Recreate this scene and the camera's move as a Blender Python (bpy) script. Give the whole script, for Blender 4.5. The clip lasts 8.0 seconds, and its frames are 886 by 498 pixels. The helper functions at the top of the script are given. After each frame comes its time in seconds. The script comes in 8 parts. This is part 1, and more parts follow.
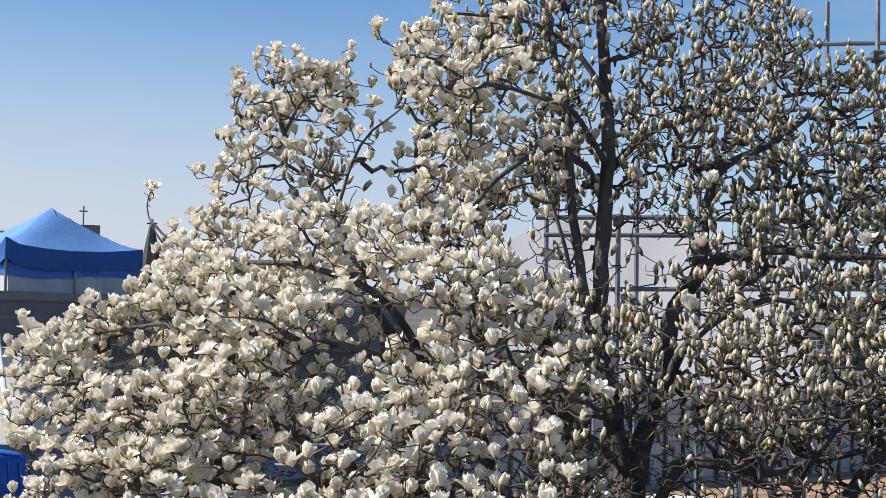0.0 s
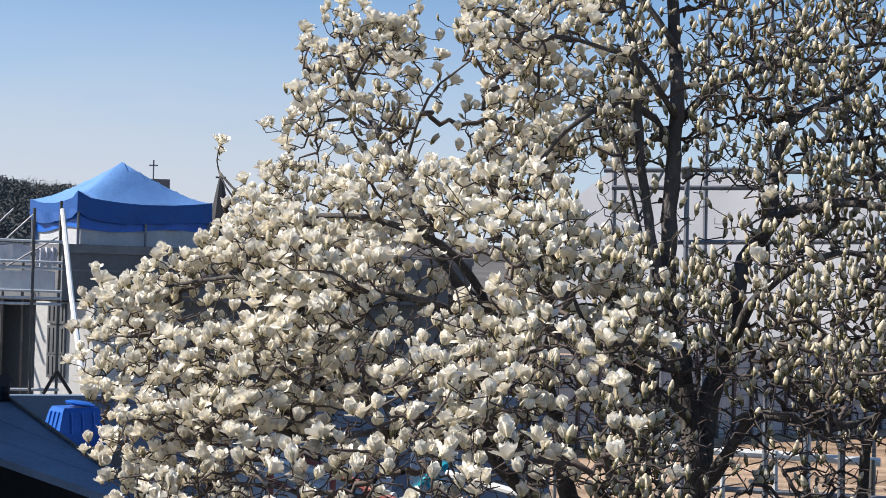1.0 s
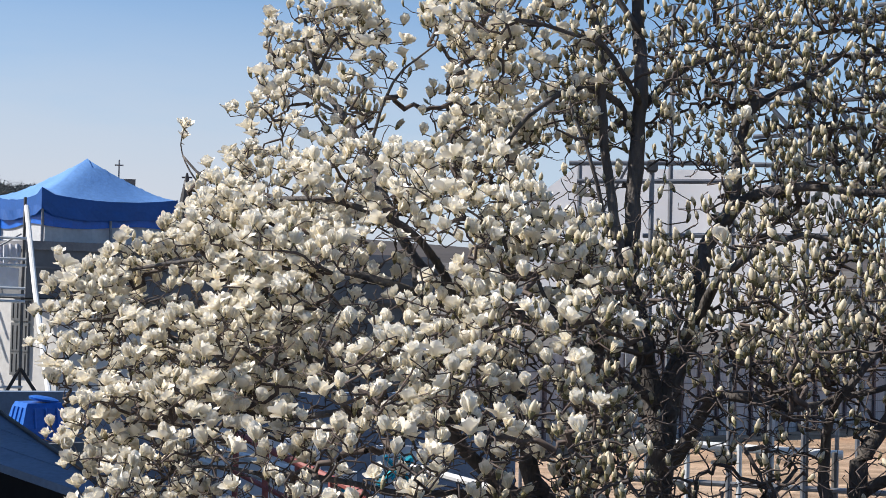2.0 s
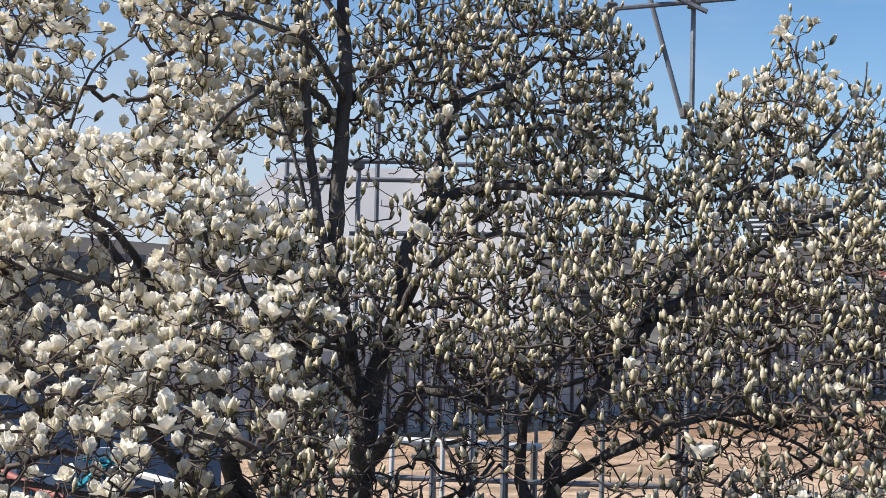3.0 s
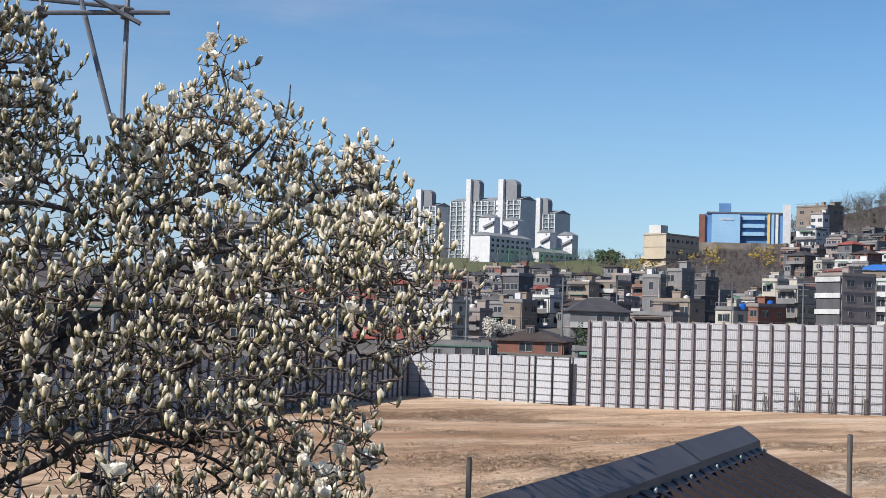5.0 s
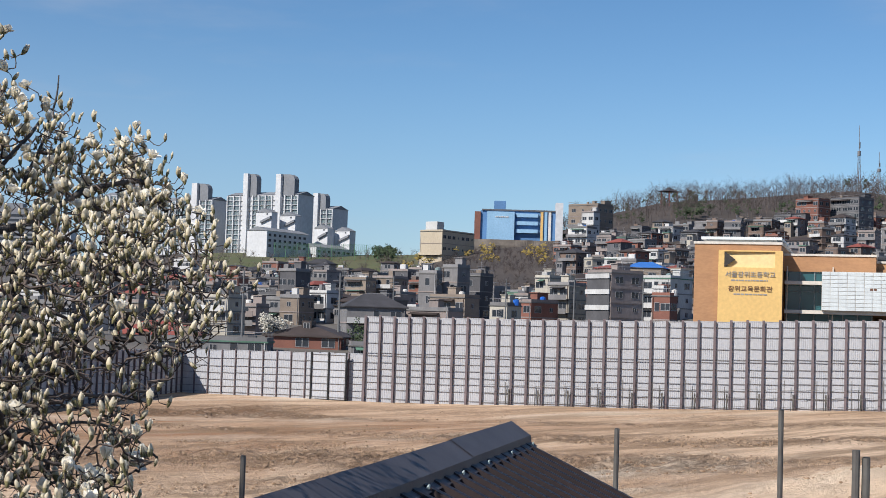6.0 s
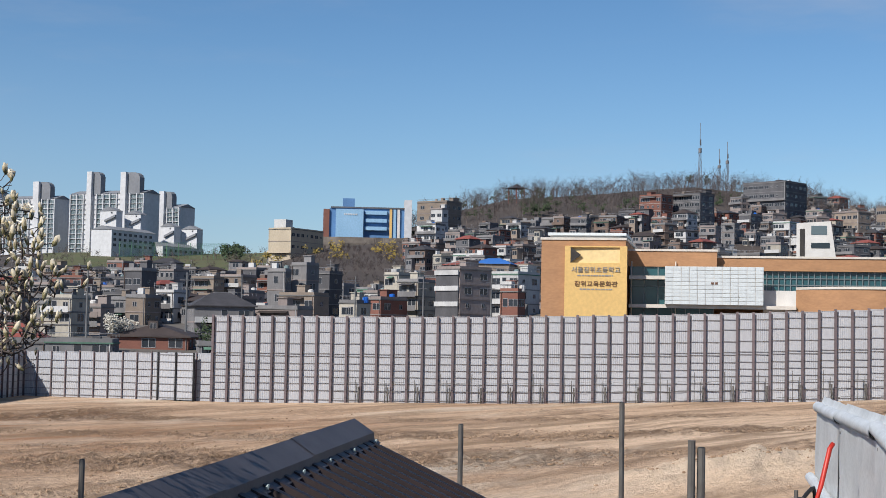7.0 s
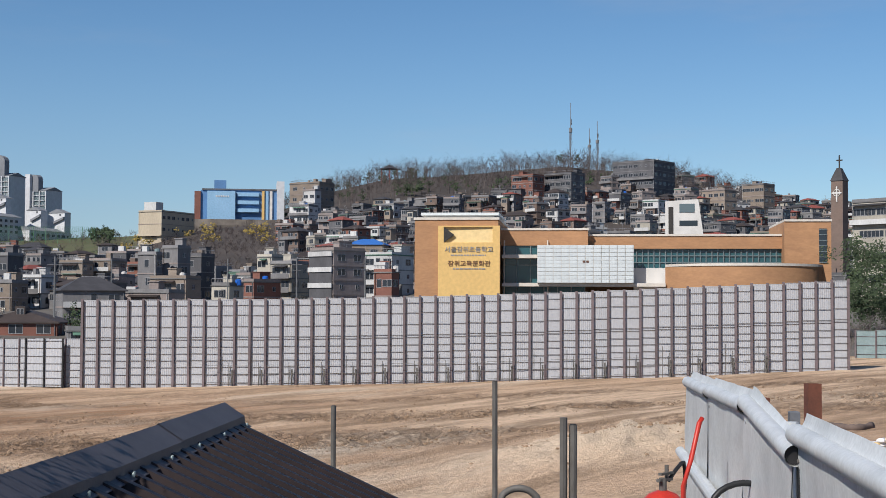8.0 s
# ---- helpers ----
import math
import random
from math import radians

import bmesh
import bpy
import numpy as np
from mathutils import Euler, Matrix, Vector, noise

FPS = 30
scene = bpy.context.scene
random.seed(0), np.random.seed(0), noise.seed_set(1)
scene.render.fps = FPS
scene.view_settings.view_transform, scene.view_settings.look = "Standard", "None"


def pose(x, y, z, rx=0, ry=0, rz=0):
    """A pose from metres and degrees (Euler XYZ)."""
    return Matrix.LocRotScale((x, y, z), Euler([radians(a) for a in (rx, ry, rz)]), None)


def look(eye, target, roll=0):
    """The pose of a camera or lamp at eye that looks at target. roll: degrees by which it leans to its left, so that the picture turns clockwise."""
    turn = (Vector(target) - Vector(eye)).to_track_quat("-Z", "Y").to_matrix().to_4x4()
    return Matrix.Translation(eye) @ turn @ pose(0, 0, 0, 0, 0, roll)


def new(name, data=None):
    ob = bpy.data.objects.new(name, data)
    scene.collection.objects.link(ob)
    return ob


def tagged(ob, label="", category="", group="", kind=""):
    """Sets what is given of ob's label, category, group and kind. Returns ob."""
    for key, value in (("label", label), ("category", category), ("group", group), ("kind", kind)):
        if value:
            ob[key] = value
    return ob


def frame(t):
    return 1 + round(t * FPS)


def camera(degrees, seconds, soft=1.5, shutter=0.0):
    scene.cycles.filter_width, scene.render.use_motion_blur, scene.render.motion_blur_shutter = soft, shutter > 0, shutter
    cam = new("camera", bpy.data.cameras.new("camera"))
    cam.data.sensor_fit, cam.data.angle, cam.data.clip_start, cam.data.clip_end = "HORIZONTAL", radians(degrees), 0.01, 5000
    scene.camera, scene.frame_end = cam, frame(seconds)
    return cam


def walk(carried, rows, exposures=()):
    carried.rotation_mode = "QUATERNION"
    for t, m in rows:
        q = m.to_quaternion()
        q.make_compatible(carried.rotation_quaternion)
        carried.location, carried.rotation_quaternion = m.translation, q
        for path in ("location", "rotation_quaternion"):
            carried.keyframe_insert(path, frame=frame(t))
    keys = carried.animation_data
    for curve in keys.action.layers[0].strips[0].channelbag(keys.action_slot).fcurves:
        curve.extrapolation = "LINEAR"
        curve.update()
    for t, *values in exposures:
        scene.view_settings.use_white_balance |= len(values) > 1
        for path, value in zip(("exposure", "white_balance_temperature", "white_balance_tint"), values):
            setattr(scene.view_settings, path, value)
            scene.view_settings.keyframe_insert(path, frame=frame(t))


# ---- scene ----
cam = camera(33.0, 8.0, soft=0.4)
EYE = 7.6
ROWS = [
    (0.0, -0.125, -0.054, 0.088, 1.229, 3.364, -1.210),
    (0.5, -0.134, -0.062, 0.086, 3.438, 2.488, -1.219),
    (1.0, -0.127, -0.070, 0.086, 3.804, 1.520, -1.258),
    (1.2, -0.124, -0.074, 0.087, 3.940, 1.153, -1.304),
    (2.3, -0.106, -0.063, -0.019, 0.285, 1.734, -1.320),
    (2.5, -0.100, -0.049, -0.017, -2.753, 1.736, -1.233),
    (3.0, -0.081, -0.035, -0.008, -8.559, 1.799, -1.287),
    (3.5, -0.058, -0.025, -0.000, -12.729, 2.088, -1.311),
    (4.0, -0.052, -0.019, 0.002, -16.326, 2.329, -1.529),
    (4.5, -0.031, -0.001, 0.004, -22.155, 2.633, -1.793),
    (5.0, 0.000, 0.000, -0.000, -30.013, 2.917, -1.856),
    (5.2, -0.011, 0.010, 0.005, -32.018, 2.966, -1.907),
    (6.3, 0.051, 0.018, 0.015, -40.157, 3.044, -1.670),
    (6.5, 0.069, 0.021, 0.014, -40.966, 3.073, -1.518),
    (7.0, 0.107, 0.014, 0.012, -44.278, 3.066, -1.092),
    (7.5, 0.199, 0.071, 0.009, -47.500, 2.877, -0.480),
    (8.0, 0.204, 0.074, 0.008, -49.084, 2.383, -0.252),
]
walk(cam, [(t, pose(x, y, EYE + z, 90 + pitch, roll, yaw)) for t, x, y, z, yaw, pitch, roll in ROWS],
     [(0.0, 0.62), (1.0, 0.62), (2.5, 0.62), (4.0, 0.66), (4.5, 0.60), (5.0, 0.48), (6.5, 0.29), (7.0, 0.22), (8.0, 0.13)])

# ---- light: afternoon sun from the west side of the tree, clear spring sky ----
SUN_AZ, SUN_EL = -93.0, 41.5
world = bpy.data.worlds.new("world")
scene.world = world
world.use_nodes = True
wn = world.node_tree.nodes
sky = wn.new("ShaderNodeTexSky")
sky.sky_type = "NISHITA"
sky.sun_disc = False
sky.sun_elevation, sky.sun_rotation = radians(SUN_EL), radians(SUN_AZ)
sky.air_density, sky.dust_density, sky.ozone_density, sky.altitude = 1.0, 0.0, 3.0, 1200
wn["Background"].inputs["Strength"].default_value = 0.08
tint = wn.new("ShaderNodeHueSaturation")
tint.inputs["Saturation"].default_value, tint.inputs["Value"].default_value = 1.18, 1.10
world.node_tree.links.new(sky.outputs[0], tint.inputs["Color"])
# thin white haze low in the west, faint high cloud
wc = wn.new("ShaderNodeTexCoord")
ws = wn.new("ShaderNodeSeparateXYZ")
wl = world.node_tree.links
wl.new(wc.outputs["Generated"], ws.inputs[0])


def ramp_of(value, a, b, lo=0.0, hi=1.0):
    r = wn.new("ShaderNodeMapRange")
    r.interpolation_type = "SMOOTHSTEP"
    for key, v in (("From Min", a), ("From Max", b), ("To Min", lo), ("To Max", hi)):
        r.inputs[key].default_value = v
    wl.new(value, r.inputs["Value"])
    return r.outputs[0]


def times_of(a, b):
    m = wn.new("ShaderNodeMath")
    m.operation = "MULTIPLY"
    wl.new(a, m.inputs[0])
    wl.new(b, m.inputs[1])
    return m.outputs[0]


wm = wn.new("ShaderNodeMapping")
wm.inputs["Scale"].default_value = (1.5, 1.5, 7.0)
wl.new(wc.outputs["Generated"], wm.inputs["Vector"])
wz = wn.new("ShaderNodeTexNoise")
wz.inputs["Scale"].default_value, wz.inputs["Detail"].default_value, wz.inputs["Roughness"].default_value = 1.6, 7, 0.6
wl.new(wm.outputs[0], wz.inputs["Vector"])
haze = times_of(times_of(ramp_of(ws.outputs["Z"], 0.015, 0.26, 1.0, 0.0), ramp_of(ws.outputs["X"], -0.3, 0.62, 0.95, 0.0)), ramp_of(wz.outputs[0], 0.2, 0.55, 0.55, 1.0))
cirrus = ramp_of(wz.outputs[0], 0.42, 0.8, 0.0, 0.42)
wx = wn.new("ShaderNodeMath")
wx.operation = "MAXIMUM"
wl.new(haze, wx.inputs[0])
wl.new(cirrus, wx.inputs[1])
wmix = wn.new("ShaderNodeMix")
wmix.data_type = "RGBA"
wmix.inputs["B"].default_value = (5.3, 5.5, 6.1, 1)
wl.new(wx.outputs[0], wmix.inputs["Factor"])
wlow = wn.new("ShaderNodeMix")
wlow.data_type = "RGBA"
wlow.inputs["B"].default_value = (2.35, 3.95, 6.1, 1)
wl.new(times_of(ramp_of(ws.outputs["Z"], 0.0, 0.2, 0.6, 0.0), ramp_of(ws.outputs["X"], 0.45, 0.9, 1.0, 0.4)), wlow.inputs["Factor"])
wl.new(tint.outputs[0], wlow.inputs["A"])
wl.new(wlow.outputs["Result"], wmix.inputs["A"])
wl.new(wmix.outputs["Result"], wn["Background"].inputs["Color"])
sun = new("sun", bpy.data.lights.new("sun", "SUN"))
sun.data.energy, sun.data.angle, sun.data.color = 4.7, radians(0.53), (1.0, 0.945, 0.875)
_s = Vector((math.sin(radians(SUN_AZ)) * math.cos(radians(SUN_EL)), math.cos(radians(SUN_AZ)) * math.cos(radians(SUN_EL)), math.sin(radians(SUN_EL))))
sun.matrix_world = look(_s * 60, (0, 0, 0))


# ---- materials ----
def mat(name, a, b=None, scale=3.0, rough=0.8, metal=0.0, bump=0.0, fine=None, stretch=(1, 1, 1), vary=0.0, spec=0.4, coord="Object"):
    """Two-scale noise between colours a and b, a fine grain, bump, and a piece-to-piece variation."""
    m = bpy.data.materials.new(name)
    m.use_nodes = True
    nt = m.node_tree
    n, l = nt.nodes, nt.links
    p = n["Principled BSDF"]
    p.inputs["Roughness"].default_value, p.inputs["Metallic"].default_value = rough, metal
    p.inputs["Specular IOR Level"].default_value = spec
    b = b or tuple(c * 0.75 for c in a)
    tc = n.new("ShaderNodeTexCoord")
    mp = n.new("ShaderNodeMapping")
    mp.inputs["Scale"].default_value = stretch
    l.new(tc.outputs[coord], mp.inputs["Vector"])
    big = n.new("ShaderNodeTexNoise")
    big.inputs["Scale"].default_value, big.inputs["Detail"].default_value = scale, 6
    l.new(mp.outputs[0], big.inputs["Vector"])
    small = n.new("ShaderNodeTexNoise")
    small.inputs["Scale"].default_value, small.inputs["Detail"].default_value = fine or scale * 9, 4
    l.new(mp.outputs[0], small.inputs["Vector"])
    ramp = n.new("ShaderNodeMapRange")
    ramp.inputs["From Min"].default_value, ramp.inputs["From Max"].default_value = 0.32, 0.68
    l.new(big.outputs[0], ramp.inputs["Value"])
    mix = n.new("ShaderNodeMix")
    mix.data_type = "RGBA"
    mix.inputs["A"].default_value, mix.inputs["B"].default_value = (*a, 1), (*b, 1)
    l.new(ramp.outputs[0], mix.inputs["Factor"])
    hsv = n.new("ShaderNodeHueSaturation")
    grain = n.new("ShaderNodeMapRange")
    grain.inputs["To Min"].default_value, grain.inputs["To Max"].default_value = 0.78, 1.22
    l.new(small.outputs[0], grain.inputs["Value"])
    l.new(mix.outputs["Result"], hsv.inputs["Color"])
    if vary:
        info = n.new("ShaderNodeObjectInfo")
        vr = n.new("ShaderNodeMapRange")
        vr.inputs["To Min"].default_value, vr.inputs["To Max"].default_value = 1 - vary, 1 + vary
        l.new(info.outputs["Random"], vr.inputs["Value"])
        mu = n.new("ShaderNodeMath")
        mu.operation = "MULTIPLY"
        l.new(vr.outputs[0], mu.inputs[0])
        l.new(grain.outputs[0], mu.inputs[1])
        l.new(mu.outputs[0], hsv.inputs["Value"])
    else:
        l.new(grain.outputs[0], hsv.inputs["Value"])
    l.new(hsv.outputs[0], p.inputs["Base Color"])
    if bump:
        bu = n.new("ShaderNodeBump")
        bu.inputs["Strength"].default_value, bu.inputs["Distance"].default_value = min(1, bump), 0.02
        l.new(small.outputs[0], bu.inputs["Height"])
        l.new(bu.outputs[0], p.inputs["Normal"])
    return m


def petal_mat(name, tip, base, lit=0.35):
    """Thin petals: diffuse front, some light let through; tint from the flower's base to its tip."""
    m = bpy.data.materials.new(name)
    m.use_nodes = True
    n, l = m.node_tree.nodes, m.node_tree.links
    p = n["Principled BSDF"]
    p.inputs["Roughness"].default_value, p.inputs["Specular IOR Level"].default_value = 0.55, 0.25
    at = n.new("ShaderNodeAttribute")
    at.attribute_name = "along"
    mix = n.new("ShaderNodeMix")
    mix.data_type = "RGBA"
    mix.inputs["A"].default_value, mix.inputs["B"].default_value = (*base, 1), (*tip, 1)
    l.new(at.outputs["Fac"], mix.inputs["Factor"])
    geo = n.new("ShaderNodeNewGeometry")
    hsv = n.new("ShaderNodeHueSaturation")
    vr = n.new("ShaderNodeMapRange")
    vr.inputs["To Min"].default_value, vr.inputs["To Max"].default_value = 0.82, 1.08
    l.new(geo.outputs["Random Per Island"], vr.inputs["Value"])
    l.new(vr.outputs[0], hsv.inputs["Value"])
    l.new(mix.outputs["Result"], hsv.inputs["Color"])
    l.new(hsv.outputs[0], p.inputs["Base Color"])
    tr = n.new("ShaderNodeBsdfTranslucent")
    l.new(hsv.outputs[0], tr.inputs["Color"])
    ms = n.new("ShaderNodeMixShader")
    ms.inputs[0].default_value = lit
    l.new(p.outputs[0], ms.inputs[1])
    l.new(tr.outputs[0], ms.inputs[2])
    l.new(ms.outputs[0], n["Material Output"].inputs["Surface"])
    return m


def glass_mat(name, tint, rough=0.08):
    m = bpy.data.materials.new(name)
    m.use_nodes = True
    p = m.node_tree.nodes["Principled BSDF"]
    p.inputs["Base Color"].default_value = (*tint, 1)
    p.inputs["Roughness"].default_value, p.inputs["Specular IOR Level"].default_value = rough, 0.7
    return m


def dirt_mat():
    """Bare earth: tan base, red-brown patches, furrows along the tracks, gravel speckle."""
    m = bpy.data.materials.new("dirt")
    m.use_nodes = True
    n, l = m.node_tree.nodes, m.node_tree.links
    p = n["Principled BSDF"]
    p.inputs["Roughness"].default_value, p.inputs["Specular IOR Level"].default_value = 0.95, 0.2
    tc = n.new("ShaderNodeTexCoord")

    def noise_at(scale, detail, stretch, turn, lo, hi, rough=0.6):
        mp = n.new("ShaderNodeMapping")
        mp.inputs["Rotation"].default_value = (0, 0, radians(turn))
        mp.inputs["Scale"].default_value = stretch
        l.new(tc.outputs["Object"], mp.inputs["Vector"])
        t = n.new("ShaderNodeTexNoise")
        t.inputs["Scale"].default_value, t.inputs["Detail"].default_value, t.inputs["Roughness"].default_value = scale, detail, rough
        l.new(mp.outputs[0], t.inputs["Vector"])
        r = n.new("ShaderNodeMapRange")
        r.inputs["From Min"].default_value, r.inputs["From Max"].default_value = lo, hi
        l.new(t.outputs[0], r.inputs["Value"])
        return r.outputs[0]

    def blend(fac, a, b, how="MIX"):
        x = n.new("ShaderNodeMix")
        x.data_type, x.blend_type = "RGBA", how
        l.new(fac, x.inputs["Factor"])
        for key, v in (("A", a), ("B", b)):
            if isinstance(v, tuple):
                x.inputs[key].default_value = (*v, 1)
            else:
                l.new(v, x.inputs[key])
        return x.outputs["Result"]

    def attr(name):
        x = n.new("ShaderNodeAttribute")
        x.attribute_name = name
        return x.outputs["Fac"]

    def mul(a, b):
        x = n.new("ShaderNodeMath")
        x.operation = "MULTIPLY"
        for k, v in enumerate((a, b)):
            if isinstance(v, float):
                x.inputs[k].default_value = v
            else:
                l.new(v, x.inputs[k])
        return x.outputs[0]

    churned, red = attr("churned"), attr("reddish")
    col = blend(noise_at(0.035, 5, (0.5, 1, 1), 51, 0.35, 0.65), (0.74, 0.55, 0.39), (0.62, 0.435, 0.29))
    col = blend(mul(red, noise_at(0.09, 7, (0.3, 1, 1), 49, 0.36, 0.58, 0.7)), col, (0.34, 0.185, 0.10))
    col = blend(mul(noise_at(0.35, 7, (0.14, 1, 1), 53, 0.46, 0.60, 0.65), 0.85), col, (0.27, 0.178, 0.108))
    col = blend(mul(churned, noise_at(0.5, 6, (0.45, 1, 1), 53, 0.36, 0.60, 0.7)), col, (0.26, 0.165, 0.10))
    col = blend(noise_at(0.07, 5, (0.3, 1, 1), 40, 0.54, 0.70), col, (0.70, 0.575, 0.445))
    speck = noise_at(1.7, 6, (1, 1, 1), 0, 0.45, 0.75, 0.75)
    col = blend(mul(speck, 0.6), col, (0.20, 0.14, 0.098))
    rugged = mul(speck, churned)
    col = blend(rugged, col, (0.20, 0.125, 0.077))
    col = blend(mul(noise_at(5.5, 3, (1, 1, 1), 0, 0.60, 0.72), 0.6), col, (0.56, 0.48, 0.40))
    fine = noise_at(4.2, 5, (0.7, 1, 1), 51, 0.50, 0.70, 0.7)
    col = blend(mul(fine, 0.28), col, (0.185, 0.128, 0.088))
    add = n.new("ShaderNodeMath")
    add.operation = "ADD"
    l.new(rugged, add.inputs[0])
    l.new(mul(noise_at(2.6, 6, (0.8, 1, 1), 51, 0.3, 0.7, 0.7), 0.25), add.inputs[1])
    speck = add.outputs[0]
    col = blend(mul(attr("sandy"), noise_at(0.8, 6, (1, 1, 1), 0, 0.22, 0.5, 0.7)), col, (0.60, 0.475, 0.35))
    l.new(col, p.inputs["Base Color"])
    bu = n.new("ShaderNodeBump")
    bu.inputs["Strength"].default_value, bu.inputs["Distance"].default_value = 1.0, 0.36
    l.new(speck, bu.inputs["Height"])
    l.new(bu.outputs[0], p.inputs["Normal"])
    return m


M_DIRT = dirt_mat()
M_SOIL = mat("hill_soil", (0.075, 0.06, 0.052), (0.045, 0.038, 0.034), 0.03, 0.95, 0, 0.3, 0.6)
M_YARD = mat("concrete_yard", (0.15, 0.135, 0.12), (0.085, 0.078, 0.07), 0.06, 0.9, 0, 0.2, 0.8)
M_GRASS = mat("spring_grass", (0.075, 0.095, 0.035), (0.11, 0.095, 0.05), 0.05, 0.95)
M_CLOD = mat("clod", (0.36, 0.255, 0.17), (0.20, 0.125, 0.075), 1.2, 0.95, 0, 0.4)
M_BARK = mat("bark", (0.135, 0.12, 0.11), (0.062, 0.055, 0.051), 9, 0.9, 0, 0.8, 60, (1, 1, 0.4))
M_TWIG = mat("twig_bark", (0.125, 0.096, 0.083), (0.062, 0.049, 0.043), 14, 0.85)
M_PETAL = petal_mat("petal", (0.97, 0.934, 0.85), (0.92, 0.83, 0.625), 0.24)
M_BUD = petal_mat("bud_petal", (0.91, 0.835, 0.685), (0.57, 0.485, 0.28), 0.36)
M_SHEETW = petal_mat("white_sheet", (0.9, 0.9, 0.93), (0.9, 0.9, 0.93), 0.75)
M_SCALE = mat("bud_scale", (0.22, 0.20, 0.09), (0.13, 0.11, 0.055), 40, 0.9)
M_PANEL = mat("fence_panel", (0.43, 0.44, 0.468), (0.385, 0.395, 0.42), 0.5, 0.6, 0, 0, 6, (1, 1, 0.3), 0.03)
M_HPOST = mat("fence_post", (0.165, 0.128, 0.134), (0.115, 0.092, 0.098), 1.5, 0.7, 0, 0, None, (1, 1, 1), 0.15)
M_RAIL = mat("fence_rail", (0.24, 0.235, 0.24), (0.16, 0.155, 0.16), 2, 0.6, 0.3)
M_GALV = mat("galvanised_steel", (0.68, 0.70, 0.71), (0.53, 0.55, 0.56), 3, 0.45, 0.2, 0.03, 40)
M_PIPE = mat("scaffold_pipe", (0.27, 0.285, 0.31), (0.17, 0.17, 0.18), 4, 0.5, 0.5, 0.1, 30)
M_PIPED = mat("old_pipe", (0.155, 0.148, 0.138), (0.10, 0.09, 0.082), 5, 0.7, 0.3, 0.2, 40)
M_WPIPE = mat("white_pipe", (0.76, 0.76, 0.74), (0.62, 0.61, 0.58), 3, 0.5)
M_RUST = mat("rust_tube", (0.21, 0.075, 0.045), (0.12, 0.05, 0.035), 6, 0.8, 0.2, 0.05, 50)
M_RED = mat("red_paint", (0.52, 0.035, 0.02), (0.42, 0.03, 0.02), 6, 0.4)
M_REDOLD = mat("faded_red_paint", (0.33, 0.10, 0.085), (0.25, 0.075, 0.065), 6, 0.6)
M_BLACK = mat("black_rubber_and_shade", (0.02, 0.02, 0.022), (0.012, 0.012, 0.013), 8, 0.5)
M_CAP = mat("ridge_cap", (0.085, 0.078, 0.086), (0.058, 0.053, 0.06), 2.2, 0.55, 0.0, 0.06, 30, spec=0.25)
M_SHEET = mat("brown_sheet", (0.022, 0.013, 0.0125), (0.011, 0.007, 0.0072), 1.6, 0.5, 0.0, 0.05, 24, (1, 1, 1), spec=0.22)
M_SCREW = mat("screw_washer", (0.30, 0.36, 0.36), (0.20, 0.26, 0.27), 20, 0.5, 0.4)
# Tent blues hold the light: sunlit tone for the top, shaded for the skirt.
M_TENTLIT = mat("sunlit_tent_cloth", (0.15, 0.31, 0.62), (0.12, 0.26, 0.54), 1.5, 0.5, 0, 0.3, 14)
M_TENTSHADE = mat("shaded_tent_skirt", (0.016, 0.095, 0.34), (0.013, 0.08, 0.28), 1.5, 0.6)
M_TANK = mat("blue_plastic", (0.022, 0.14, 0.56), (0.018, 0.115, 0.47), 3, 0.35)
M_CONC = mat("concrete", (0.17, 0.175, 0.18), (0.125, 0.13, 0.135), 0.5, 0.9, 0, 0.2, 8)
M_WALLW = mat("white_render", (0.66, 0.645, 0.62), (0.55, 0.535, 0.51), 0.4, 0.9, 0, 0.1, 7)
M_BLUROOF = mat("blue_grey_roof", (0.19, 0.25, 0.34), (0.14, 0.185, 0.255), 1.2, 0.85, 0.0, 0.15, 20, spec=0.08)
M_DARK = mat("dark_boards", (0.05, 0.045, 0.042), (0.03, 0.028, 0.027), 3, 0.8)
M_TARP = mat("white_tarp", (0.72, 0.72, 0.74), (0.60, 0.60, 0.64), 0.7, 0.7, 0, 0.2, 5)
M_NET = mat("dust_net", (0.52, 0.53, 0.54), (0.42, 0.43, 0.44), 1.2, 0.8, 0, 0.2, 12)
M_CYAN = mat("cyan_paint", (0.03, 0.48, 0.58), (0.03, 0.40, 0.50), 5, 0.6)
M_BRICK = mat("orange_brick", (0.41, 0.225, 0.115), (0.35, 0.19, 0.10), 0.35, 0.85, 0, 0, 1.6, (1, 1, 2.5))
M_YELLOW = mat("yellow_panel", (0.66, 0.44, 0.165), (0.62, 0.41, 0.155), 0.2, 0.7, 0, 0, 2)
M_YELLOWL = mat("pale_yellow_panel", (0.74, 0.56, 0.28), (0.70, 0.53, 0.26), 0.2, 0.7, 0, 0, 2)
M_COPING = mat("pale_coping", (0.62, 0.58, 0.52), (0.52, 0.48, 0.43), 0.5, 0.8)
M_SIGN = mat("sign_letters", (0.17, 0.085, 0.05), (0.14, 0.07, 0.045), 2, 0.5)
M_SIGNB = mat("steel_letters", (0.36, 0.36, 0.36), (0.28, 0.28, 0.29), 2, 0.4, 0.4)
M_GLASS = glass_mat("dark_glass", (0.022, 0.035, 0.045))
M_GLASST = glass_mat("teal_glass", (0.025, 0.09, 0.105))
M_WIN = glass_mat("house_window", (0.03, 0.036, 0.045), 0.2)
M_APTWIN = glass_mat("apartment_window", (0.11, 0.15, 0.165), 0.15)
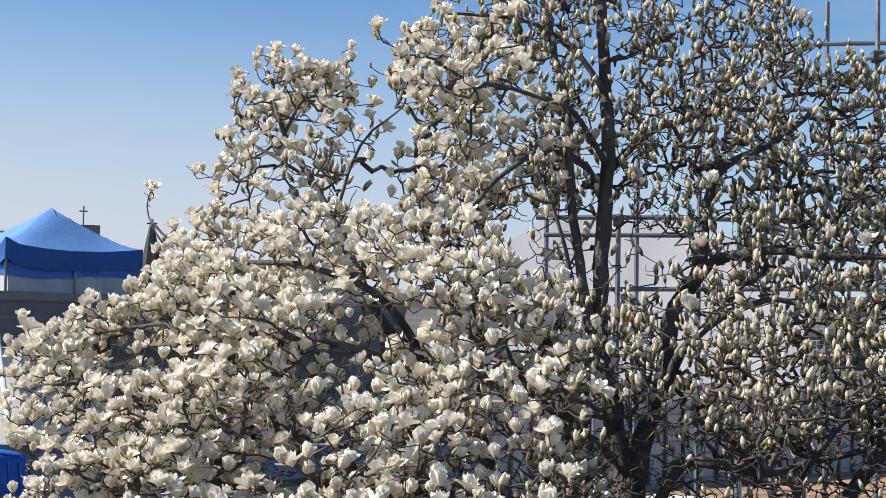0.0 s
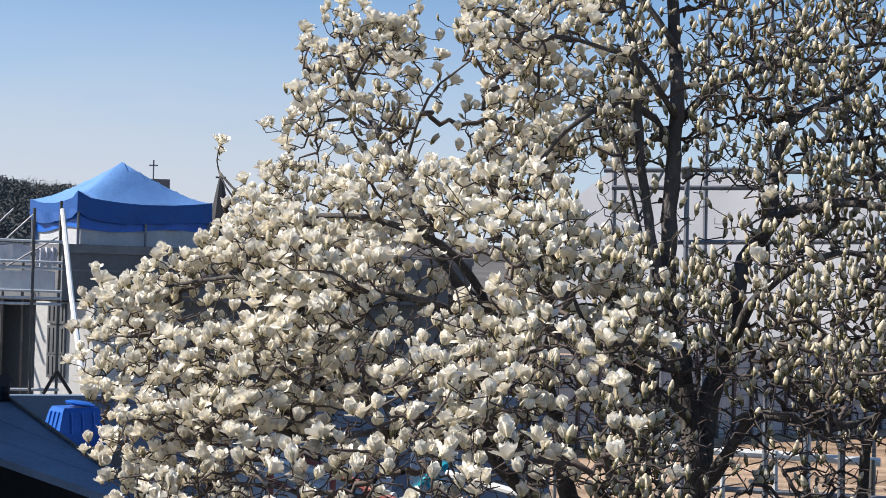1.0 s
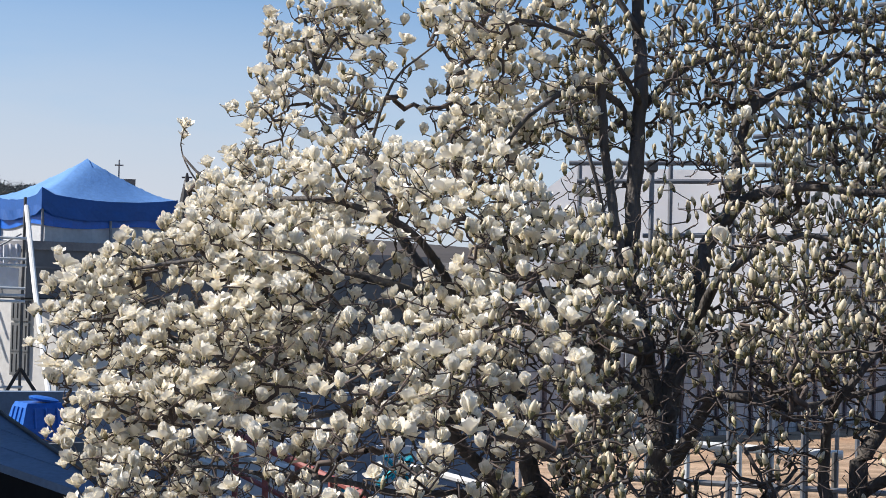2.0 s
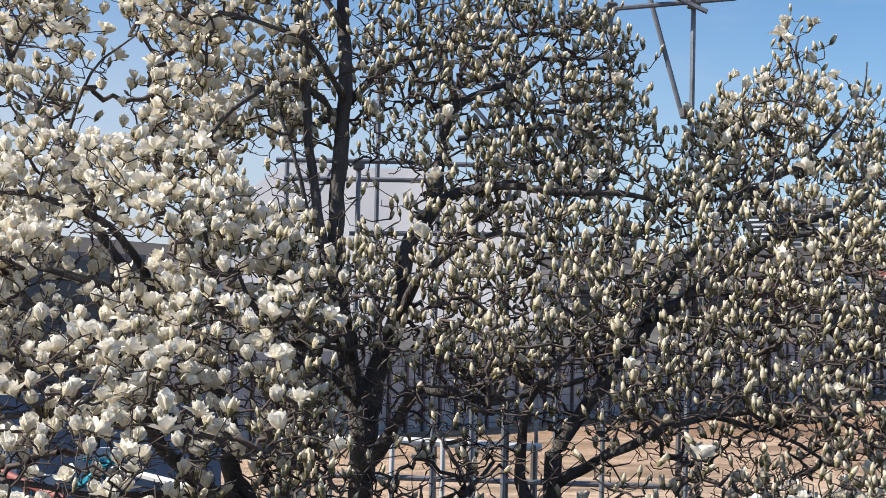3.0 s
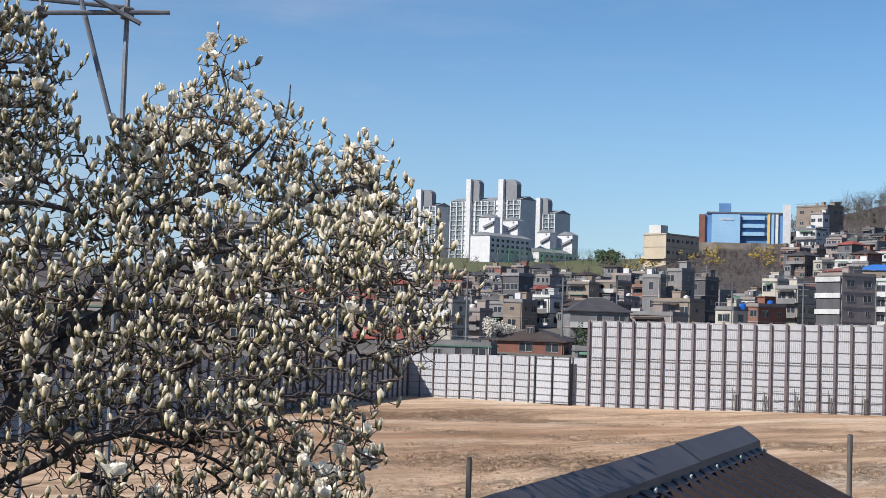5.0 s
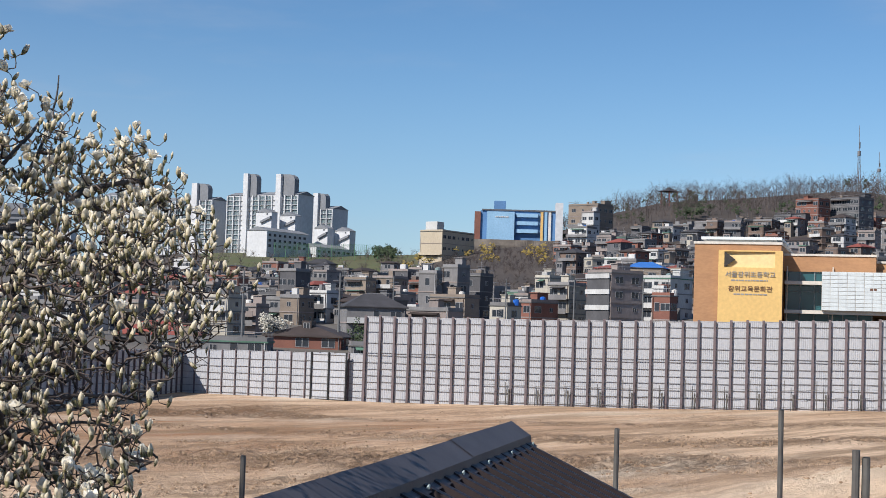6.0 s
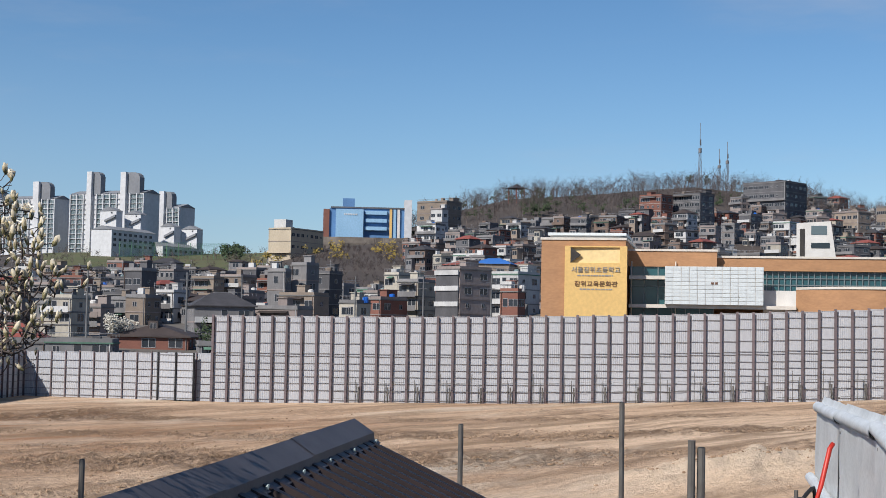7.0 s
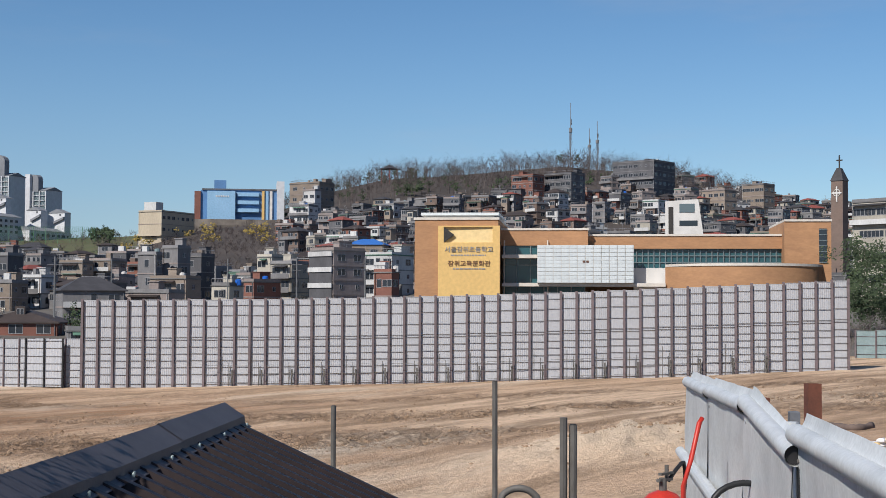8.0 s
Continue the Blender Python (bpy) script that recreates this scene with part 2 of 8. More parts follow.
M_FRAME = mat("window_frame", (0.30, 0.30, 0.31), (0.19, 0.19, 0.20), 2, 0.6)
M_MULL = mat("mullion", (0.20, 0.25, 0.26), (0.16, 0.20, 0.21), 2, 0.5, 0.3)
M_WPANEL = mat("white_glass_panel", (0.60, 0.64, 0.65), (0.55, 0.59, 0.60), 0.6, 0.3, 0, 0, None, (1, 1, 1), 0.05)
WALLS = {
    "grey": mat("grey_render", (0.215, 0.21, 0.215), (0.145, 0.143, 0.148), 0.25, 0.9, 0, 0, 2.5, (1, 1, 0.5), 0.2),
    "cream": mat("cream_render", (0.42, 0.39, 0.335), (0.33, 0.305, 0.26), 0.25, 0.9, 0, 0, 2.5, (1, 1, 0.5), 0.15),
    "white": mat("whitewashed_render", (0.54, 0.54, 0.535), (0.42, 0.42, 0.42), 0.25, 0.9, 0, 0, 2.5, (1, 1, 0.5), 0.12),
    "tan": mat("tan_brick", (0.27, 0.22, 0.178), (0.20, 0.163, 0.135), 0.3, 0.9, 0, 0, 3, (1, 1, 1.5), 0.15),
    "brick": mat("red_brick", (0.23, 0.10, 0.075), (0.175, 0.08, 0.062), 0.3, 0.9, 0, 0, 3, (1, 1, 1.5), 0.15),
    "brown": mat("brown_brick", (0.165, 0.118, 0.098), (0.12, 0.09, 0.076), 0.3, 0.9, 0, 0, 3, (1, 1, 1.5), 0.2),
    "dark": mat("dark_render", (0.115, 0.115, 0.125), (0.075, 0.075, 0.082), 0.3, 0.85, 0, 0, 3, (1, 1, 0.6), 0.2),
    "beige": mat("beige_render", (0.46, 0.395, 0.30), (0.40, 0.34, 0.26), 0.2, 0.9, 0, 0, 2.0, (1, 1, 0.5), 0.05),
    "pink": mat("pinkish_render", (0.29, 0.245, 0.23), (0.22, 0.185, 0.175), 0.25, 0.9, 0, 0, 2.5, (1, 1, 0.5), 0.12),
}
ROOFS = {
    "slab": mat("roof_slab", (0.19, 0.187, 0.185), (0.125, 0.123, 0.122), 0.3, 0.9, 0, 0, 3, (1, 1, 1), 0.2),
    "green": mat("green_roof_paint", (0.10, 0.20, 0.145), (0.075, 0.145, 0.11), 0.4, 0.8, 0, 0, 3, (1, 1, 1), 0.15),
    "tile": mat("dark_roof_tile", (0.052, 0.05, 0.055), (0.034, 0.033, 0.036), 0.5, 0.7, 0, 0, 3, (1, 1, 1), 0.2),
    "red": mat("red_roof", (0.25, 0.066, 0.05), (0.185, 0.055, 0.044), 0.4, 0.7, 0, 0, 3, (1, 1, 1), 0.15),
    "blue": mat("blue_roof", (0.035, 0.15, 0.46), (0.03, 0.12, 0.38), 0.4, 0.6, 0, 0, 3),
    "brown": mat("brown_roof", (0.052, 0.039, 0.035), (0.034, 0.026, 0.024), 0.5, 0.7, 0, 0, 3, (1, 1, 1), 0.2),
}
M_APT = mat("apartment_paint", (0.56, 0.57, 0.59), (0.50, 0.51, 0.53), 0.08, 0.9, 0, 0, 0.6)
M_APTG = mat("apartment_grey_paint", (0.21, 0.22, 0.24), (0.17, 0.18, 0.20), 0.08, 0.9)
M_BLUEB = mat("light_blue_cladding", (0.28, 0.47, 0.66), (0.24, 0.42, 0.60), 0.15, 0.6)
M_BLUED = mat("deep_blue_cladding", (0.10, 0.22, 0.42), (0.085, 0.19, 0.37), 0.15, 0.6)
M_ROCK = mat("retaining_rock", (0.15, 0.13, 0.11), (0.075, 0.063, 0.055), 0.15, 0.95, 0, 0.4, 0.9)
M_WOOD = mat("bare_wood", (0.095, 0.076, 0.073), (0.062, 0.051, 0.050), 0.05, 0.95, 0, 0, 0.5)
M_WOODP = mat("pale_bare_wood", (0.15, 0.125, 0.112), (0.105, 0.088, 0.08), 0.05, 0.95, 0, 0, 0.5)
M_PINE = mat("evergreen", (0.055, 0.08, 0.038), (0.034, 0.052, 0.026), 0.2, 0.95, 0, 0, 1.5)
# Greyer, bluer evergreen with the haze of distance put into the colour.
M_PINEHAZE = mat("hazed_evergreen", (0.07, 0.08, 0.083), (0.055, 0.064, 0.067), 0.05, 0.95, 0, 0, 0.6)
M_SHRUB = mat("yellow_shrub", (0.30, 0.22, 0.05), (0.20, 0.15, 0.05), 0.3, 0.95)
M_BLOSS = mat("far_white_blossom", (0.55, 0.53, 0.47), (0.38, 0.36, 0.31), 0.5, 0.9)
M_MESHG = mat("green_netting", (0.10, 0.24, 0.12), (0.08, 0.19, 0.10), 0.3, 0.9)
M_TURQ = mat("turquoise_sheet", (0.24, 0.31, 0.32), (0.17, 0.235, 0.24), 0.5, 0.7)


# ---- geometry helpers ----
SWAY = [(-20, -0.127, -0.07, 0.086), (0, -0.125, -0.06, 0.08), (3, -0.11, -0.06, 0.02), (6, -0.1, -0.05, -0.017), (12, -0.07, -0.03, -0.005), (18, -0.05, -0.02, 0), (31, 0, 0, 0), (38, 0.05, 0.018, 0.01), (45, 0.1, 0.014, 0.01), (50, 0.2, 0.07, 0.008)]


def polar(az, d, z=0.0):
    """A place by its bearing (degrees, to the right of north) and distance from where the viewer stands when facing that way, and height."""
    ox, oy, oz = (float(np.interp(az, [s[0] for s in SWAY], [s[k] for s in SWAY])) for k in (1, 2, 3))
    return Vector((ox + d * math.sin(radians(az)), oy + d * math.cos(radians(az)), z + oz))


def up(el, d):
    """The height that lies at an elevation of el degrees, d metres off."""
    return EYE + d * math.tan(radians(el))


def pl(az, el, d):
    """The place at a bearing, an elevation and a distance."""
    return polar(az, d, up(el, d))


def mesh(name, verts, faces, *mats, idx=None, smooth=False):
    me = bpy.data.meshes.new(name)
    me.from_pydata([tuple(v) for v in verts], [], faces)
    for m in mats:
        me.materials.append(m)
    if idx is not None:
        me.polygons.foreach_set("material_index", np.asarray(idx, dtype=np.int32))
    if smooth:
        me.polygons.foreach_set("use_smooth", [True] * len(me.polygons))
    me.update()
    return me


class Geo:
    """Collects boxes, tubes and sheets into one mesh."""

    def __init__(self):
        self.v, self.f, self.i = [], [], []

    def add(self, verts, faces, k=0):
        o = len(self.v)
        self.v.extend(verts)
        self.f.extend([tuple(o + j for j in fc) for fc in faces])
        self.i.extend([k] * len(faces))

    def box(self, x0, x1, y0, y1, z0, z1, k=0, m=None, bevel=0.0):
        b = bevel
        if b:
            vs = []
            for z, s in ((z0, b), (z0 + b, 0), (z1 - b, 0), (z1, b)):
                vs += [(x0 + s, y0 + s, z), (x1 - s, y0 + s, z), (x1 - s, y1 - s, z), (x0 + s, y1 - s, z)]
            fs = [(3, 2, 1, 0), (12, 13, 14, 15)]
            for r in range(3):
                for c in range(4):
                    fs.append((4 * r + c, 4 * r + (c + 1) % 4, 4 * r + 4 + (c + 1) % 4, 4 * r + 4 + c))
        else:
            vs = [(x0, y0, z0), (x1, y0, z0), (x1, y1, z0), (x0, y1, z0), (x0, y0, z1), (x1, y0, z1), (x1, y1, z1), (x0, y1, z1)]
            fs = [(3, 2, 1, 0), (4, 5, 6, 7), (0, 1, 5, 4), (1, 2, 6, 5), (2, 3, 7, 6), (3, 0, 4, 7)]
        if m is not None:
            vs = [tuple(m @ Vector(v)) for v in vs]
        self.add(vs, fs, k)
        return self

    def tube(self, pts, radii, sides=8, k=0, caps=True):
        pts = [Vector(p) for p in pts]
        if isinstance(radii, (int, float)):
            radii = [radii] * len(pts)
        vs, fs = [], []
        ref = Vector((0.31, 0.17, 0.93))
        for j, p in enumerate(pts):
            d = (pts[min(j + 1, len(pts) - 1)] - pts[max(j - 1, 0)])
            d = d.normalized() if d.length > 1e-9 else Vector((0, 0, 1))
            if abs(d.dot(ref)) > 0.98:
                ref = Vector((0.9, 0.3, 0.1))
            u = d.cross(ref).normalized()
            w = d.cross(u)
            for s in range(sides):
                a = 2 * math.pi * s / sides
                vs.append(tuple(p + (u * math.cos(a) + w * math.sin(a)) * radii[j]))
        for j in range(len(pts) - 1):
            for s in range(sides):
                fs.append((j * sides + s, j * sides + (s + 1) % sides, (j + 1) * sides + (s + 1) % sides, (j + 1) * sides + s))
        if caps:
            fs.append(tuple(range(sides - 1, -1, -1)))
            fs.append(tuple((len(pts) - 1) * sides + s for s in range(sides)))
        self.add(vs, fs, k)
        return self

    def grid(self, rows, k=0):
        n = len(rows[0])
        vs = [tuple(p) for r in rows for p in r]
        fs = [(a * n + b, a * n + b + 1, (a + 1) * n + b + 1, (a + 1) * n + b) for a in range(len(rows) - 1) for b in range(n - 1)]
        self.add(vs, fs, k)
        return self

    def add_slope(self, x0, x1, y0, y1, z0, z1, t=0.08):
        """A thin sloping plate, low at y0 and high at y1."""
        vs = [(x0, y0, z0), (x1, y0, z0), (x1, y1, z1), (x0, y1, z1)]
        self.add(vs + [(a, b, c - t) for a, b, c in vs], [(0, 1, 2, 3), (7, 6, 5, 4), (0, 4, 5, 1), (1, 5, 6, 2), (2, 6, 7, 3), (3, 7, 4, 0)])
        return self

    def mesh(self, name, *mats, smooth=False):
        return mesh(name, self.v, self.f, *mats, idx=self.i, smooth=smooth)


def part(name, data, parent, label="", m=None):
    ob = new(name, data)
    ob.parent = parent
    if m is not None:
        ob.matrix_basis = m
    if label:
        ob["label"] = label
    return ob


def thing(name, m, label, category, group="", kind=""):
    ob = new(name)
    ob.empty_display_size = 0.3
    ob.matrix_basis = m
    return tagged(ob, label, category, group, kind)


def solo(name, data, label, category, group="", kind="", m=None):
    ob = new(name, data)
    if m is not None:
        ob.matrix_basis = m
    return tagged(ob, label, category, group, kind)


rng = random.Random(7)

# ---- ground: one sheet, site, village slope and hill ----
RIDGE = [(-180, 1.2), (-60, 2.5), (-30, 3.5), (-21, 3.55), (-17, 3.1), (-10, 2.2), (0, 1.6), (15, 1.8), (25, 2.3), (30, 2.6), (35, 2.7), (37, 2.75),
         (39.6, 3.0), (42.9, 3.9), (45, 4.65), (46.8, 5.1), (50.5, 5.3), (53.7, 5.6), (56, 5.4), (58, 5.1), (59.2, 4.75), (61, 4.3), (63, 4.0), (67, 3.7), (80, 3.2), (180, 1.2)]
R_AZ, R_EL = np.array([r[0] for r in RIDGE], float), np.array([r[1] for r in RIDGE], float)
RIDGE_D = 850.0


def site_level(az):
    dip = 0.3 * math.sin(math.pi * (az - 35.6) / 28.6) if 35.6 < az < 64.2 else 0.0
    return float(np.interp(az, [-180, 30, 35.6, 64.2, 75, 180], [-0.2, -0.2, 0.05, 2.25, 2.6, 0])) - dip


def terrain(az, d):
    """The ground's height at a bearing and distance from the eye."""
    el = float(np.interp(az, R_AZ, R_EL))
    s = site_level(az)
    spur = math.exp(-((az - 39.4) / 2.4) ** 2)
    hs = [3.4, 3.4, s, s, s + 0.3, up(-0.75, 240), up(-0.45 + 0.06 * el, 300), up(0.36 * el + 0.45 * spur, 450), up(0.76 * el + 0.6 * spur, 640), up(el, RIDGE_D), up(el, RIDGE_D) - 6, up(el * 0.5, 1600), 5]
    return float(np.interp(d, [0, 22, 52, 145, 175, 240, 300, 450, 640, RIDGE_D, 1000, 1600, 4500], hs))


AZS = [a for a in np.arange(-180, -26, 4.0)] + [a for a in np.arange(-26, 72, 0.25)] + [a for a in np.arange(72, 180, 4.0)]
DS = [1.5, 6, 14, 22, 30, 40, 52] + list(np.arange(56, 180, 1.2)) + list(np.arange(184, 1000, 16)) + [1100, 1300, 1600, 2300, 3200, 4500]
def churn(x, y):
    """How churned up the earth is: furrowed bands across the site, broken by noise."""
    v = x * math.sin(radians(51)) + y * math.cos(radians(51))
    u = x * math.cos(radians(51)) - y * math.sin(radians(51))
    n1 = noise.noise(Vector((u * 0.03, v * 0.05, 2))) + 0.6 * noise.noise(Vector((u * 0.1, v * 0.16, 5)))
    band = max(math.exp(-((v - 84 - 0.06 * u) / 5.5) ** 2), math.exp(-((v - 101 + 0.05 * u) / 4) ** 2), 0.8 * math.exp(-((v - 118) / 3.5) ** 2))
    q = min(1.0, max(0.0, 0.85 * band + 0.9 * n1 - 0.12))
    return q * (1 - max(0, min(1, (v - 126) / 12)))


def mound(x, y):
    """A pale heap of sand near the barrier."""
    p = polar(56.4, 68)
    return math.exp(-((x - p.x) / 7.0) ** 2 - ((y - p.y) / 5.0) ** 2)


verts, faces, fmat, churned, reddish, sandy = [(0, 0, 3.4)], [], [], [0.0], [0.0], [0.0]
for d in DS:
    for a in AZS:
        x, y = d * math.sin(radians(a)), d * math.cos(radians(a))
        z = terrain(a, d)
        if 54 < d < 175:
            p = Vector((x, y, 0))
            w = min(1, (d - 54) / 8) * min(1, (175 - d) / 20)
            rough = churn(x, y)
            z += w * (0.16 * noise.noise(p * 0.06) + (0.05 + 0.4 * rough) * noise.noise(p * 0.3) + (0.03 + 0.42 * rough) * noise.noise(p * 0.9)) + mound(x, y) * (1.0 + 0.6 * noise.noise(p * 0.45) + 0.5 * noise.noise(p * 1.1) + 0.3 * noise.noise(p * 2.3))
        elif d >= 260:
            z += 1.5 * noise.noise(Vector((x, y, 0)) * 0.012)
        verts.append((x, y, z))
        site = 50 < d < 180
        sandy.append(min(0.8, 1.0 * mound(x, y)) if site else 0.0)
        churned.append(min(1, churn(x, y) * (1 - 0.7 * mound(x, y))) if site else 0.0)
        pr = polar(33, 103)
        reddish.append(min(1, max(0, 0.75 * math.exp(-((x - pr.x) / 22) ** 2 - ((y - pr.y) / 14) ** 2) + 0.9 * noise.noise(Vector((x * 0.025, y * 0.025, 7))) + (0.3 if a > 32 else 0.75) - mound(x, y))) if site else 0.0)
NA = len(AZS)
for j in range(NA):
    faces.append((0, 1 + (j + 1) % NA, 1 + j))
    fmat.append(2)
for i in range(len(DS) - 1):
    for j in range(NA):
        k = (j + 1) % NA
        faces.append((1 + i * NA + j, 1 + i * NA + k, 1 + (i + 1) * NA + k, 1 + (i + 1) * NA + j))
        d, a = DS[i], AZS[j]
        fmat.append(2 if d < 40 else 0 if d < 178 else 2 if d < 560 and (a < 38 or d < 400) else 3 if 560 <= d and 29 < a < 37.5 else 1)
        if a < -5 and d > 120:
            fmat[-1] = 1
ground = solo("ground", mesh("ground", verts, faces, M_DIRT, M_SOIL, M_YARD, M_GRASS, idx=fmat, smooth=True),
              "bare tan earth of a cleared site rising to a hillside", "ground", kind="structure")

for key, vals in (("churned", churned), ("reddish", reddish), ("sandy", sandy)):
    ground.data.attributes.new(key, "FLOAT", "POINT").data.foreach_set("value", vals)

# clods and stones in the churned bands
g = Geo()
for n in range(17000):
    az = rng.uniform(20, 68)
    d = rng.choice([rng.uniform(66, 110), rng.gauss(80, 4), rng.gauss(97, 4), rng.gauss(112, 3), rng.uniform(60, 145)])
    if not 58 < d < 146:
        continue
    p = polar(az, d)
    if rng.random() > 0.03 + 1.2 * churn(p.x, p.y) + 1.2 * mound(p.x, p.y):
        continue
    r = rng.uniform(0.035, 0.085) * rng.choice((0.6, 0.8, 1, 1.2, 1.6))
    c = Vector((p.x, p.y, terrain(az, d) + 1.1 * mound(p.x, p.y) + r * 0.1))
    vs = []
    for q, hgt in ((1.0, -0.3), (0.92, 0.22), (0.55, 0.5)):
        vs += [tuple(c + Vector((math.cos(w_) * r * q * rng.uniform(0.75, 1.2), math.sin(w_) * r * q * rng.uniform(0.75, 1.2), (hgt + rng.uniform(-0.1, 0.1)) * r))) for w_ in np.arange(0, 6.2, 1.2567)]
    g.add(vs, [(5 * k + q, 5 * k + (q + 1) % 5, 5 * k + 5 + (q + 1) % 5, 5 * k + 5 + q) for k in range(2) for q in range(5)] + [(10, 11, 12, 13, 14)])
solo("earth_clods", g.mesh("earth_clods", M_CLOD), "loose tan clods and stones over churned earth", "clods", kind="stuff")


# ---- site fence ----
def fence_run(name, a, b, z0, z1, h, n, label, bands, with_props=False, hw=0.08, panel=None, dip=0.0):
    """Corrugated sheets between steel posts on rails, from a to b (bearing, distance)."""
    pa, pb = polar(a[0], a[1], z0), polar(b[0], b[1], z1)
    run = Vector((pb.x - pa.x, pb.y - pa.y, 0))
    length = run.length
    root = thing(name, pose(pa.x, pa.y, 0, 0, 0, math.degrees(math.atan2(run.y, run.x))), label, "fence", kind="structure")
    step = length / n
    # sheet bay: ribs with depth
    ribs = 8
    g = Geo()
    prof = []
    for r in range(ribs):
        x = step * r / ribs
        prof += [(x, 0.0), (x + step / ribs * 0.42, 0.0), (x + step / ribs * 0.5, 0.015), (x + step / ribs * 0.92, 0.015)]
    prof.append((step, 0.0))
    g.grid([[(x, y, z) for x, y in prof] for z in (h, -0.9)])
    g.box(0.0, step, -0.02, 0.06, h - 0.03, h + 0.03)
    bay = g.mesh("fence_sheet", panel or M_PANEL)
    g = Geo()
    g.box(-hw, hw, -2.2 * hw, -2.2 * hw + 0.015, -0.9, h + 0.12).box(-hw, hw, -0.015, 0.0, -0.9, h + 0.12).box(-0.012, 0.012, -2.2 * hw + 0.015, -0.015, -0.9, h + 0.12)
    post = g.mesh("fence_post", M_HPOST)
    g = Geo()
    for z in bands:
        if z < h:
            g.tube([(0, -0.06, z), (step, -0.06, z)], 0.027, 6)
    rail = g.mesh("fence_rails", M_RAIL)
    prop = Geo()
    for x in (0.0, step * 0.42):
        prop.tube([(x, -0.9, -0.6), (x, -0.9, 3.0 if x == 0 else 2.4)], 0.03, 6)
    for z in (0.5, 1.3, 2.1):
        prop.tube([(-step * 1.0, -0.9, z), (step * 1.0, -0.9, z)], 0.017, 5)
    prop.tube([(step * 0.42, -0.9, 0.1), (step * 0.42, -0.2, 1.9)], 0.03, 5)
    prop.box(step * 0.5, step * 0.6, -0.34, -0.3, -0.6, 1.7)
    propm = prop.mesh("brace", M_PIPED)
    for i in range(n + 1):
        z = z0 + (z1 - z0) * i / n + 0.03 * math.sin(i * 2.1) - dip * math.sin(math.pi * i / n)
        jig = rng.uniform(-0.02, 0.02)
        part("post", post, root, m=pose(i * step + jig, 0, z))
        if i < n:
            part("sheet", bay, root, m=pose(i * step, 0, z))
            part("rail", rail, root, m=pose(i * step, 0, z))
            if with_props and i % 2 == 1 and 8 <= i <= n - 6:
                part("brace", propm, root, m=pose(i * step + step * 0.3 + rng.uniform(-0.15, 0.15), 0, z))
    return root


TALL = [0.35, 1.25, 1.95, 2.6, 3.25, 3.9, 4.6, 4.85, 5.85, 6.95, 7.9]
LOW = [0.35, 1.0, 1.7, 2.4, 3.1, 3.9]
fence_run("fence_tall", (35.6, 150), (64.22, 146), 0.05, 2.25, 8.45, 49, "tall white corrugated hoarding on brown steel posts", TALL, True, hw=0.115, dip=0.5)
fence_run("fence_low", (28.72, 161), (35.55, 150.2), -0.2, 0.05, 4.72, 13, "lower white corrugated hoarding joined to the tall one", LOW, hw=0.06)
fence_run("fence_shaded", (-2.0, 72.3), (28.70, 160.8), -0.25, -0.2, 4.72, 73, "white corrugated hoarding in shade along the site", LOW)
gate = thing("site_gate", pose(*polar(34.85, 150.6, -0.05), 0, 0, math.degrees(math.atan2(-19.0, 9.9))) @ Matrix.Translation((0.25, 0.36, 0)), "white two leaf site gate between black posts", "gate")
g = Geo()
g.grid([[(-1.93 + 1.87 * k / 24, -0.5 - (0.02 if k % 4 < 2 else 0.0), z) for k in range(25)] for z in (4.75, 0.15)])
gm = g.mesh("leaf", M_PANEL)
gp = Geo().box(-0.075, 0.075, -0.66, -0.5, -0.3, 4.85).mesh("gate_post", M_BLACK)
gr = Geo().box(-1.98, 0.0, -0.58, -0.53, -0.025, 0.025).mesh("gate_rail", M_RAIL)
for k in range(3):
    part("gate_post", gp, gate, m=pose(-1.98 * k, 0, 0))
    if k < 2:
        lf = part("leaf", gm, gate, m=pose(-1.98 * k, 0, 0))
        for z in LOW + [4.6]:
            part("gate_rail", gr, lf, m=pose(0, 0, z))
fence_run("fence_green", (64.5, 175), (72, 168), 2.6, 2.9, 3.0, 10, "pale turquoise sheet fence beyond the site", [0.4, 1.4, 2.4], panel=M_TURQ)


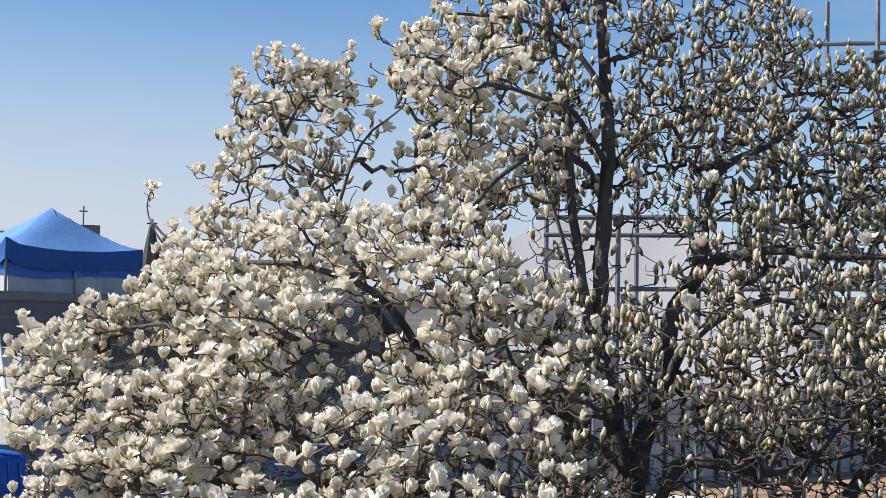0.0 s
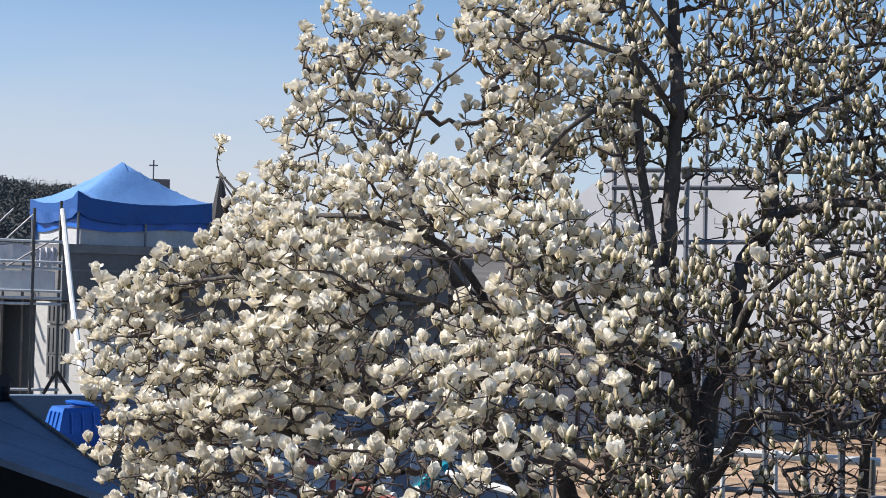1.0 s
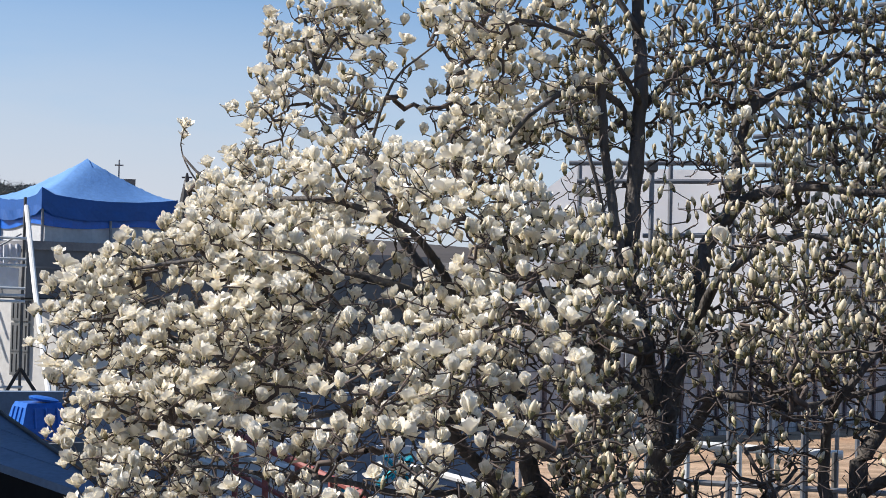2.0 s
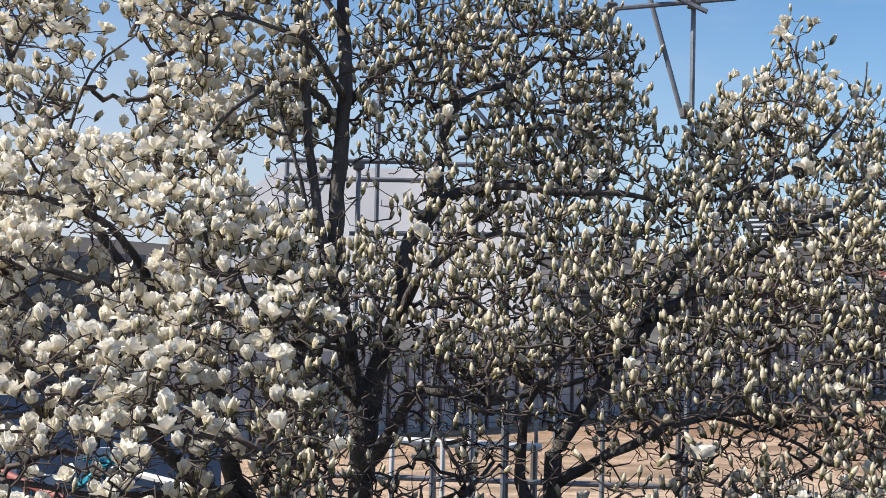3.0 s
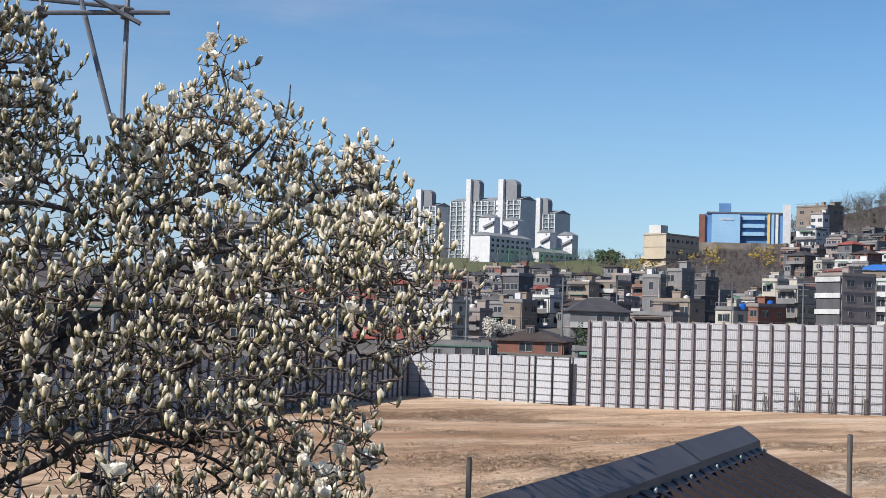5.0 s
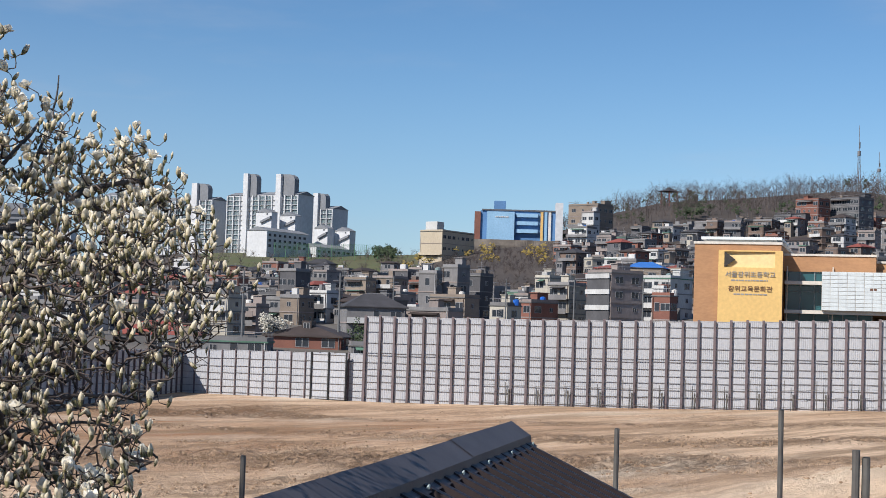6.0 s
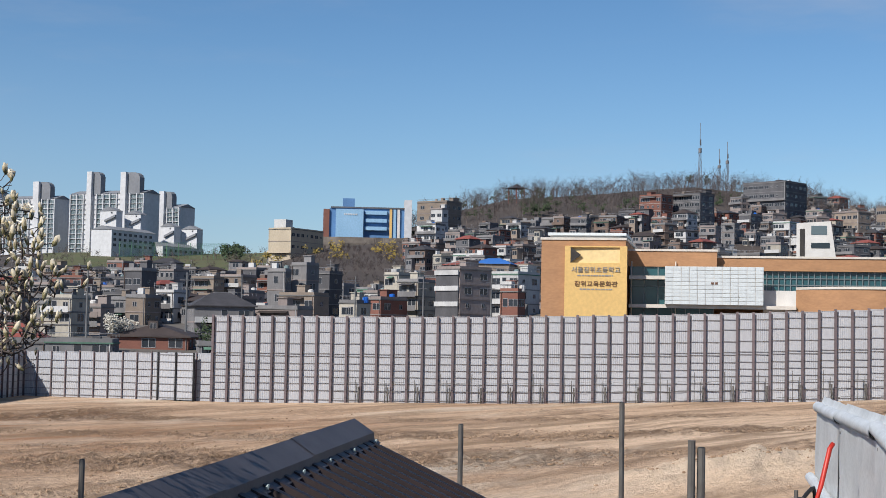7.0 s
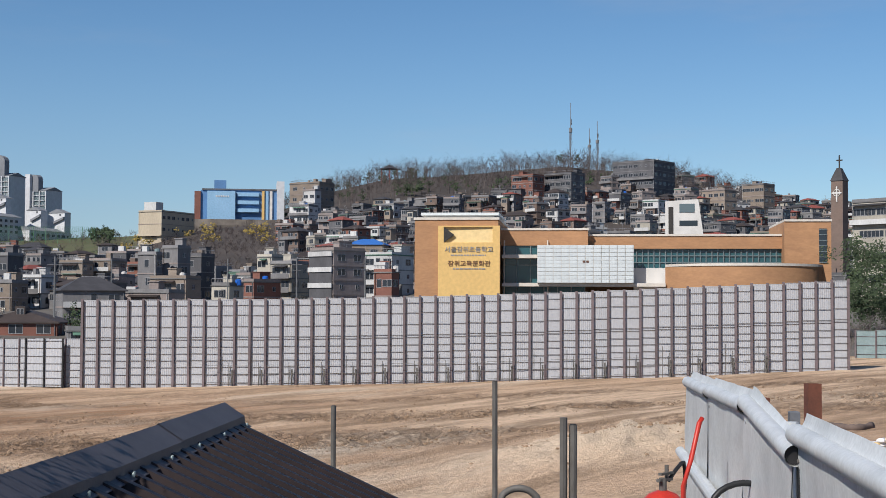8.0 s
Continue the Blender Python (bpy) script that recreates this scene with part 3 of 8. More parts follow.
# ---- buildings ----
def window_mesh(w, h, deep=0.12, bars=1, glass=None, frame_m=None):
    """One window: a frame standing proud of the wall, with its panes set back, all one shell."""
    t, n = min(0.09, w * 0.12), bars + 1
    vs, fs, mi = [], [], []
    for k in range(n + 1):
        x = -w / 2 + w * k / n
        vs += [(x, -0.03, -h / 2), (x, -0.03, h / 2)]
    for k in range(n):
        x0, x1 = -w / 2 + w * k / n + t * 0.7, -w / 2 + w * (k + 1) / n - t * 0.7
        o = len(vs)
        vs += [(x0, -0.03, -h / 2 + t), (x1, -0.03, -h / 2 + t), (x1, -0.03, h / 2 - t), (x0, -0.03, h / 2 - t)]
        vs += [(x0, 0.012, -h / 2 + t), (x1, 0.012, -h / 2 + t), (x1, 0.012, h / 2 - t), (x0, 0.012, h / 2 - t)]
        a, b, c, d = 2 * k, 2 * k + 2, 2 * k + 3, 2 * k + 1
        fs += [(a, b, o + 1, o), (b, c, o + 2, o + 1), (c, d, o + 3, o + 2), (d, a, o, o + 3)]
        fs += [(o, o + 1, o + 5, o + 4), (o + 1, o + 2, o + 6, o + 5), (o + 2, o + 3, o + 7, o + 6), (o + 3, o, o + 4, o + 7), (o + 4, o + 5, o + 6, o + 7)]
        mi += [0] * 8 + [1]
    o = len(vs)
    vs += [(-w / 2, deep, -h / 2), (w / 2, deep, -h / 2), (w / 2, deep, h / 2), (-w / 2, deep, h / 2)]
    for k in range(n):
        fs += [(2 * k, o, o + 1, 2 * k + 2) if n == 1 else (2 * k, o, 2 * k + 2)]
        mi += [0]
    fs += [(1, o + 3, o, 0), (2 * n, o + 1, o + 2, 2 * n + 1)]
    mi += [0, 0]
    return mesh("window", vs, fs, frame_m or M_FRAME, glass or M_WIN, idx=mi)


WINS = {"wide": window_mesh(2.1, 1.45, bars=1), "small": window_mesh(1.0, 1.0, bars=1), "tall": window_mesh(1.1, 1.7, bars=0),
        "strip": window_mesh(3.0, 1.35, bars=3), "balcony": window_mesh(3.9, 2.35, bars=2, glass=M_APTWIN, frame_m=M_APT)}


def house(az, d, w, dep, h, turn=0.0, wall="grey", roof="slab", floors=2, wins=3, label="", group="hillside houses", z=None, stair=True, sides=True, kind="small", bal=0.5):
    """A hillside house: walls with a parapet or a pitched roof, windows let in on three sides, a stair head or tank on top."""
    z = terrain(az, d) - 0.6 if z is None else z
    root = thing("house", pose(*polar(az, d, z), 0, 0, -az + turn), label or "house", "house", group)
    g = Geo()
    g.box(-w / 2, w / 2, -dep / 2, dep / 2, -3, h)
    part("wall", g.mesh("wall", WALLS[wall]), root)
    g = Geo()
    flat = roof in ("slab", "green")
    if flat:
        g.box(-w / 2 - 0.18, w / 2 + 0.18, -dep / 2 - 0.18, dep / 2 + 0.18, h, h + 0.22)
        for x0, x1, y0, y1 in ((-w / 2, w / 2, -dep / 2, -dep / 2 + 0.15), (-w / 2, w / 2, dep / 2 - 0.15, dep / 2), (-w / 2, -w / 2 + 0.15, -dep / 2 + 0.15, dep / 2 - 0.15), (w / 2 - 0.15, w / 2, -dep / 2 + 0.15, dep / 2 - 0.15)):
            g.box(x0, x1, y0, y1, h + 0.22, h + 0.78, 1)
    else:
        o, rise = 0.45, min(w, dep) * rng.uniform(0.17, 0.27)
        hip = min(w, dep) * 0.35
        a = [(-w / 2 - o, -dep / 2 - o), (w / 2 + o, -dep / 2 - o), (w / 2 + o, dep / 2 + o), (-w / 2 - o, dep / 2 + o)]
        vs = [(x, y, h) for x, y in a] + [(x, y, h + 0.18) for x, y in a]
        if w >= dep:
            vs += [(-w / 2 + hip, 0, h + rise), (w / 2 - hip, 0, h + rise)]
            fs = [(3, 2, 1, 0), (0, 1, 5, 4), (1, 2, 6, 5), (2, 3, 7, 6), (3, 0, 4, 7), (4, 5, 9, 8), (5, 6, 9), (6, 7, 8, 9), (7, 4, 8)]
        else:
            vs += [(0, -dep / 2 + hip, h + rise), (0, dep / 2 - hip, h + rise)]
            fs = [(3, 2, 1, 0), (0, 1, 5, 4), (1, 2, 6, 5), (2, 3, 7, 6), (3, 0, 4, 7), (4, 5, 8), (5, 6, 9, 8), (6, 7, 9), (7, 4, 8, 9)]
        g.add(vs, fs)
    part("roof", g.mesh("roof", ROOFS[roof], WALLS[rng.choice((wall, wall, wall, "grey", "pink"))]), root)
    if flat and stair:
        x = rng.uniform(-w / 2 + 1.4, w / 2 - 1.4)
        g = Geo()
        g.box(x - 1.0, x + 1.0, 0.2, dep / 2 - 0.6, h + 0.22, h + 2.2).box(x - 1.2, x + 1.2, 0.0, dep / 2 - 0.4, h + 2.2, h + 2.36)
        part("stair_head", g.mesh("stair_head", WALLS[wall]), root)
        if rng.random() < 0.45:
            q = x + 2.2 if x < 0 else x - 2.2
            part("water_tank", Geo().tube([(q, 0.6, h + 0.22), (q, 0.6, h + 1.3), (q, 0.6, h + 1.45)], [0.62, 0.62, 0.25], 10).mesh("water_tank", rng.choice((M_TURQ, M_WALLW, M_TANK))), root)
    if flat:
        if rng.random() < 0.5:
            x, y = rng.uniform(-w / 2 + 0.5, w / 2 - 0.5), rng.uniform(-dep / 2 + 0.4, dep / 3)
            part("aerial", Geo().tube([(x, y, h + 0.2), (x, y, h + 3.4)], 0.035, 4).tube([(x - 0.5, y, h + 3.2), (x + 0.5, y, h + 3.2)], 0.025, 4).tube([(x - 0.35, y, h + 2.8), (x + 0.35, y, h + 2.8)], 0.025, 4).mesh("aerial", M_FRAME), root)
        for _ in range(rng.choice((0, 1, 1, 2))):
            x, y = rng.uniform(-w / 2 + 0.8, w / 2 - 0.8), rng.uniform(-dep / 2 + 0.7, 0)
            a, b = rng.uniform(0.3, 1.1), rng.uniform(0.3, 0.8)
            part("roof_shed", Geo().box(x - a, x + a, y - b, y + b, h + 0.22, h + rng.uniform(0.9, 2.3)).mesh("roof_shed", WALLS[rng.choice(("white", "grey", "dark", "tan", "brown"))]), root)
        if rng.random() < 0.5:
            g = Geo()
            for x0, y0, x1, y1 in ((-w / 2, -dep / 2, w / 2, -dep / 2), (w / 2, -dep / 2, w / 2, dep / 2), (-w / 2, -dep / 2, -w / 2, dep / 2)):
                g.tube([(x0, y0, h + 1.5), (x1, y1, h + 1.5)], 0.05, 4)
                for k in range(6):
                    q = k / 5
                    g.tube([(x0 + (x1 - x0) * q, y0 + (y1 - y0) * q, h + 0.9), (x0 + (x1 - x0) * q, y0 + (y1 - y0) * q, h + 1.5)], 0.035, 3)
            part("roof_rail", g.mesh("roof_rail", M_FRAME), root)
    if floors > 1 and rng.random() < 0.4:
        s = rng.choice((-1, 1))
        zs = h / floors
        xa, xb = (w / 2 - 0.02, w / 2 + 1.0) if s > 0 else (-w / 2 - 1.0, -w / 2 + 0.02)
        edge = [(-dep / 2, 0.0)]
        for k in range(8):
            edge += [(-dep / 2 + k * 0.35, zs * (k + 1) / 8), (-dep / 2 + (k + 1) * 0.35, zs * (k + 1) / 8)]
        edge.append((-dep / 2 + 2.8, 0.0))
        m_ = len(edge)
        g = Geo()
        g.add([(xa, y, z) for y, z in edge] + [(xb, y, z) for y, z in edge], [tuple(range(m_)), tuple(range(2 * m_ - 1, m_ - 1, -1))] + [(k, m_ + k, m_ + (k + 1) % m_, (k + 1) % m_) for k in range(m_)])
        part("outdoor_stair", g.mesh("outdoor_stair", ROOFS["slab"]), root)
    if floors > 1 and kind == "small" and rng.random() < 0.6:
        # lower annex in another finish at the front
        aw, ad, ah = w * rng.uniform(0.3, 0.6), rng.uniform(1.5, 3.0), h * rng.choice((0.45, 0.62, 0.8))
        ax = rng.choice((-1, 1)) * (w - aw) / 2 * rng.uniform(0.4, 1)
        an = part("annex", Geo().box(ax - aw / 2, ax + aw / 2, -dep / 2 - ad, -dep / 2 + 0.1, -3, ah).mesh("annex", WALLS[rng.choice(("pink", "grey", "dark", "brick", "brown", "cream", "tan"))]), root)
        part("annex_roof", Geo().box(ax - aw / 2 - 0.2, ax + aw / 2 + 0.2, -dep / 2 - ad - 0.35, -dep / 2, ah, ah + 0.2).mesh("annex_roof", ROOFS[rng.choice(("slab", "tile", "brown", "green"))]), an)
        part("window", WINS["wide"], an, m=pose(ax, -dep / 2 - ad - 0.02, ah - 1.4))
    fh = h / floors
    q = rng.choice((-1, 1)) * (w / 2 - 0.3)
    part("downpipe", Geo().tube([(q, -dep / 2 - 0.12, -1), (q, -dep / 2 - 0.12, h)], 0.07, 5).mesh("downpipe", WALLS[rng.choice(("white", "grey", "brown"))]), root)
    if rng.random() < 0.45:
        aw, ax = w * rng.uniform(0.35, 0.7), rng.uniform(-0.15, 0.15) * w
        zq = fh * (floors - 1) + fh * 0.93 if rng.random() < 0.5 else fh * 0.95
        part("awning", Geo().add_slope(ax - aw / 2, ax + aw / 2, -dep / 2 - 1.1, -dep / 2, zq - 0.35, zq).mesh("awning", ROOFS[rng.choice(("green", "slab", "tile", "brown", "slab"))]), root)
    for f in range(1, floors):
        part("floor_band", Geo().box(-w / 2 - 0.1, w / 2 + 0.1, -dep / 2 - 0.1, dep / 2 + 0.1, f * fh - 0.16, f * fh + 0.08).mesh("floor_band", WALLS["grey" if wall in ("white", "cream", "dark") else "pink"]), root)
    for f in range(floors):
        zc = f * fh + fh * 0.55
        for k in range(wins):
            x = -w / 2 + w * (k + 0.5) / wins + rng.uniform(-0.25, 0.25)
            kindw = rng.choice(("wide", "wide", "wide", "strip" if w / wins > 3.2 else "wide", "small", "tall"))
            if rng.random() < 0.9 and abs(x) < w / 2 - 0.9:
                part("window", WINS[kindw], root, m=pose(x, -dep / 2 - 0.02, zc))
        if sides:
            for k in range(max(1, int(dep / 3.2))):
                y = -dep / 2 + dep * (k + 0.5) / max(1, int(dep / 3.2))
                part("window", WINS[rng.choice(("wide", "small"))], root, m=pose(w / 2 + 0.02, y, zc, 0, 0, 90))
                part("window", WINS[rng.choice(("wide", "small"))], root, m=pose(-w / 2 - 0.02, y, zc, 0, 0, -90))
        if f and rng.random() < bal:
            g = Geo().box(-w / 2, w / 2, -dep / 2 - 1.1, -dep / 2, f * fh - 0.12, f * fh + 0.02)
            g.box(-w / 2, w / 2, -dep / 2 - 1.1, -dep / 2 - 1.02, f * fh + 0.02, f * fh + 0.95)
            part("balcony", g.mesh("balcony", WALLS[rng.choice((wall, "white", "grey"))]), root)
    return root


def span(az0, az1, d):
    return 2 * d * math.tan(radians((az1 - az0) / 2))


# nearer houses behind the hoarding: bearing range, distance, foot and eaves elevations
def placed(az0, az1, d, top, wall, roof, floors, wins, label, dep=9, turn=0, stair=True, foot=None, share=0.55, bal=0.35):
    zt = up(top, d)
    zf = terrain((az0 + az1) / 2, d) - 0.5 if foot is None else up(foot, d)
    w = span(az0, az1, d)
    if turn < -25:
        # seen corner on: the front takes share of the width, the flank the rest
        w, dep = w * share / math.cos(radians(turn)), w * (1 - share) / abs(math.sin(radians(turn)))
        return house((az0 + az1) / 2, d, w, dep, zt - zf, turn, wall, roof, floors, wins, label, "houses behind the hoarding", zf, stair, True, "placed", bal)
    return house((az0 + az1) / 2, d, w, dep, zt - zf, turn, wall, roof, floors, wins, label, "houses behind the hoarding", zf, stair)


brown = placed(32.15, 35.0, 236, -0.5, "brick", "brown", 1, 3, "single storey red brick house under a deep dark brown roof", 14, -12)
part("dormer", Geo().box(-0.75, 0.75, -4.6, -1.5, up(-0.5, 236) - brown.location.z + 0.6, up(-0.5, 236) - brown.location.z + 2.5, bevel=0.08).mesh("dormer", ROOFS["brown"]), brown, "dormer with a white framed window")
part("window", WINS["small"], brown, m=pose(0, -4.62, up(-0.5, 236) - brown.location.z + 1.7))
placed(29.6, 32.0, 222, -0.78, "grey", "green", 1, 3, "low shed with a green roof behind the hoarding", 8, -8, False)
placed(35.0, 36.2, 226, -0.8, "grey", "slab", 1, 2, "low grey outbuilding behind the hoarding", 8, 4, False)
placed(27.6, 29.6, 226, -0.8, "grey", "slab", 1, 3, "low grey shed row behind the hoarding", 8, -8, False)
placed(34.7, 36.95, 285, 0.68, "grey", "tile", 2, 3, "grey house under a broad black hipped tile roof", 11, 8)
placed(29.35, 31.0, 275, 0.85, "cream", "slab", 3, 2, "cream three storey house with small windows", 9, -32, share=0.6)
placed(30.8, 31.9, 287, 0.55, "pink", "slab", 3, 2, "pinkish three storey house with dark balconies", 10, -35)
placed(26.5, 29.4, 255, -0.6, "white", "red", 1, 3, "low house with a bright red metal roof behind the fence", 10, -10)
placed(24.0, 26.3, 290, 0.5, "white", "slab", 2, 3, "white flat roofed house among branches", 10, -35)
placed(32.3, 33.6, 325, 0.95, "tan", "slab", 2, 3, "tan two storey house with a roof terrace", 9, -30)
placed(33.4, 34.6, 335, 1.15, "white", "slab", 2, 2, "white house with steps up to its roof", 9, -38)
placed(32.2, 33.4, 350, 1.95, "dark", "slab", 2, 2, "dark grey house with a black flat roof", 9, -38)
placed(36.9, 39.3, 290, 0.62, "pink", "slab", 1, 4, "long pinkish grey house with a flat roof", 10, -28, share=0.75)
placed(38.0, 39.9, 312, 1.15, "tan", "slab", 2, 3, "tan upper house stepping back from the one below", 9, -32, share=0.7)
placed(38.45, 39.5, 330, 2.3, "grey", "slab", 4, 2, "narrow grey stair tower house", 8, -38)
placed(37.55, 38.45, 325, 2.05, "grey", "slab", 3, 3, "grey three storey house with a row of roof windows", 8, -30, share=0.75)
placed(39.3, 40.4, 340, 2.0, "dark", "slab", 3, 2, "dark house with roof windows beside the stair tower", 8, -38)
placed(40.3, 41.5, 300, 0.9, "cream", "slab", 2, 4, "cream terrace house with tall posts on its balcony", 8, -30)
placed(41.2, 42.9, 318, 1.05, "brick", "slab", 2, 2, "red brick house with one tall window and a dark flank", 8, -42, share=0.4)
placed(42.0, 43.0, 345, 2.0, "cream", "slab", 3, 2, "pinkish cream stepped house with a roof room", 10, -32)
placed(42.5, 43.95, 330, 1.75, "cream", "slab", 3, 2, "cream flat roofed house with small windows", 9, -35)
placed(41.2, 42.2, 352, 1.3, "white", "slab", 2, 2, "white low house beside the cream one", 9, -38)
flats = placed(43.99, 46.1, 318, 2.25, "pink", "slab", 4, 2, "four storey white apartment house with balcony bands", 11, -48, share=0.43, bal=0.0)
fw = span(43.99, 46.1, 318)
for k in range(4):
    part("balcony_band", Geo().box(-fw * 0.32, fw * 0.32, -fw * 0.57 / math.sin(radians(48)) / 2 - 0.6, -fw * 0.57 / math.sin(radians(48)) / 2 - 0.36, 1.2 + k * 3.3, 2.2 + k * 3.3).mesh("balcony_band", WALLS["white"]), flats, "white balcony band")
part("balcony_recess", Geo().box(-fw * 0.43 / math.cos(radians(48)) / 2 + 0.2, fw * 0.43 / math.cos(radians(48)) / 2 - 0.2, -fw * 0.57 / math.sin(radians(48)) / 2 - 0.35, -fw * 0.57 / math.sin(radians(48)) / 2 - 0.02, 0.5, up(2.1, 318) - flats.location.z).mesh("balcony_recess", WALLS["dark"]), flats, "dark glazed balcony front")
placed(46.1, 47.95, 340, 2.1, "white", "green", 3, 3, "white house with a green painted roof terrace", 10, -32, bal=0.8)
placed(46.44, 47.4, 292, 1.45, "brick", "slab", 2, 2, "small red brick house with a roof room", 8, -30, share=0.7)
placed(45.5, 46.9, 400, 2.5, "tan", "blue", 2, 2, "house under a bright blue metal roof", 9, -12, False)
placed(46.9, 47.9, 410, 2.45, "cream", "red", 2, 2, "house with a red painted roof", 9, -12, False)

# generic rows up the slope
KINDS = ["grey", "grey", "dark", "dark", "grey", "tan", "cream", "white", "white", "cream", "tan", "brick", "brick", "brown", "brown", "pink", "pink"]
WORDS = {"grey": "grey rendered", "cream": "cream rendered", "white": "whitewashed", "tan": "tan brick", "brick": "red brick", "brown": "brown brick", "dark": "dark grey", "pink": "pinkish rendered"}
RWORDS = {"slab": "flat concrete roof", "green": "green painted flat roof", "tile": "dark tiled hip roof", "red": "red metal roof", "brown": "brown hip roof", "blue": "blue metal roof"}
hr = random.Random(21)
far = []
for d, a0, a1, step in ((245, 4, 26, 2.4), (300, 14, 30, 2.0), (330, 22, 37, 1.6), (352, 46.5, 66, 1.7), (365, 26, 45, 1.45), (395, 26, 45, 1.3), (400, 47.5, 66, 1.35), (425, 26, 45, 1.25), (455, 27, 66, 1.2),
                        (490, 27, 39, 1.15), (500, 43.5, 66, 1.05), (530, 28, 36.5, 1.1), (545, 43.2, 66, 0.98), (590, 44.0, 66, 0.92), (635, 43.0, 67, 0.9), (675, 55.5, 68, 0.88), (715, 56.5, 68, 0.84), (760, 57.5, 68, 0.8), (805, 58.5, 68, 0.8)):
    az = a0
    while az < a1:
        w = hr.uniform(4.6, 8.6)
        dd = d + hr.uniform(-14, 14)
        if not (57.0 < az < 59.6 and d < 330) and not (38.2 < az < 43.1 and d > 370):
            wl = hr.choice(KINDS)
            rf = hr.choice(["slab"] * 11 + ["green", "green", "tile", "tile", "brown", "red"] + (["tile", "brown", "brown"] if az > 57 else []))
            fl = hr.choice((1, 2, 2, 2, 3))
            made = house(az, dd, w, hr.uniform(5, 8.5), fl * 2.6, hr.gauss(-36, 11), wl, rf, fl, hr.choice((2, 3, 3, 4)), f"{WORDS[wl]} {fl} storey hillside house with {RWORDS[rf]}", stair=hr.random() < 0.45)
            if d > 510:
                far.append(made)
        az += step * hr.uniform(0.62, 0.98)


# the farthest rows become one mass of houses
V, F, MI, mats_, gone = [], [], [], [], []
for root in far:
    todo = [(ch, root.matrix_basis @ ch.matrix_basis) for ch in root.children]
    while todo:
        ob, m = todo.pop()
        todo += [(ch, m @ ch.matrix_basis) for ch in ob.children]
        slot = []
        for mm in ob.data.materials:
            if mm not in mats_:
                mats_.append(mm)
            slot.append(mats_.index(mm))
        o = len(V)
        V += [tuple(m @ v.co) for v in ob.data.vertices]
        for f in ob.data.polygons:
            F.append(tuple(o + k for k in f.vertices))
            MI.append(slot[f.material_index])
        gone.append(ob)
    gone.append(root)
bpy.data.batch_remove(gone)
solo("far_hillside_houses", mesh("far_hillside_houses", V, F, *mats_, idx=MI), "crowded small houses high on the hillside", "houses", kind="stuff")


# school: brick block with yellow front, wing, glass band and drum
SD, SA = 212.0, 55.0
school = thing("school", pose(0, 0, 0, 0, 0, -SA), "orange brick school with a yellow sign wall and glazed wing", "school")


def su(az):
    return SD * math.tan(radians(az - SA))


def sz(az, el):
    return EYE + SD / math.cos(radians(az - SA)) * math.tan(radians(el))


u0, u1, zt = su(48.01), su(51.21), sz(49.5, 3.5)
yu0 = su(48.92)
part("wall", Geo().box(u0, u1, SD, SD + 26, 0, zt).mesh("wall", M_BRICK), school)
part("coping", Geo().box(u0 - 0.15, u1 + 0.15, SD - 0.15, SD + 26.2, zt, zt + 0.35).mesh("coping", M_COPING), school)
part("roof_deck", Geo().box(u0 + 0.4, u1 - 0.2, SD + 4, SD + 20, zt + 0.9, zt + 1.3).box(u0 + 1, u1 - 1, SD + 5, SD + 18, zt + 0.3, zt + 0.9).mesh("roof_deck", M_WPANEL), school, "pale flat roof deck")
g = Geo()
zf = sz(50, 3.27)
wa, wb, wc, wd = yu0 + 0.8, su(51.0), sz(50, 2.63), sz(50, 3.22)
g.box(yu0, u1 + 0.25, SD - 0.5, SD - 0.02, 0, wc).box(yu0, u1 + 0.25, SD - 0.5, SD - 0.02, wd, zf).box(yu0, wa, SD - 0.5, SD - 0.02, wc, wd).box(wb, u1 + 0.25, SD - 0.5, SD - 0.02, wc, wd)
part("sign_wall", g.mesh("sign_wall", M_YELLOW), school, "yellow sign wall")
part("recess", mesh("recess", [(wa, SD - 0.03, wc), (wb, SD - 0.22, wc), (wb, SD - 0.22, wd), (wa, SD - 0.03, wd)], [(0, 1, 2, 3)], M_YELLOWL), school, "pale yellow recessed panel")
part("recess_end", mesh("recess_end", [(wa, SD - 0.52, wc), (wa + 1.5, SD - 0.52, (wc + wd) / 2), (wa, SD - 0.52, wd), (wa, SD - 0.3, wc), (wa + 1.5, SD - 0.3, (wc + wd) / 2), (wa, SD - 0.3, wd)],
                        [(0, 1, 2), (5, 4, 3), (0, 3, 4, 1), (1, 4, 5, 2), (2, 5, 3, 0)], M_DARK), school, "dark triangular reveal")


def lettering(body, az0, az1, el0, el1, material, label):
    cu = bpy.data.curves.new("lettering", "FONT")
    cu.body, cu.extrude, cu.align_x, cu.align_y = body, 0.04, "CENTER", "BOTTOM"
    cu.size = 1.0
    ob = new("lettering", cu)
    bpy.context.view_layer.update()
    dim = ob.dimensions
    w, h = su(az1) - su(az0), sz(50, el1) - sz(50, el0)
    sx, sy = w / max(dim.x, 0.1), h / max(dim.y, 0.1)
    me = bpy.data.meshes.new_from_object(ob)
    bpy.data.objects.remove(ob)
    me.transform(Matrix.Diagonal((sx, sy, 1, 1)))
    me.materials.clear()
    me.materials.append(material)
    part("sign_letters", me, school, label, pose((su(az0) + su(az1)) / 2, SD - 0.56, sz(50, el0), 90, 0, 0))


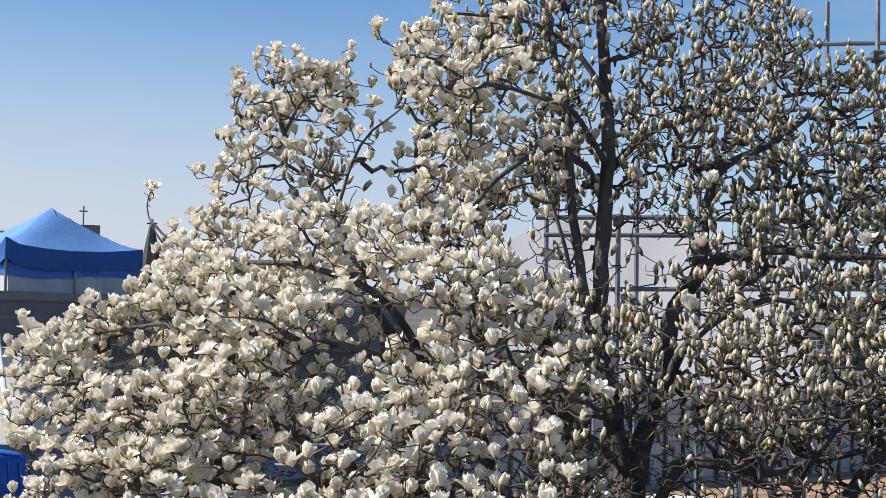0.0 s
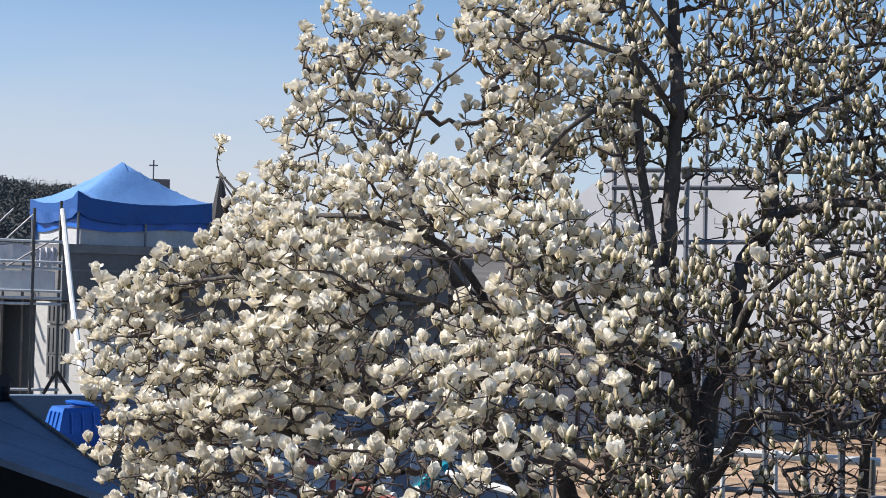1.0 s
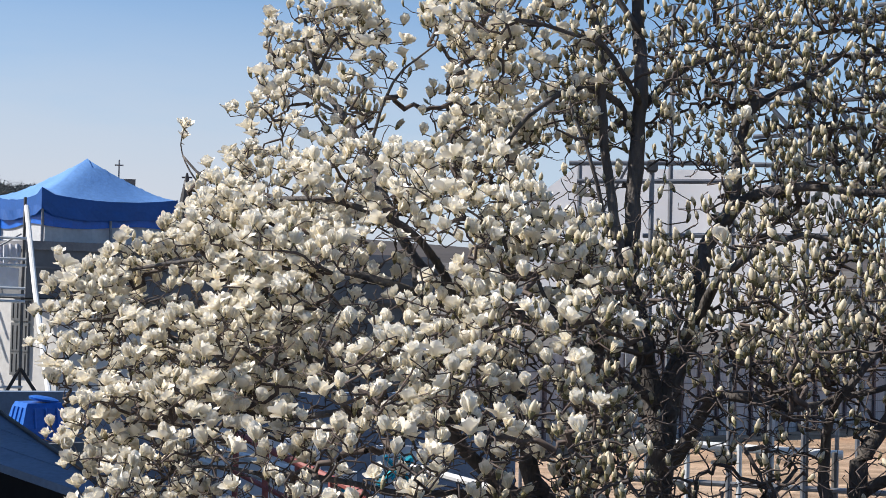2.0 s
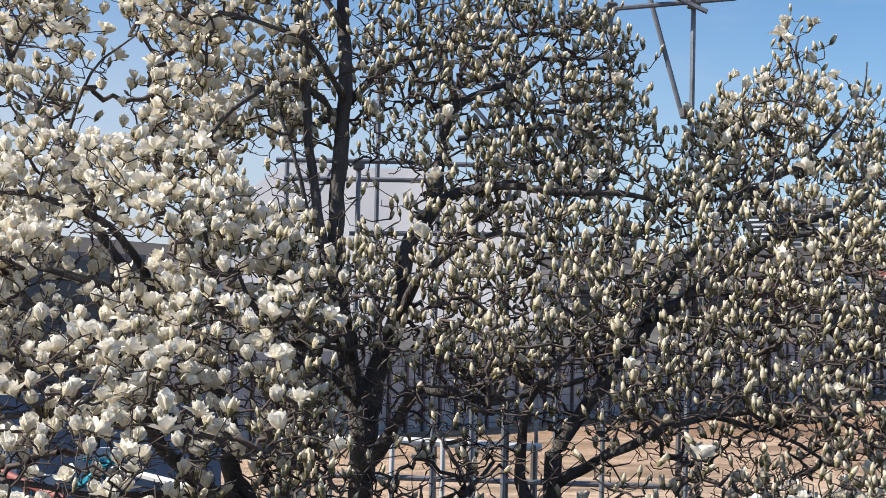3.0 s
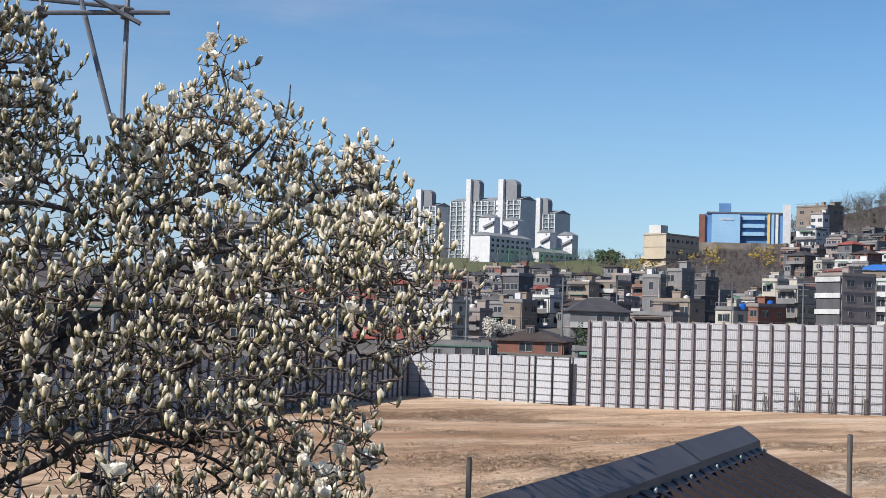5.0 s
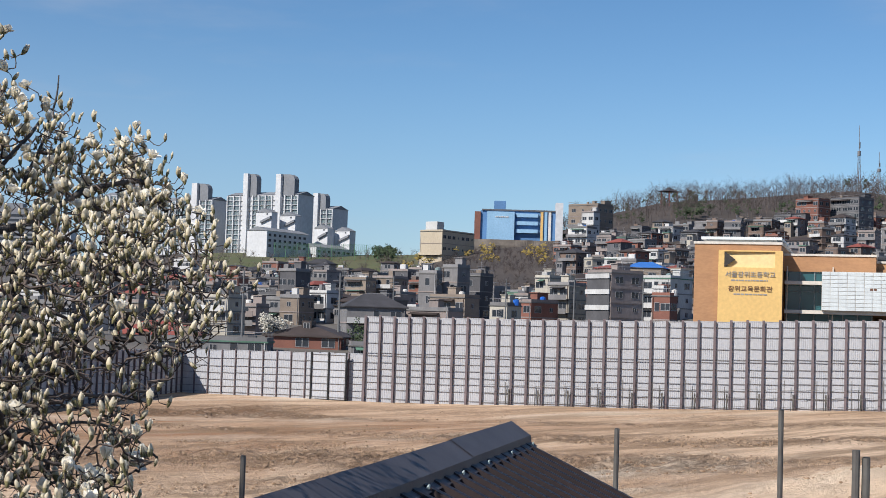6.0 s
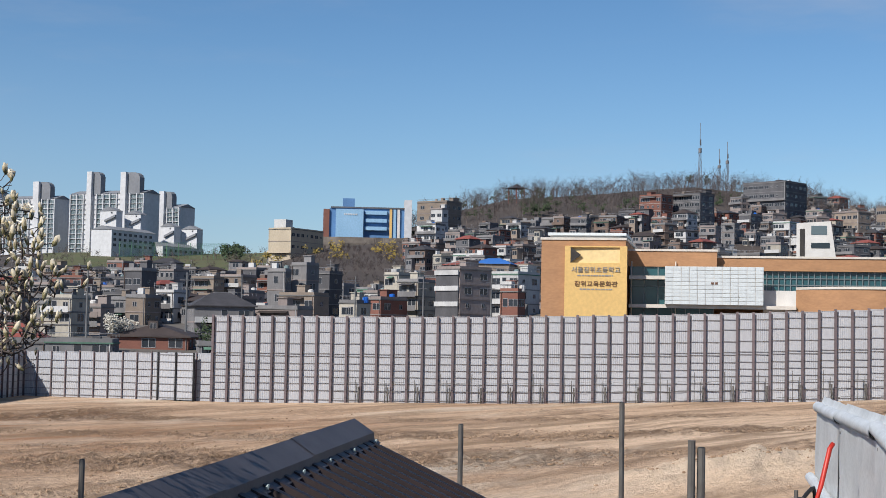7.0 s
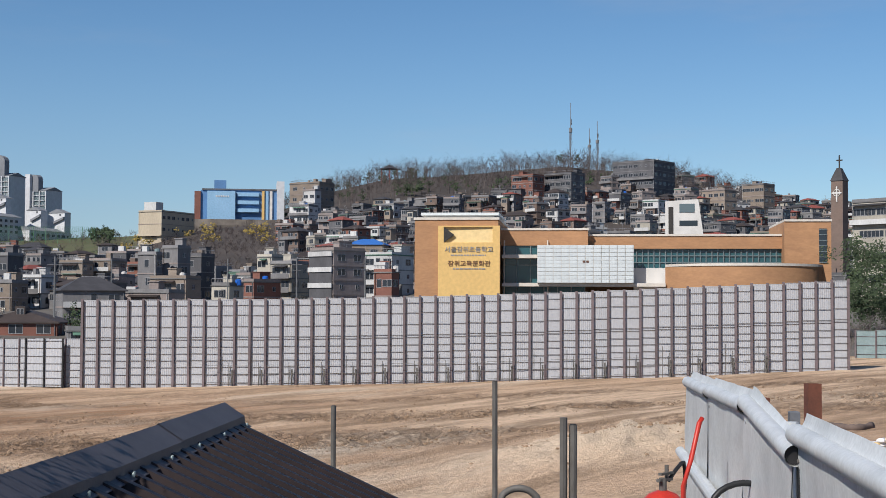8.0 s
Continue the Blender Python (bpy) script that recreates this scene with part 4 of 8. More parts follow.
lettering("\uc11c\uc6b8\uc7a5\uc704\ucd08\ub4f1\ud559\uad50", 49.18, 51.02, 2.23, 2.45, M_SIGNB, "grey steel letters")
lettering("\uc7a5\uc704\uad50\uc721\ubb38\ud654\uad00", 49.3, 50.92, 1.70, 1.91, M_SIGN, "dark brown letters")
g = Geo()
for el, a0, a1 in ((2.12, 49.4, 50.75), (1.6, 49.5, 50.75)):
    k = a0
    while k < a1:
        q = rng.uniform(0.05, 0.16)
        g.box(su(k), su(min(a1, k + q)), SD - 0.55, SD - 0.5, sz(50, el), sz(50, el + 0.05))
        k += q + 0.03
part("small_lettering", g.mesh("small_lettering", M_SIGNB), school, "bars of small lettering")
# wing
WB = 6.0
za, zb = sz(53, 3.2), sz(58, 2.98)
for box_ in ((u1, su(54.62), SD + WB, SD + 24, sz(53, 2.60), za), (su(54.62), su(62.1), SD + WB + 1.5, SD + 24, sz(58, 2.49), zb), (su(62.1), su(63.83), SD + WB - 1.5, SD + 24, 0, sz(63, 3.47)), (u1, su(62.1), SD + 20, SD + 24, 0, sz(58, 2.49))):
    part("wall", Geo().box(*box_).mesh("wing_wall", M_BRICK), school)
for box_ in ((u1, su(54.62) + 0.1, SD + WB - 0.15, SD + 24, za, za + 0.3), (su(54.62) + 0.12, su(62.1) - 0.02, SD + WB + 1.35, SD + 24, zb, zb + 0.3), (su(62.1), su(63.83) + 0.1, SD + WB - 1.65, SD + 24, sz(63, 3.47), sz(63, 3.47) + 0.3)):
    part("coping", Geo().box(*box_).mesh("wing_coping", M_COPING), school)


def glazing(a0, a1, y, z0, z1, nx, nz, glass, name):
    b = part(name, Geo().box(su(a0), su(a1), y + 0.1, y + 0.4, z0, z1).mesh(name, glass), school)
    ml = Geo().box(-0.07, 0.07, -0.1, 0.08, z0, z1).mesh("mullion", M_MULL)
    for i in range(nx + 1):
        part("mullion", ml, b, m=pose(su(a0) + (su(a1) - su(a0)) * i / nx, y, 0))
    tr = Geo().box(su(a0), su(a1), -0.08, 0.07, -0.06, 0.06).mesh("transom", M_MULL)
    for i in range(nz + 1):
        part("transom", tr, b, m=pose(0, y, z0 + (z1 - z0) * i / nz))
    return b


glazing(51.3, 54.5, SD + WB + 0.2, 3, sz(53, 2.60), 6, 5, M_GLASST, "curtain_wall")
glazing(56.3, 62.12, SD + WB + 2.0, sz(58, 1.7), sz(58, 2.47), 26, 3, M_GLASST, "glass_band")
zl, zh = sz(54.5, 1.12), sz(54.5, 2.58)
wp = part("white_screen", Geo().box(su(52.67), su(56.38), SD + WB - 3.2, SD + WB - 0.4, zl, zh).mesh("white_screen", M_COPING), school, "pale gridded glass screen")
tile = Geo().box(0.03, (su(56.38) - su(52.67)) / 12 - 0.03, -0.06, 0.0, 0.03, (zh - zl) / 10 - 0.03).mesh("panel", M_WPANEL)
for i in range(12):
    for j in range(10):
        part("panel", tile, wp, m=pose(su(52.67) + i * (su(56.38) - su(52.67)) / 12, SD + WB - 3.21, zl + j * (zh - zl) / 10))
part("emblem", Geo().box(su(54.42), su(54.52), SD + WB - 3.32, SD + WB - 3.28, sz(54.5, 1.9), sz(54.5, 1.98)).box(su(54.56), su(54.66), SD + WB - 3.32, SD + WB - 3.28, sz(54.5, 1.9), sz(54.5, 1.98)).mesh("emblem", M_SIGN), school)
for el in (2.15, 1.05):
    part("canopy", Geo().box(u1 + 0.3, su(52.66 if el > 2 else 57.6), SD + WB - 2.5, SD + WB + 0.4, sz(52, el) - 0.25, sz(52, el) + 0.25).mesh("canopy", M_COPING), school, "pale horizontal ledge")
# drum at the wing's foot
g = Geo()
c0, c1 = su(57.6), su(63.5)
rows = []
for z in (0, sz(60, 1.74)):
    rows.append([(c0 + (c1 - c0) * k / 24, SD + WB - 1.5 - 7.5 * math.sin(math.pi * k / 24) ** 0.6, z) for k in range(25)])
g.grid(rows[::-1])
part("drum_wall", g.mesh("drum_wall", M_BRICK, smooth=True), school, "curved brick wall")
g = Geo()
g.grid([[(x, y - 0.15, z) for x, y, z in rows[1]], [(x, y - 0.15, z + 0.35) for x, y, z in rows[1]], [(x, y + 1.0, z + 0.36) for x, y, z in rows[1]]][::-1])
part("coping", g.mesh("drum_coping", M_COPING), school)
part("link_wall", Geo().box(su(56.4), su(57.7), SD + WB - 0.3, SD + WB + 1.9, 0, sz(57, 1.72)).mesh("link_wall", M_WALLW), school, "white wall")
part("tall_window", Geo().box(su(63.38), su(63.66), SD + WB - 1.62, SD + WB - 1.4, sz(63, 1.9), sz(63, 3.2)).mesh("tall_window", M_GLASS), school)
for k in range(7):
    part("transom", Geo().box(su(63.37), su(63.67), SD + WB - 1.68, SD + WB - 1.6, sz(63, 1.9 + 0.21 * k), sz(63, 1.925 + 0.21 * k)).mesh("transom", M_MULL), school)
for a in (51.35, 53.05, 62.2):
    part("downpipe", Geo().tube([(su(a), SD - 0.3 if a < 51 else SD + WB - 0.3, 0), (su(a), SD - 0.3 if a < 51 else SD + WB - 0.3, sz(a, 2.8))], 0.09, 6).mesh("downpipe", M_COPING), school)


# apartment slabs on the far slope, seen corner on
def apartment(az0, az1, d, top, foot, cores, turn, label, dep=15.0):
    """A slab whose front runs from az0 to az1; each core: bearings of its white fin, its dark shaft's end, and its top."""
    zf_ = up(foot, d) - 6
    root = thing("apartment_block", pose(*polar(az0, d, zf_), 0, 0, -az0 + turn), label, "apartment block", "far apartment blocks")
    h = up(top, d) - zf_
    T = radians(turn)

    def along(az):
        t_ = math.tan(radians(az - az0))
        s_ = d * math.cos(T) / (math.cos(T) - math.sin(T) * t_)
        return math.cos(T) * s_ * t_ + math.sin(T) * (s_ - d)

    def reach(x):
        return d + x * math.sin(T) + 3

    w = along(az1)
    h = up(top, reach(w / 2)) - zf_
    part("wall", Geo().box(0, w, 0, dep, 0, h).mesh("wall", M_APT), root)
    g = Geo()
    g.add([(-0.4, -0.4, h), (w + 0.4, -0.4, h), (w + 0.4, dep + 0.4, h), (-0.4, dep + 0.4, h), (-0.4, dep / 2, h + 2.2), (w + 0.4, dep / 2, h + 2.2)], [(0, 1, 5, 4), (2, 3, 4, 5), (1, 2, 5), (3, 0, 4), (3, 2, 1, 0)])
    part("roof", g.mesh("roof", M_APTG), root)
    spans = []
    for fin0, fin1, end, ctop in cores:
        ch = up(ctop, reach(along(fin0))) - zf_
        x0, x1, x2 = along(fin0), along(fin1), along(end)
        spans.append((x0, x1))
        core = part("lift_core", Geo().box(x0, x1, -2.4, 6, 0, ch).mesh("lift_core", M_APT), root, "white lift core fin")
        x2 -= 3.0
        q = (x2 - x1)
        sec = [(x1, h - 1), (x2, h - 1), (x2, ch - 3.0), (x2 - q * 0.12, ch - 1.4), (x2 - q * 0.4, ch - 0.2), (x1, ch - 0.1)]
        g = Geo()
        n_ = len(sec)
        g.add([(x, -0.4, z) for x, z in sec] + [(x, 4, z) for x, z in sec], [tuple(range(n_)), tuple(range(2 * n_ - 1, n_ - 1, -1))] + [(k, n_ + k, n_ + (k + 1) % n_, (k + 1) % n_) for k in range(n_)])
        part("lift_shaft", g.mesh("lift_shaft", M_APTG), core, "dark round topped shaft")
    floors, bays = max(1, int((h - 5) / 2.85)), max(2, int(round(w / 4.6)))
    pier = Geo().box(-0.3, 0.3, -0.95, -0.02, 1, h - 0.4).mesh("pier", M_APT)
    for b in range(bays + 1):
        part("pier", pier, root, m=pose(w * b / bays, 0, 0))
    for f in range(floors):
        for b in range(bays):
            x = w * (b + 0.5) / bays
            if any(p - 1.6 < x < q + 1.6 for p, q in spans):
                continue
            part("window", WINS["balcony"], root, m=pose(x, -0.05, h - 1.9 - f * 2.85))
        part("balcony_slab", Geo().box(0.3, w - 0.3, -0.7, -0.05, h - 3.35 - f * 2.85, h - 3.2 - f * 2.85).mesh("balcony_slab", M_APT), root)
    return root


apartment(25.6, 27.5, 950, 4.6, 2.6, [(26.4, 26.6, 27.1, 5.2)], -38, "pale fifteen storey apartment slab behind the tree")
apartment(27.6, 29.62, 920, 4.5, 2.6, [(28.9, 29.1, 29.6, 5.13)], -38, "pale apartment slab with a tall lift core")
apartment(30.19, 32.86, 890, 4.82, 2.5, [(30.83, 31.0, 31.42, 5.58), (32.06, 32.25, 32.86, 5.62)], -38, "broad pale apartment slab with two lift cores")
apartment(33.3, 34.19, 920, 4.38, 2.5, [(33.5, 33.68, 34.06, 4.95)], -38, "narrow pale apartment slab with a lift core")


def gable_block(a0, a1, top, side, d, label, stair=True):
    """White gabled end lit by the sun, its long flank running back out of the sun for side metres."""
    zf_ = up(2.1, d)
    root = thing("gable_block", pose(*polar(a0, d, zf_), 0, 0, -a0 - 40), label, "apartment block", "white gabled blocks")
    w = span(a0, a1, d) / math.cos(radians(40))
    h = up(top, d) - zf_
    e = h - 2.0
    vs = [(0, 0, 0), (w, 0, 0), (w, side, 0), (0, side, 0), (0, 0, e), (w, 0, e), (w, side, e), (0, side, e), (w / 2, 0, h), (w / 2, side, h)]
    part("wall", mesh("wall", vs, [(0, 1, 5, 8, 4), (1, 2, 6, 5), (2, 3, 7, 9, 6), (3, 0, 4, 7)], M_APT), root)
    part("roof", mesh("roof", [(-0.3, -0.3, e), (w / 2, -0.3, h + 0.15), (w + 0.3, -0.3, e), (-0.3, side + 0.3, e), (w / 2, side + 0.3, h + 0.15), (w + 0.3, side + 0.3, e)], [(0, 1, 4, 3), (1, 2, 5, 4), (0, 2, 1), (3, 4, 5), (0, 3, 5, 2)], M_APTG), root)
    if stair:
        part("window", WINS["small"], root, m=pose(w * 0.72, -0.05, e - 1.0))
        g = Geo()
        g.add([(w * 0.35, -1.2, e - 6), (w, -1.2, e - 3.4), (w, -1.2, e - 2.2), (w * 0.35, -1.2, e - 4.8), (w * 0.35, -0.02, e - 6), (w, -0.02, e - 3.4), (w, -0.02, e - 2.2), (w * 0.35, -0.02, e - 4.8)],
              [(0, 1, 2, 3), (7, 6, 5, 4), (0, 4, 5, 1), (1, 5, 6, 2), (2, 6, 7, 3), (3, 7, 4, 0)])
        part("stair", g.mesh("stair", M_APTG), root)
    else:
        for k in range(int(side / 4.2)):
            for f in range(3):
                part("window", WINS["wide"], root, m=pose(w + 0.05, 2.4 + k * 4.2, e - 2.2 - f * 2.8, 0, 0, 90))
    return root


gable_block(30.96, 31.7, 3.6, 36, 790, "low white terrace of flats below the towers", False)
gable_block(31.26, 31.85, 4.3, 5, 815, "white gabled block with an outdoor stair")
gable_block(32.18, 32.75, 4.2, 5, 818, "white gabled block with an outdoor stair")
gable_block(33.0, 33.6, 3.05, 34, 810, "long low white terrace of flats on the slope", False)
gable_block(33.5, 34.0, 3.78, 5, 830, "white gabled block with an outdoor stair")
gable_block(34.28, 34.85, 3.7, 5, 832, "white gabled block with an outdoor stair")

# distant towers glimpsed through the branches
for a0, a1, t, wl in ((8.6, 9.6, 1.9, 0), (10.2, 11.0, 2.6, 1), (14.6, 15.8, 2.5, 1), (16.2, 17.0, 1.8, 0), (18.6, 19.6, 2.6, 1), (20.1, 21.0, 4.1, 0), (21.2, 23.3, 3.9, 1), (23.5, 24.6, 3.1, 0)):
    d = 1050
    w, zf_ = span(a0, a1, d), terrain((a0 + a1) / 2, d) - 2
    root = thing("tower_block", pose(*polar((a0 + a1) / 2, d, zf_), 0, 0, -(a0 + a1) / 2 - 20), "distant pale tower block" if wl == 0 else "distant blue grey tower block", "apartment block", "distant towers")
    h = up(t, d) - zf_
    part("wall", Geo().box(-w / 2, w / 2, -7, 7, 0, h).mesh("wall", (M_APT, M_APTG)[wl]), root)
    part("roof", Geo().box(-w / 4, w / 4, -4, 4, h, h + 3).mesh("roof", M_APTG), root)
    strip = Geo().box(-w / 2 + 1, w / 2 - 1, -7.15, -6.95, 0, 1.7).mesh("window", M_WIN)
    for f in range(max(1, int(h / 3.2) - 1)):
        part("window", strip, root, m=pose(0, 0, 2.5 + f * 3.2))

# blue school on the spur, its cliff, and the beige block
BD = 700.0
bz = up(3.5, BD)
blue = thing("blue_school", pose(0, 0, 0, 0, 0, -41.3), "blue clad school building on the spur of the hill", "school")


def bu(az):
    return BD * math.tan(radians(az - 41.3))


bt = up(4.55, BD)
part("wall", Geo().box(bu(39.85), bu(42.75), BD, BD + 16, bz - 6, bt).mesh("wall", M_BLUED), blue)
part("front_panel", Geo().box(bu(40.1), bu(41.15), BD - 3, BD - 0.02, bz - 4, bt - 0.6).mesh("front_panel", M_BLUEB), blue, "light blue front")
part("end_wall", Geo().box(bu(39.62), bu(39.85), BD - 1, BD + 14, bz - 6, up(4.5, BD)).mesh("end_wall", WALLS["brick"]), blue, "red brick end")
part("stair_tower", Geo().box(bu(42.72), bu(43.0), BD - 2, BD + 12, bz - 6, up(4.9, BD)).mesh("stair_tower", M_APT), blue, "white stair tower")
part("roof", Geo().box(bu(39.9), bu(42.72), BD - 0.6, BD + 16, bt, bt + 0.7).mesh("roof", WALLS["dark"]), blue)
part("penthouse", Geo().box(bu(40.35), bu(40.8), BD + 3, BD + 9, bt + 0.7, up(4.95, BD)).mesh("penthouse", M_BLUED), blue)
for el in (3.72, 4.02, 4.32):
    part("gallery", Geo().box(bu(41.2), bu(42.05), BD - 1.8, BD - 0.03, up(el, BD), up(el + 0.14, BD)).mesh("gallery", M_BLUEB), blue, "light blue balcony band")
for a, m_ in ((42.15, M_YELLOW), (42.45, M_WALLW), (42.3, M_BLUEB)):
    part("fin", Geo().box(bu(a), bu(a + 0.1), BD - 0.8, BD - 0.02, bz - 5, bt - 0.2).mesh("fin", m_), blue)
g = Geo()
for k in range(8):
    g.box(bu(40.42 + k * 0.065), bu(40.46 + k * 0.065), BD - 3.2, BD - 3.02, up(4.28, BD), up(4.33, BD))
part("sign_letters", g.mesh("sign_letters", M_WALLW), blue, "row of small white lettering")
beige = house(38.6, 640, 11.5, 24, up(3.62, 640) - up(2.3, 640), -35, "beige", "slab", 3, 0, "beige windowless end of a school block with a white roof room", "flats on the hill", up(2.3, 640), False, True, "block")
part("roof_room", Geo().box(-3.4, 2.6, -11.5, -6.5, up(3.62, 640) - up(2.3, 640) + 0.2, up(4.0, 640) - up(2.3, 640), bevel=0.05).mesh("roof_room", WALLS["white"]), beige, "white roof room")
cl = thing("retaining_cliff", pose(0, 0, 0), "rough rock retaining face under the blue school", "cliff", kind="structure")
g = Geo()
rows = []
for r in range(9):
    row = []
    for k in range(41):
        a = 39.4 + 3.6 * k / 40
        d = BD - 6 - 2.0 * (8 - r) + 2.5 * noise.noise(Vector((a * 2, r * 0.6, 0)))
        row.append(polar(a, d, up(1.6, BD) + (bz - 1 - up(1.6, BD)) * r / 8))
    rows.append(row)
g.grid(rows[::-1])
part("rock_face", g.mesh("rock_face", M_ROCK), cl)

# bigger blocks up the hill
placed_far = ((51.69, 52.94, 610, 5.15, "brick", 5, 4, "red brown brick walk-up flats"), (52.95, 54.5, 615, 5.2, "dark", 5, 5, "dark flats with glazed balconies"), (55.57, 57.9, 690, 5.62, "dark", 4, 8, "long dark brick flats on the ridge"),
              (43.2, 44.9, 640, 4.8, "tan", 4, 3, "tan flats with a dark flank stepping up the slope"), (43.2, 44.3, 612, 3.95, "white", 3, 3, "white flats with open window bays"), (43.7, 44.4, 628, 4.55, "white", 3, 2, "narrow white flats with a flat roof"), (44.4, 45.3, 620, 3.75, "grey", 2, 3, "low house with a white gable roof"),
              (58.9, 60.2, 640, 4.55, "tan", 3, 4, "tan flats on the slope"), (60.4, 61.6, 700, 4.75, "tan", 3, 5, "tan flats below the ridge"), (64.4, 67, 330, 4.05, "cream", 5, 6, "pale flats with wide balconies beside the church"))
for a0, a1, d, t, wl, fl, wn_, lab in placed_far:
    zf_ = min(terrain((a0 + a1) / 2, d) - 1, up(t, d) - fl * 2.6)
    w, tn = span(a0, a1, d), rng.uniform(-40, -30)
    house((a0 + a1) / 2, d, w * 0.66 / math.cos(radians(tn)), w * 0.34 / abs(math.sin(radians(tn))), up(t, d) - zf_, tn, wl, "slab", fl, wn_, lab, "flats on the hill", zf_)

# slanted white house
d = 300
w = span(57.55, 59.3, d)
zf_, zt_ = terrain(58.4, d) - 1, up(4.22, d)
root = thing("slanted_house", pose(*polar(58.42, d, zf_), 0, 0, -58.42), "white house with one slanted edge and strip windows", "house")
h = zt_ - zf_
sl = w * 0.30
vs = [(-w / 2, -4, 0), (w / 2 + sl * 0.2, -4, 0), (w / 2 - sl, -4, h), (-w / 2, -4, h - 0.4), (-w / 2, 5, 0), (w / 2 + sl * 0.2, 5, 0), (w / 2 - sl, 5, h), (-w / 2, 5, h - 0.4)]
part("wall", mesh("wall", vs, [(0, 1, 2, 3), (1, 5, 6, 2), (5, 4, 7, 6), (4, 0, 3, 7), (3, 2, 6, 7)], M_WALLW), root)
part("window", Geo().box(-w * 0.2, w * 0.12, -4.1, -3.9, h - 2.6, h - 0.9).mesh("window", M_APTWIN), root)
part("window", Geo().box(-w * 0.2, w * 0.18, -4.1, -3.9, h - 5.2, h - 4.2).mesh("window", M_GLASS), root)
part("dark_strip", Geo().box(-w * 0.43, -w * 0.33, -4.1, -3.9, 0, h - 1.5).mesh("dark_strip", M_DARK), root)

# church tower
d = 380
root = thing("church_tower", pose(*polar(63.95, d, terrain(63.95, d) - 2), 0, 0, -63.95 - 25), "dark brick church tower with a cross and pointed roof", "church tower")
h = up(4.88, d) - terrain(63.95, d) + 2
q = span(63.72, 64.18, d) / 2
part("wall", Geo().box(-q, q, -q, q, 0, h).mesh("wall", WALLS["brown"]), root)
g = Geo()
g.add([(-q - 0.2, -q - 0.2, h), (q + 0.2, -q - 0.2, h), (q + 0.2, q + 0.2, h), (-q - 0.2, q + 0.2, h), (-q * 0.35, -q * 0.35, h + 3.2), (q * 0.35, -q * 0.35, h + 3.2), (q * 0.35, q * 0.35, h + 3.2), (-q * 0.35, q * 0.35, h + 3.2)],
      [(0, 1, 5, 4), (1, 2, 6, 5), (2, 3, 7, 6), (3, 0, 4, 7), (4, 5, 6, 7), (3, 2, 1, 0)])
part("roof", g.mesh("roof", ROOFS["tile"]), root)
part("roof_cross", Geo().box(-0.14, 0.14, -0.14, 0.14, h + 3.2, h + 6.4).box(-0.8, 0.8, -0.12, 0.12, h + 5.0, h + 5.3).mesh("roof_cross", M_DARK), root)
g = Geo().box(-0.17, 0.17, -q - 0.2, -q - 0.02, h - 5.2, h - 1.4).box(-1.3, 1.3, -q - 0.19, -q - 0.03, h - 3.2, h - 2.85)
g.tube([(math.cos(a) * 0.85, -q - 0.1, h - 3.0 + math.sin(a) * 0.85) for a in np.linspace(0, 2 * math.pi, 17)], 0.1, 5)
part("wall_cross", g.mesh("wall_cross", M_WALLW), root, "white ringed cross")

# masts and pavilion on the hill
for az, d, top, foot, n in ((53.95, 830, 7.95, 5.3, 1), (54.67, 820, 6.98, 5.3, 0), (54.97, 820, 7.25, 5.3, 0)):
    zf_, zt_ = up(foot, d) - 2, up(top, d)
    root = thing("radio_mast", pose(*polar(az, d, zf_)), "thin lattice radio mast on the wooded hilltop", "mast", "hilltop masts")
    hh = zt_ - zf_
    g = Geo()
    for s in range(4):
        a = s * math.pi / 2 + 0.5
        g.tube([(1.2 * math.cos(a), 1.2 * math.sin(a), 0), (0.5 * math.cos(a), 0.5 * math.sin(a), hh * 0.62)], 0.13, 4)
    for k in range(9):
        a = k * 1.57
        z = hh * 0.066 * k
        g.tube([(1.2 * math.cos(a + 0.5) * 0.9, 1.2 * math.sin(a + 0.5) * 0.9, z), (0.9 * math.cos(a + 2.07), 0.9 * math.sin(a + 2.07), z + hh * 0.066)], 0.09, 4)
    g.tube([(0, 0, 0), (0, 0, hh)], [0.3, 0.14], 5)
    part("lattice", g.mesh("lattice", M_RAIL), root)
    part("antenna_ring", Geo().tube([(0, 0, hh * 0.6), (0, 0, hh * 0.66)], 0.9, 8).tube([(0.6, 0, hh * 0.7), (0.6, 0, hh * 0.78)], 0.3, 6).mesh("antenna_ring", M_RAIL), root)
d = 800
root = thing("pavilion", pose(*polar(47.0, d, up(5.1, d))), "open hilltop pavilion with a dark hipped roof", "pavilion")
rw = span(46.66, 47.36, d) / 2
z0 = up(5.42, d) - up(5.1, d)
part("roof", mesh("roof", [(-rw, -rw, z0), (rw, -rw, z0), (rw, rw, z0), (-rw, rw, z0), (0, 0, z0 + 2.6), (-rw * 0.4, -rw * 0.4, z0 + 1.0), (rw * 0.4, -rw * 0.4, z0 + 1.0), (rw * 0.4, rw * 0.4, z0 + 1.0), (-rw * 0.4, rw * 0.4, z0 + 1.0)],
                  [(0, 1, 6, 5), (1, 2, 7, 6), (2, 3, 8, 7), (3, 0, 5, 8), (5, 6, 4), (6, 7, 4), (7, 8, 4), (8, 5, 4), (3, 2, 1, 0)], ROOFS["tile"]), root)
pm = Geo().tube([(0, 0, -4), (0, 0, z0)], 0.25, 6).mesh("pillar", M_REDOLD)
for sx in (-0.6, 0.6):
    for sy in (-0.6, 0.6):
        part("pillar", pm, root, m=pose(sx * rw, sy * rw, 0))


